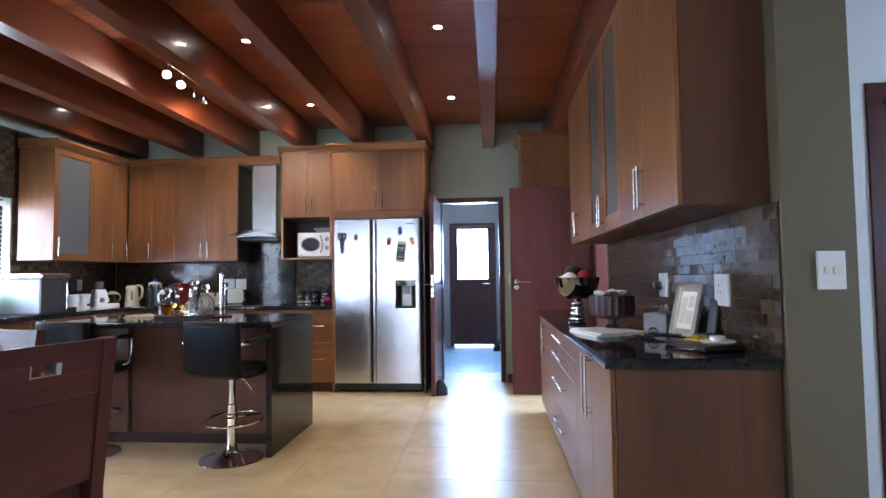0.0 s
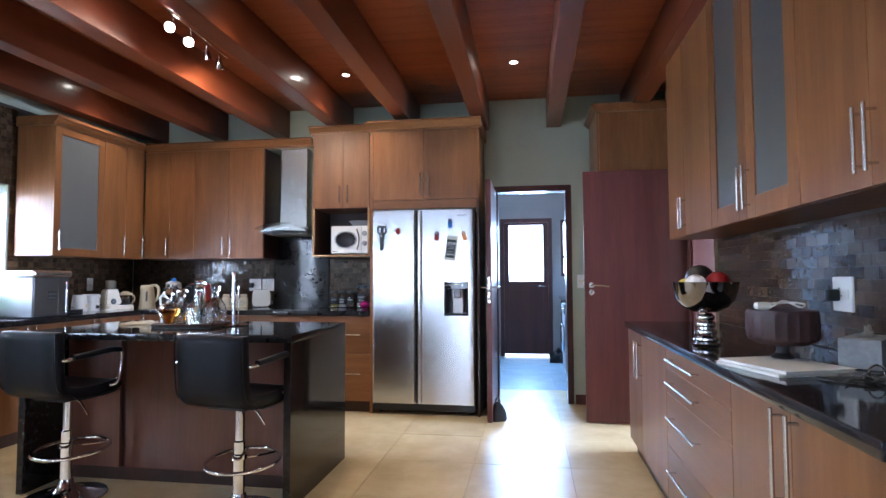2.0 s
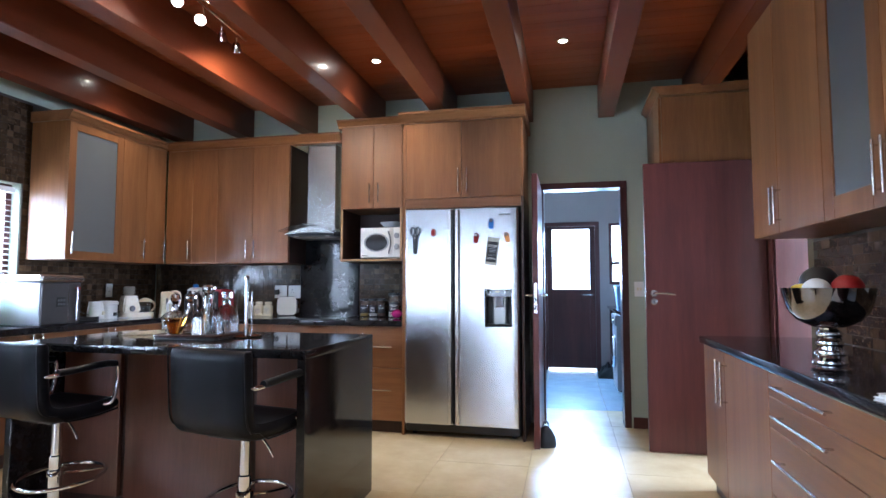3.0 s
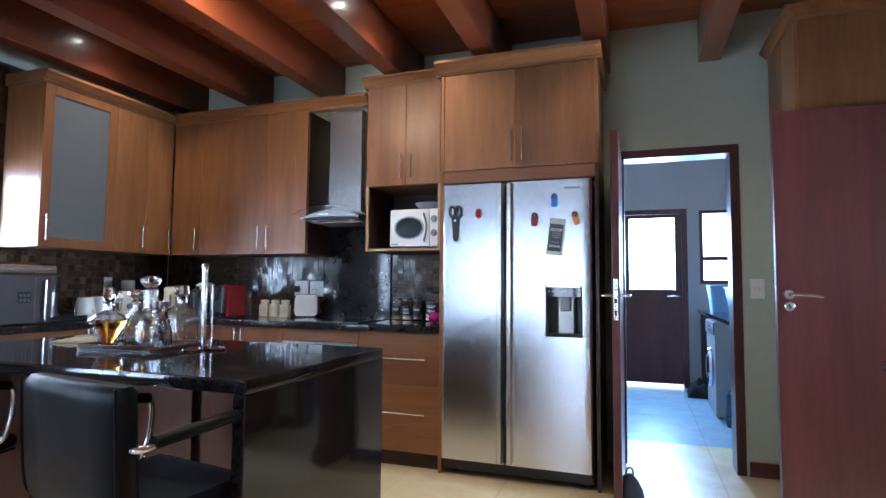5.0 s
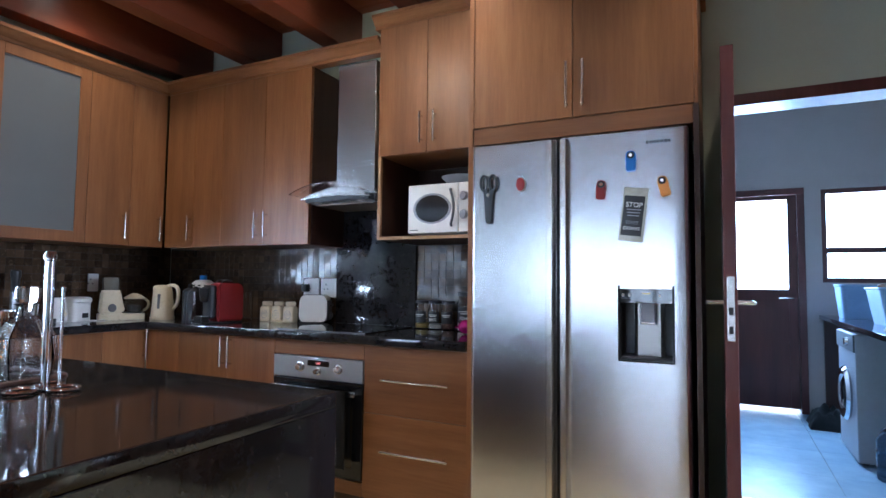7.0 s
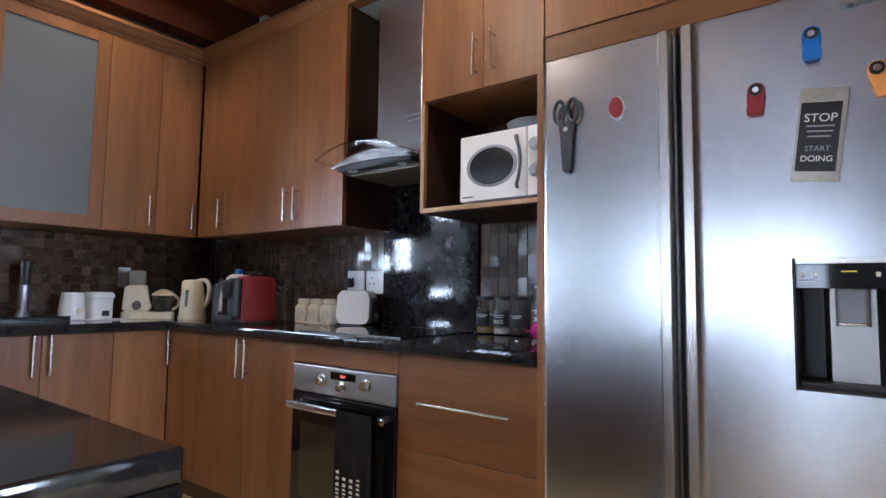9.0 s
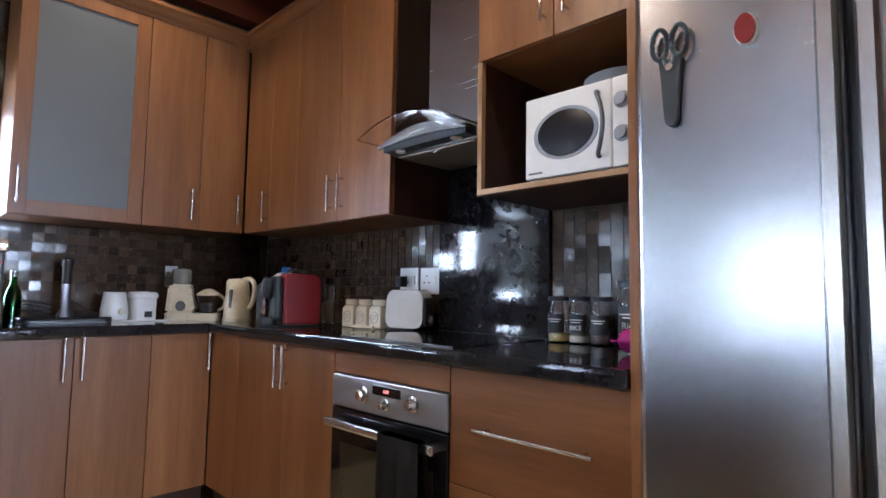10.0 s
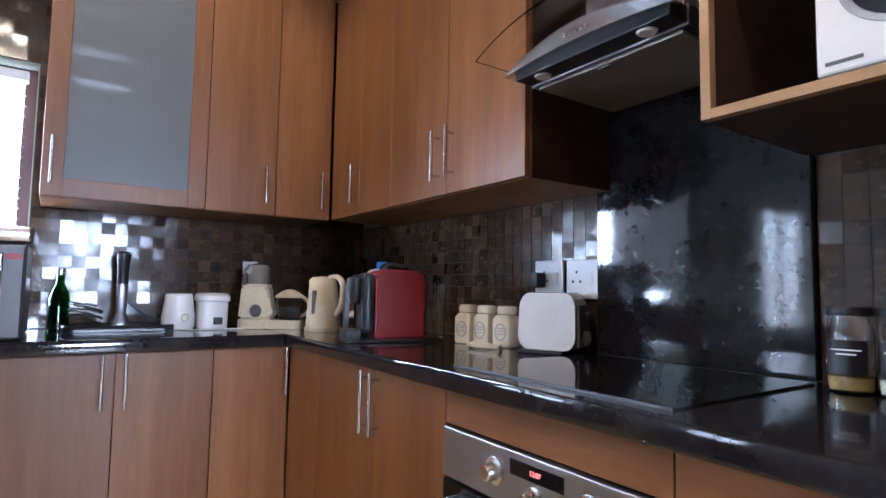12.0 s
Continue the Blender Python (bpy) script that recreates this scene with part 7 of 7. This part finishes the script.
def mosaic_wall(parent_name, u0, u1, v0, v1, pu, pv, place, near, skip=None, stagger=0.0, seed=1, tilt=1.2):
    """Small tiles with a slight random tilt; those near are parts, the rest one joined part."""
    parent = bpy.data.objects[parent_name]
    g, th = 0.0011, 0.0016
    me = mesh_of("mosaic_tile", boxes((-pu / 2 + g, pu / 2 - g, -th, 0.001, -pv / 2 + g, pv / 2 - g)), MOSAIC, 0)
    rest, rnd, count = bmesh.new(), random.Random(seed), 0
    rows, colsn = int((v1 - v0) / pv), int((u1 - u0) / pu)
    for r in range(rows):
        for k in range(colsn):
            u = u0 + (k + 0.5) * pu + (stagger * pu if r % 2 else 0)
            v = v0 + (r + 0.5) * pv
            if u + pu / 2 > u1 or (skip and skip(u, v)):
                continue
            m = place(u, v) @ pose(0, rnd.uniform(-0.0006, 0.0003), 0, rnd.gauss(0, tilt), 0, rnd.gauss(0, tilt))
            if near(u, v) and count < 300:
                ob = new("mosaic_tile", me)
                ob.parent = parent
                ob.matrix_basis = m
                count += 1
            else:
                vs = box(rest, -pu / 2 + g, pu / 2 - g, -th, 0.001, -pv / 2 + g, pv / 2 - g)
                bmesh.ops.transform(rest, matrix=m, verts=vs)
    tagged(part("mosaic", rest, MOSAIC, parent, smooth=0), kind="stuff")


P = 0.0485
mosaic_wall("splashback_north", -4.23, -2.62, 0.90, 1.40, P, P, lambda u, v: pose(u, 6.0495, v), lambda u, v: u > -3.3, seed=2)
mosaic_wall("splashback_north", -2.027, -1.43, 0.90, 1.41, P, P, lambda u, v: pose(u, 6.0495, v), lambda u, v: True, seed=3)
mosaic_wall("splashback_west", 2.6, 6.045, 0.90, 2.60, P, P, lambda u, v: pose(-4.2365, u, v, 0, 0, 90), lambda u, v: 4.58 < u < 5.5 and v < 1.39,
            skip=lambda u, v: (2.90 < u < 4.60 and 0.95 < v < 1.985) or (u > 4.63 and v > 1.43), seed=4)
mosaic_wall("splashback_east", 1.815, 4.66, 0.888, 1.44, 0.098, 0.0488, lambda u, v: pose(1.2365, u, v, 0, 0, -90), lambda u, v: u < 4.4, stagger=0.5, seed=5, tilt=0.6)
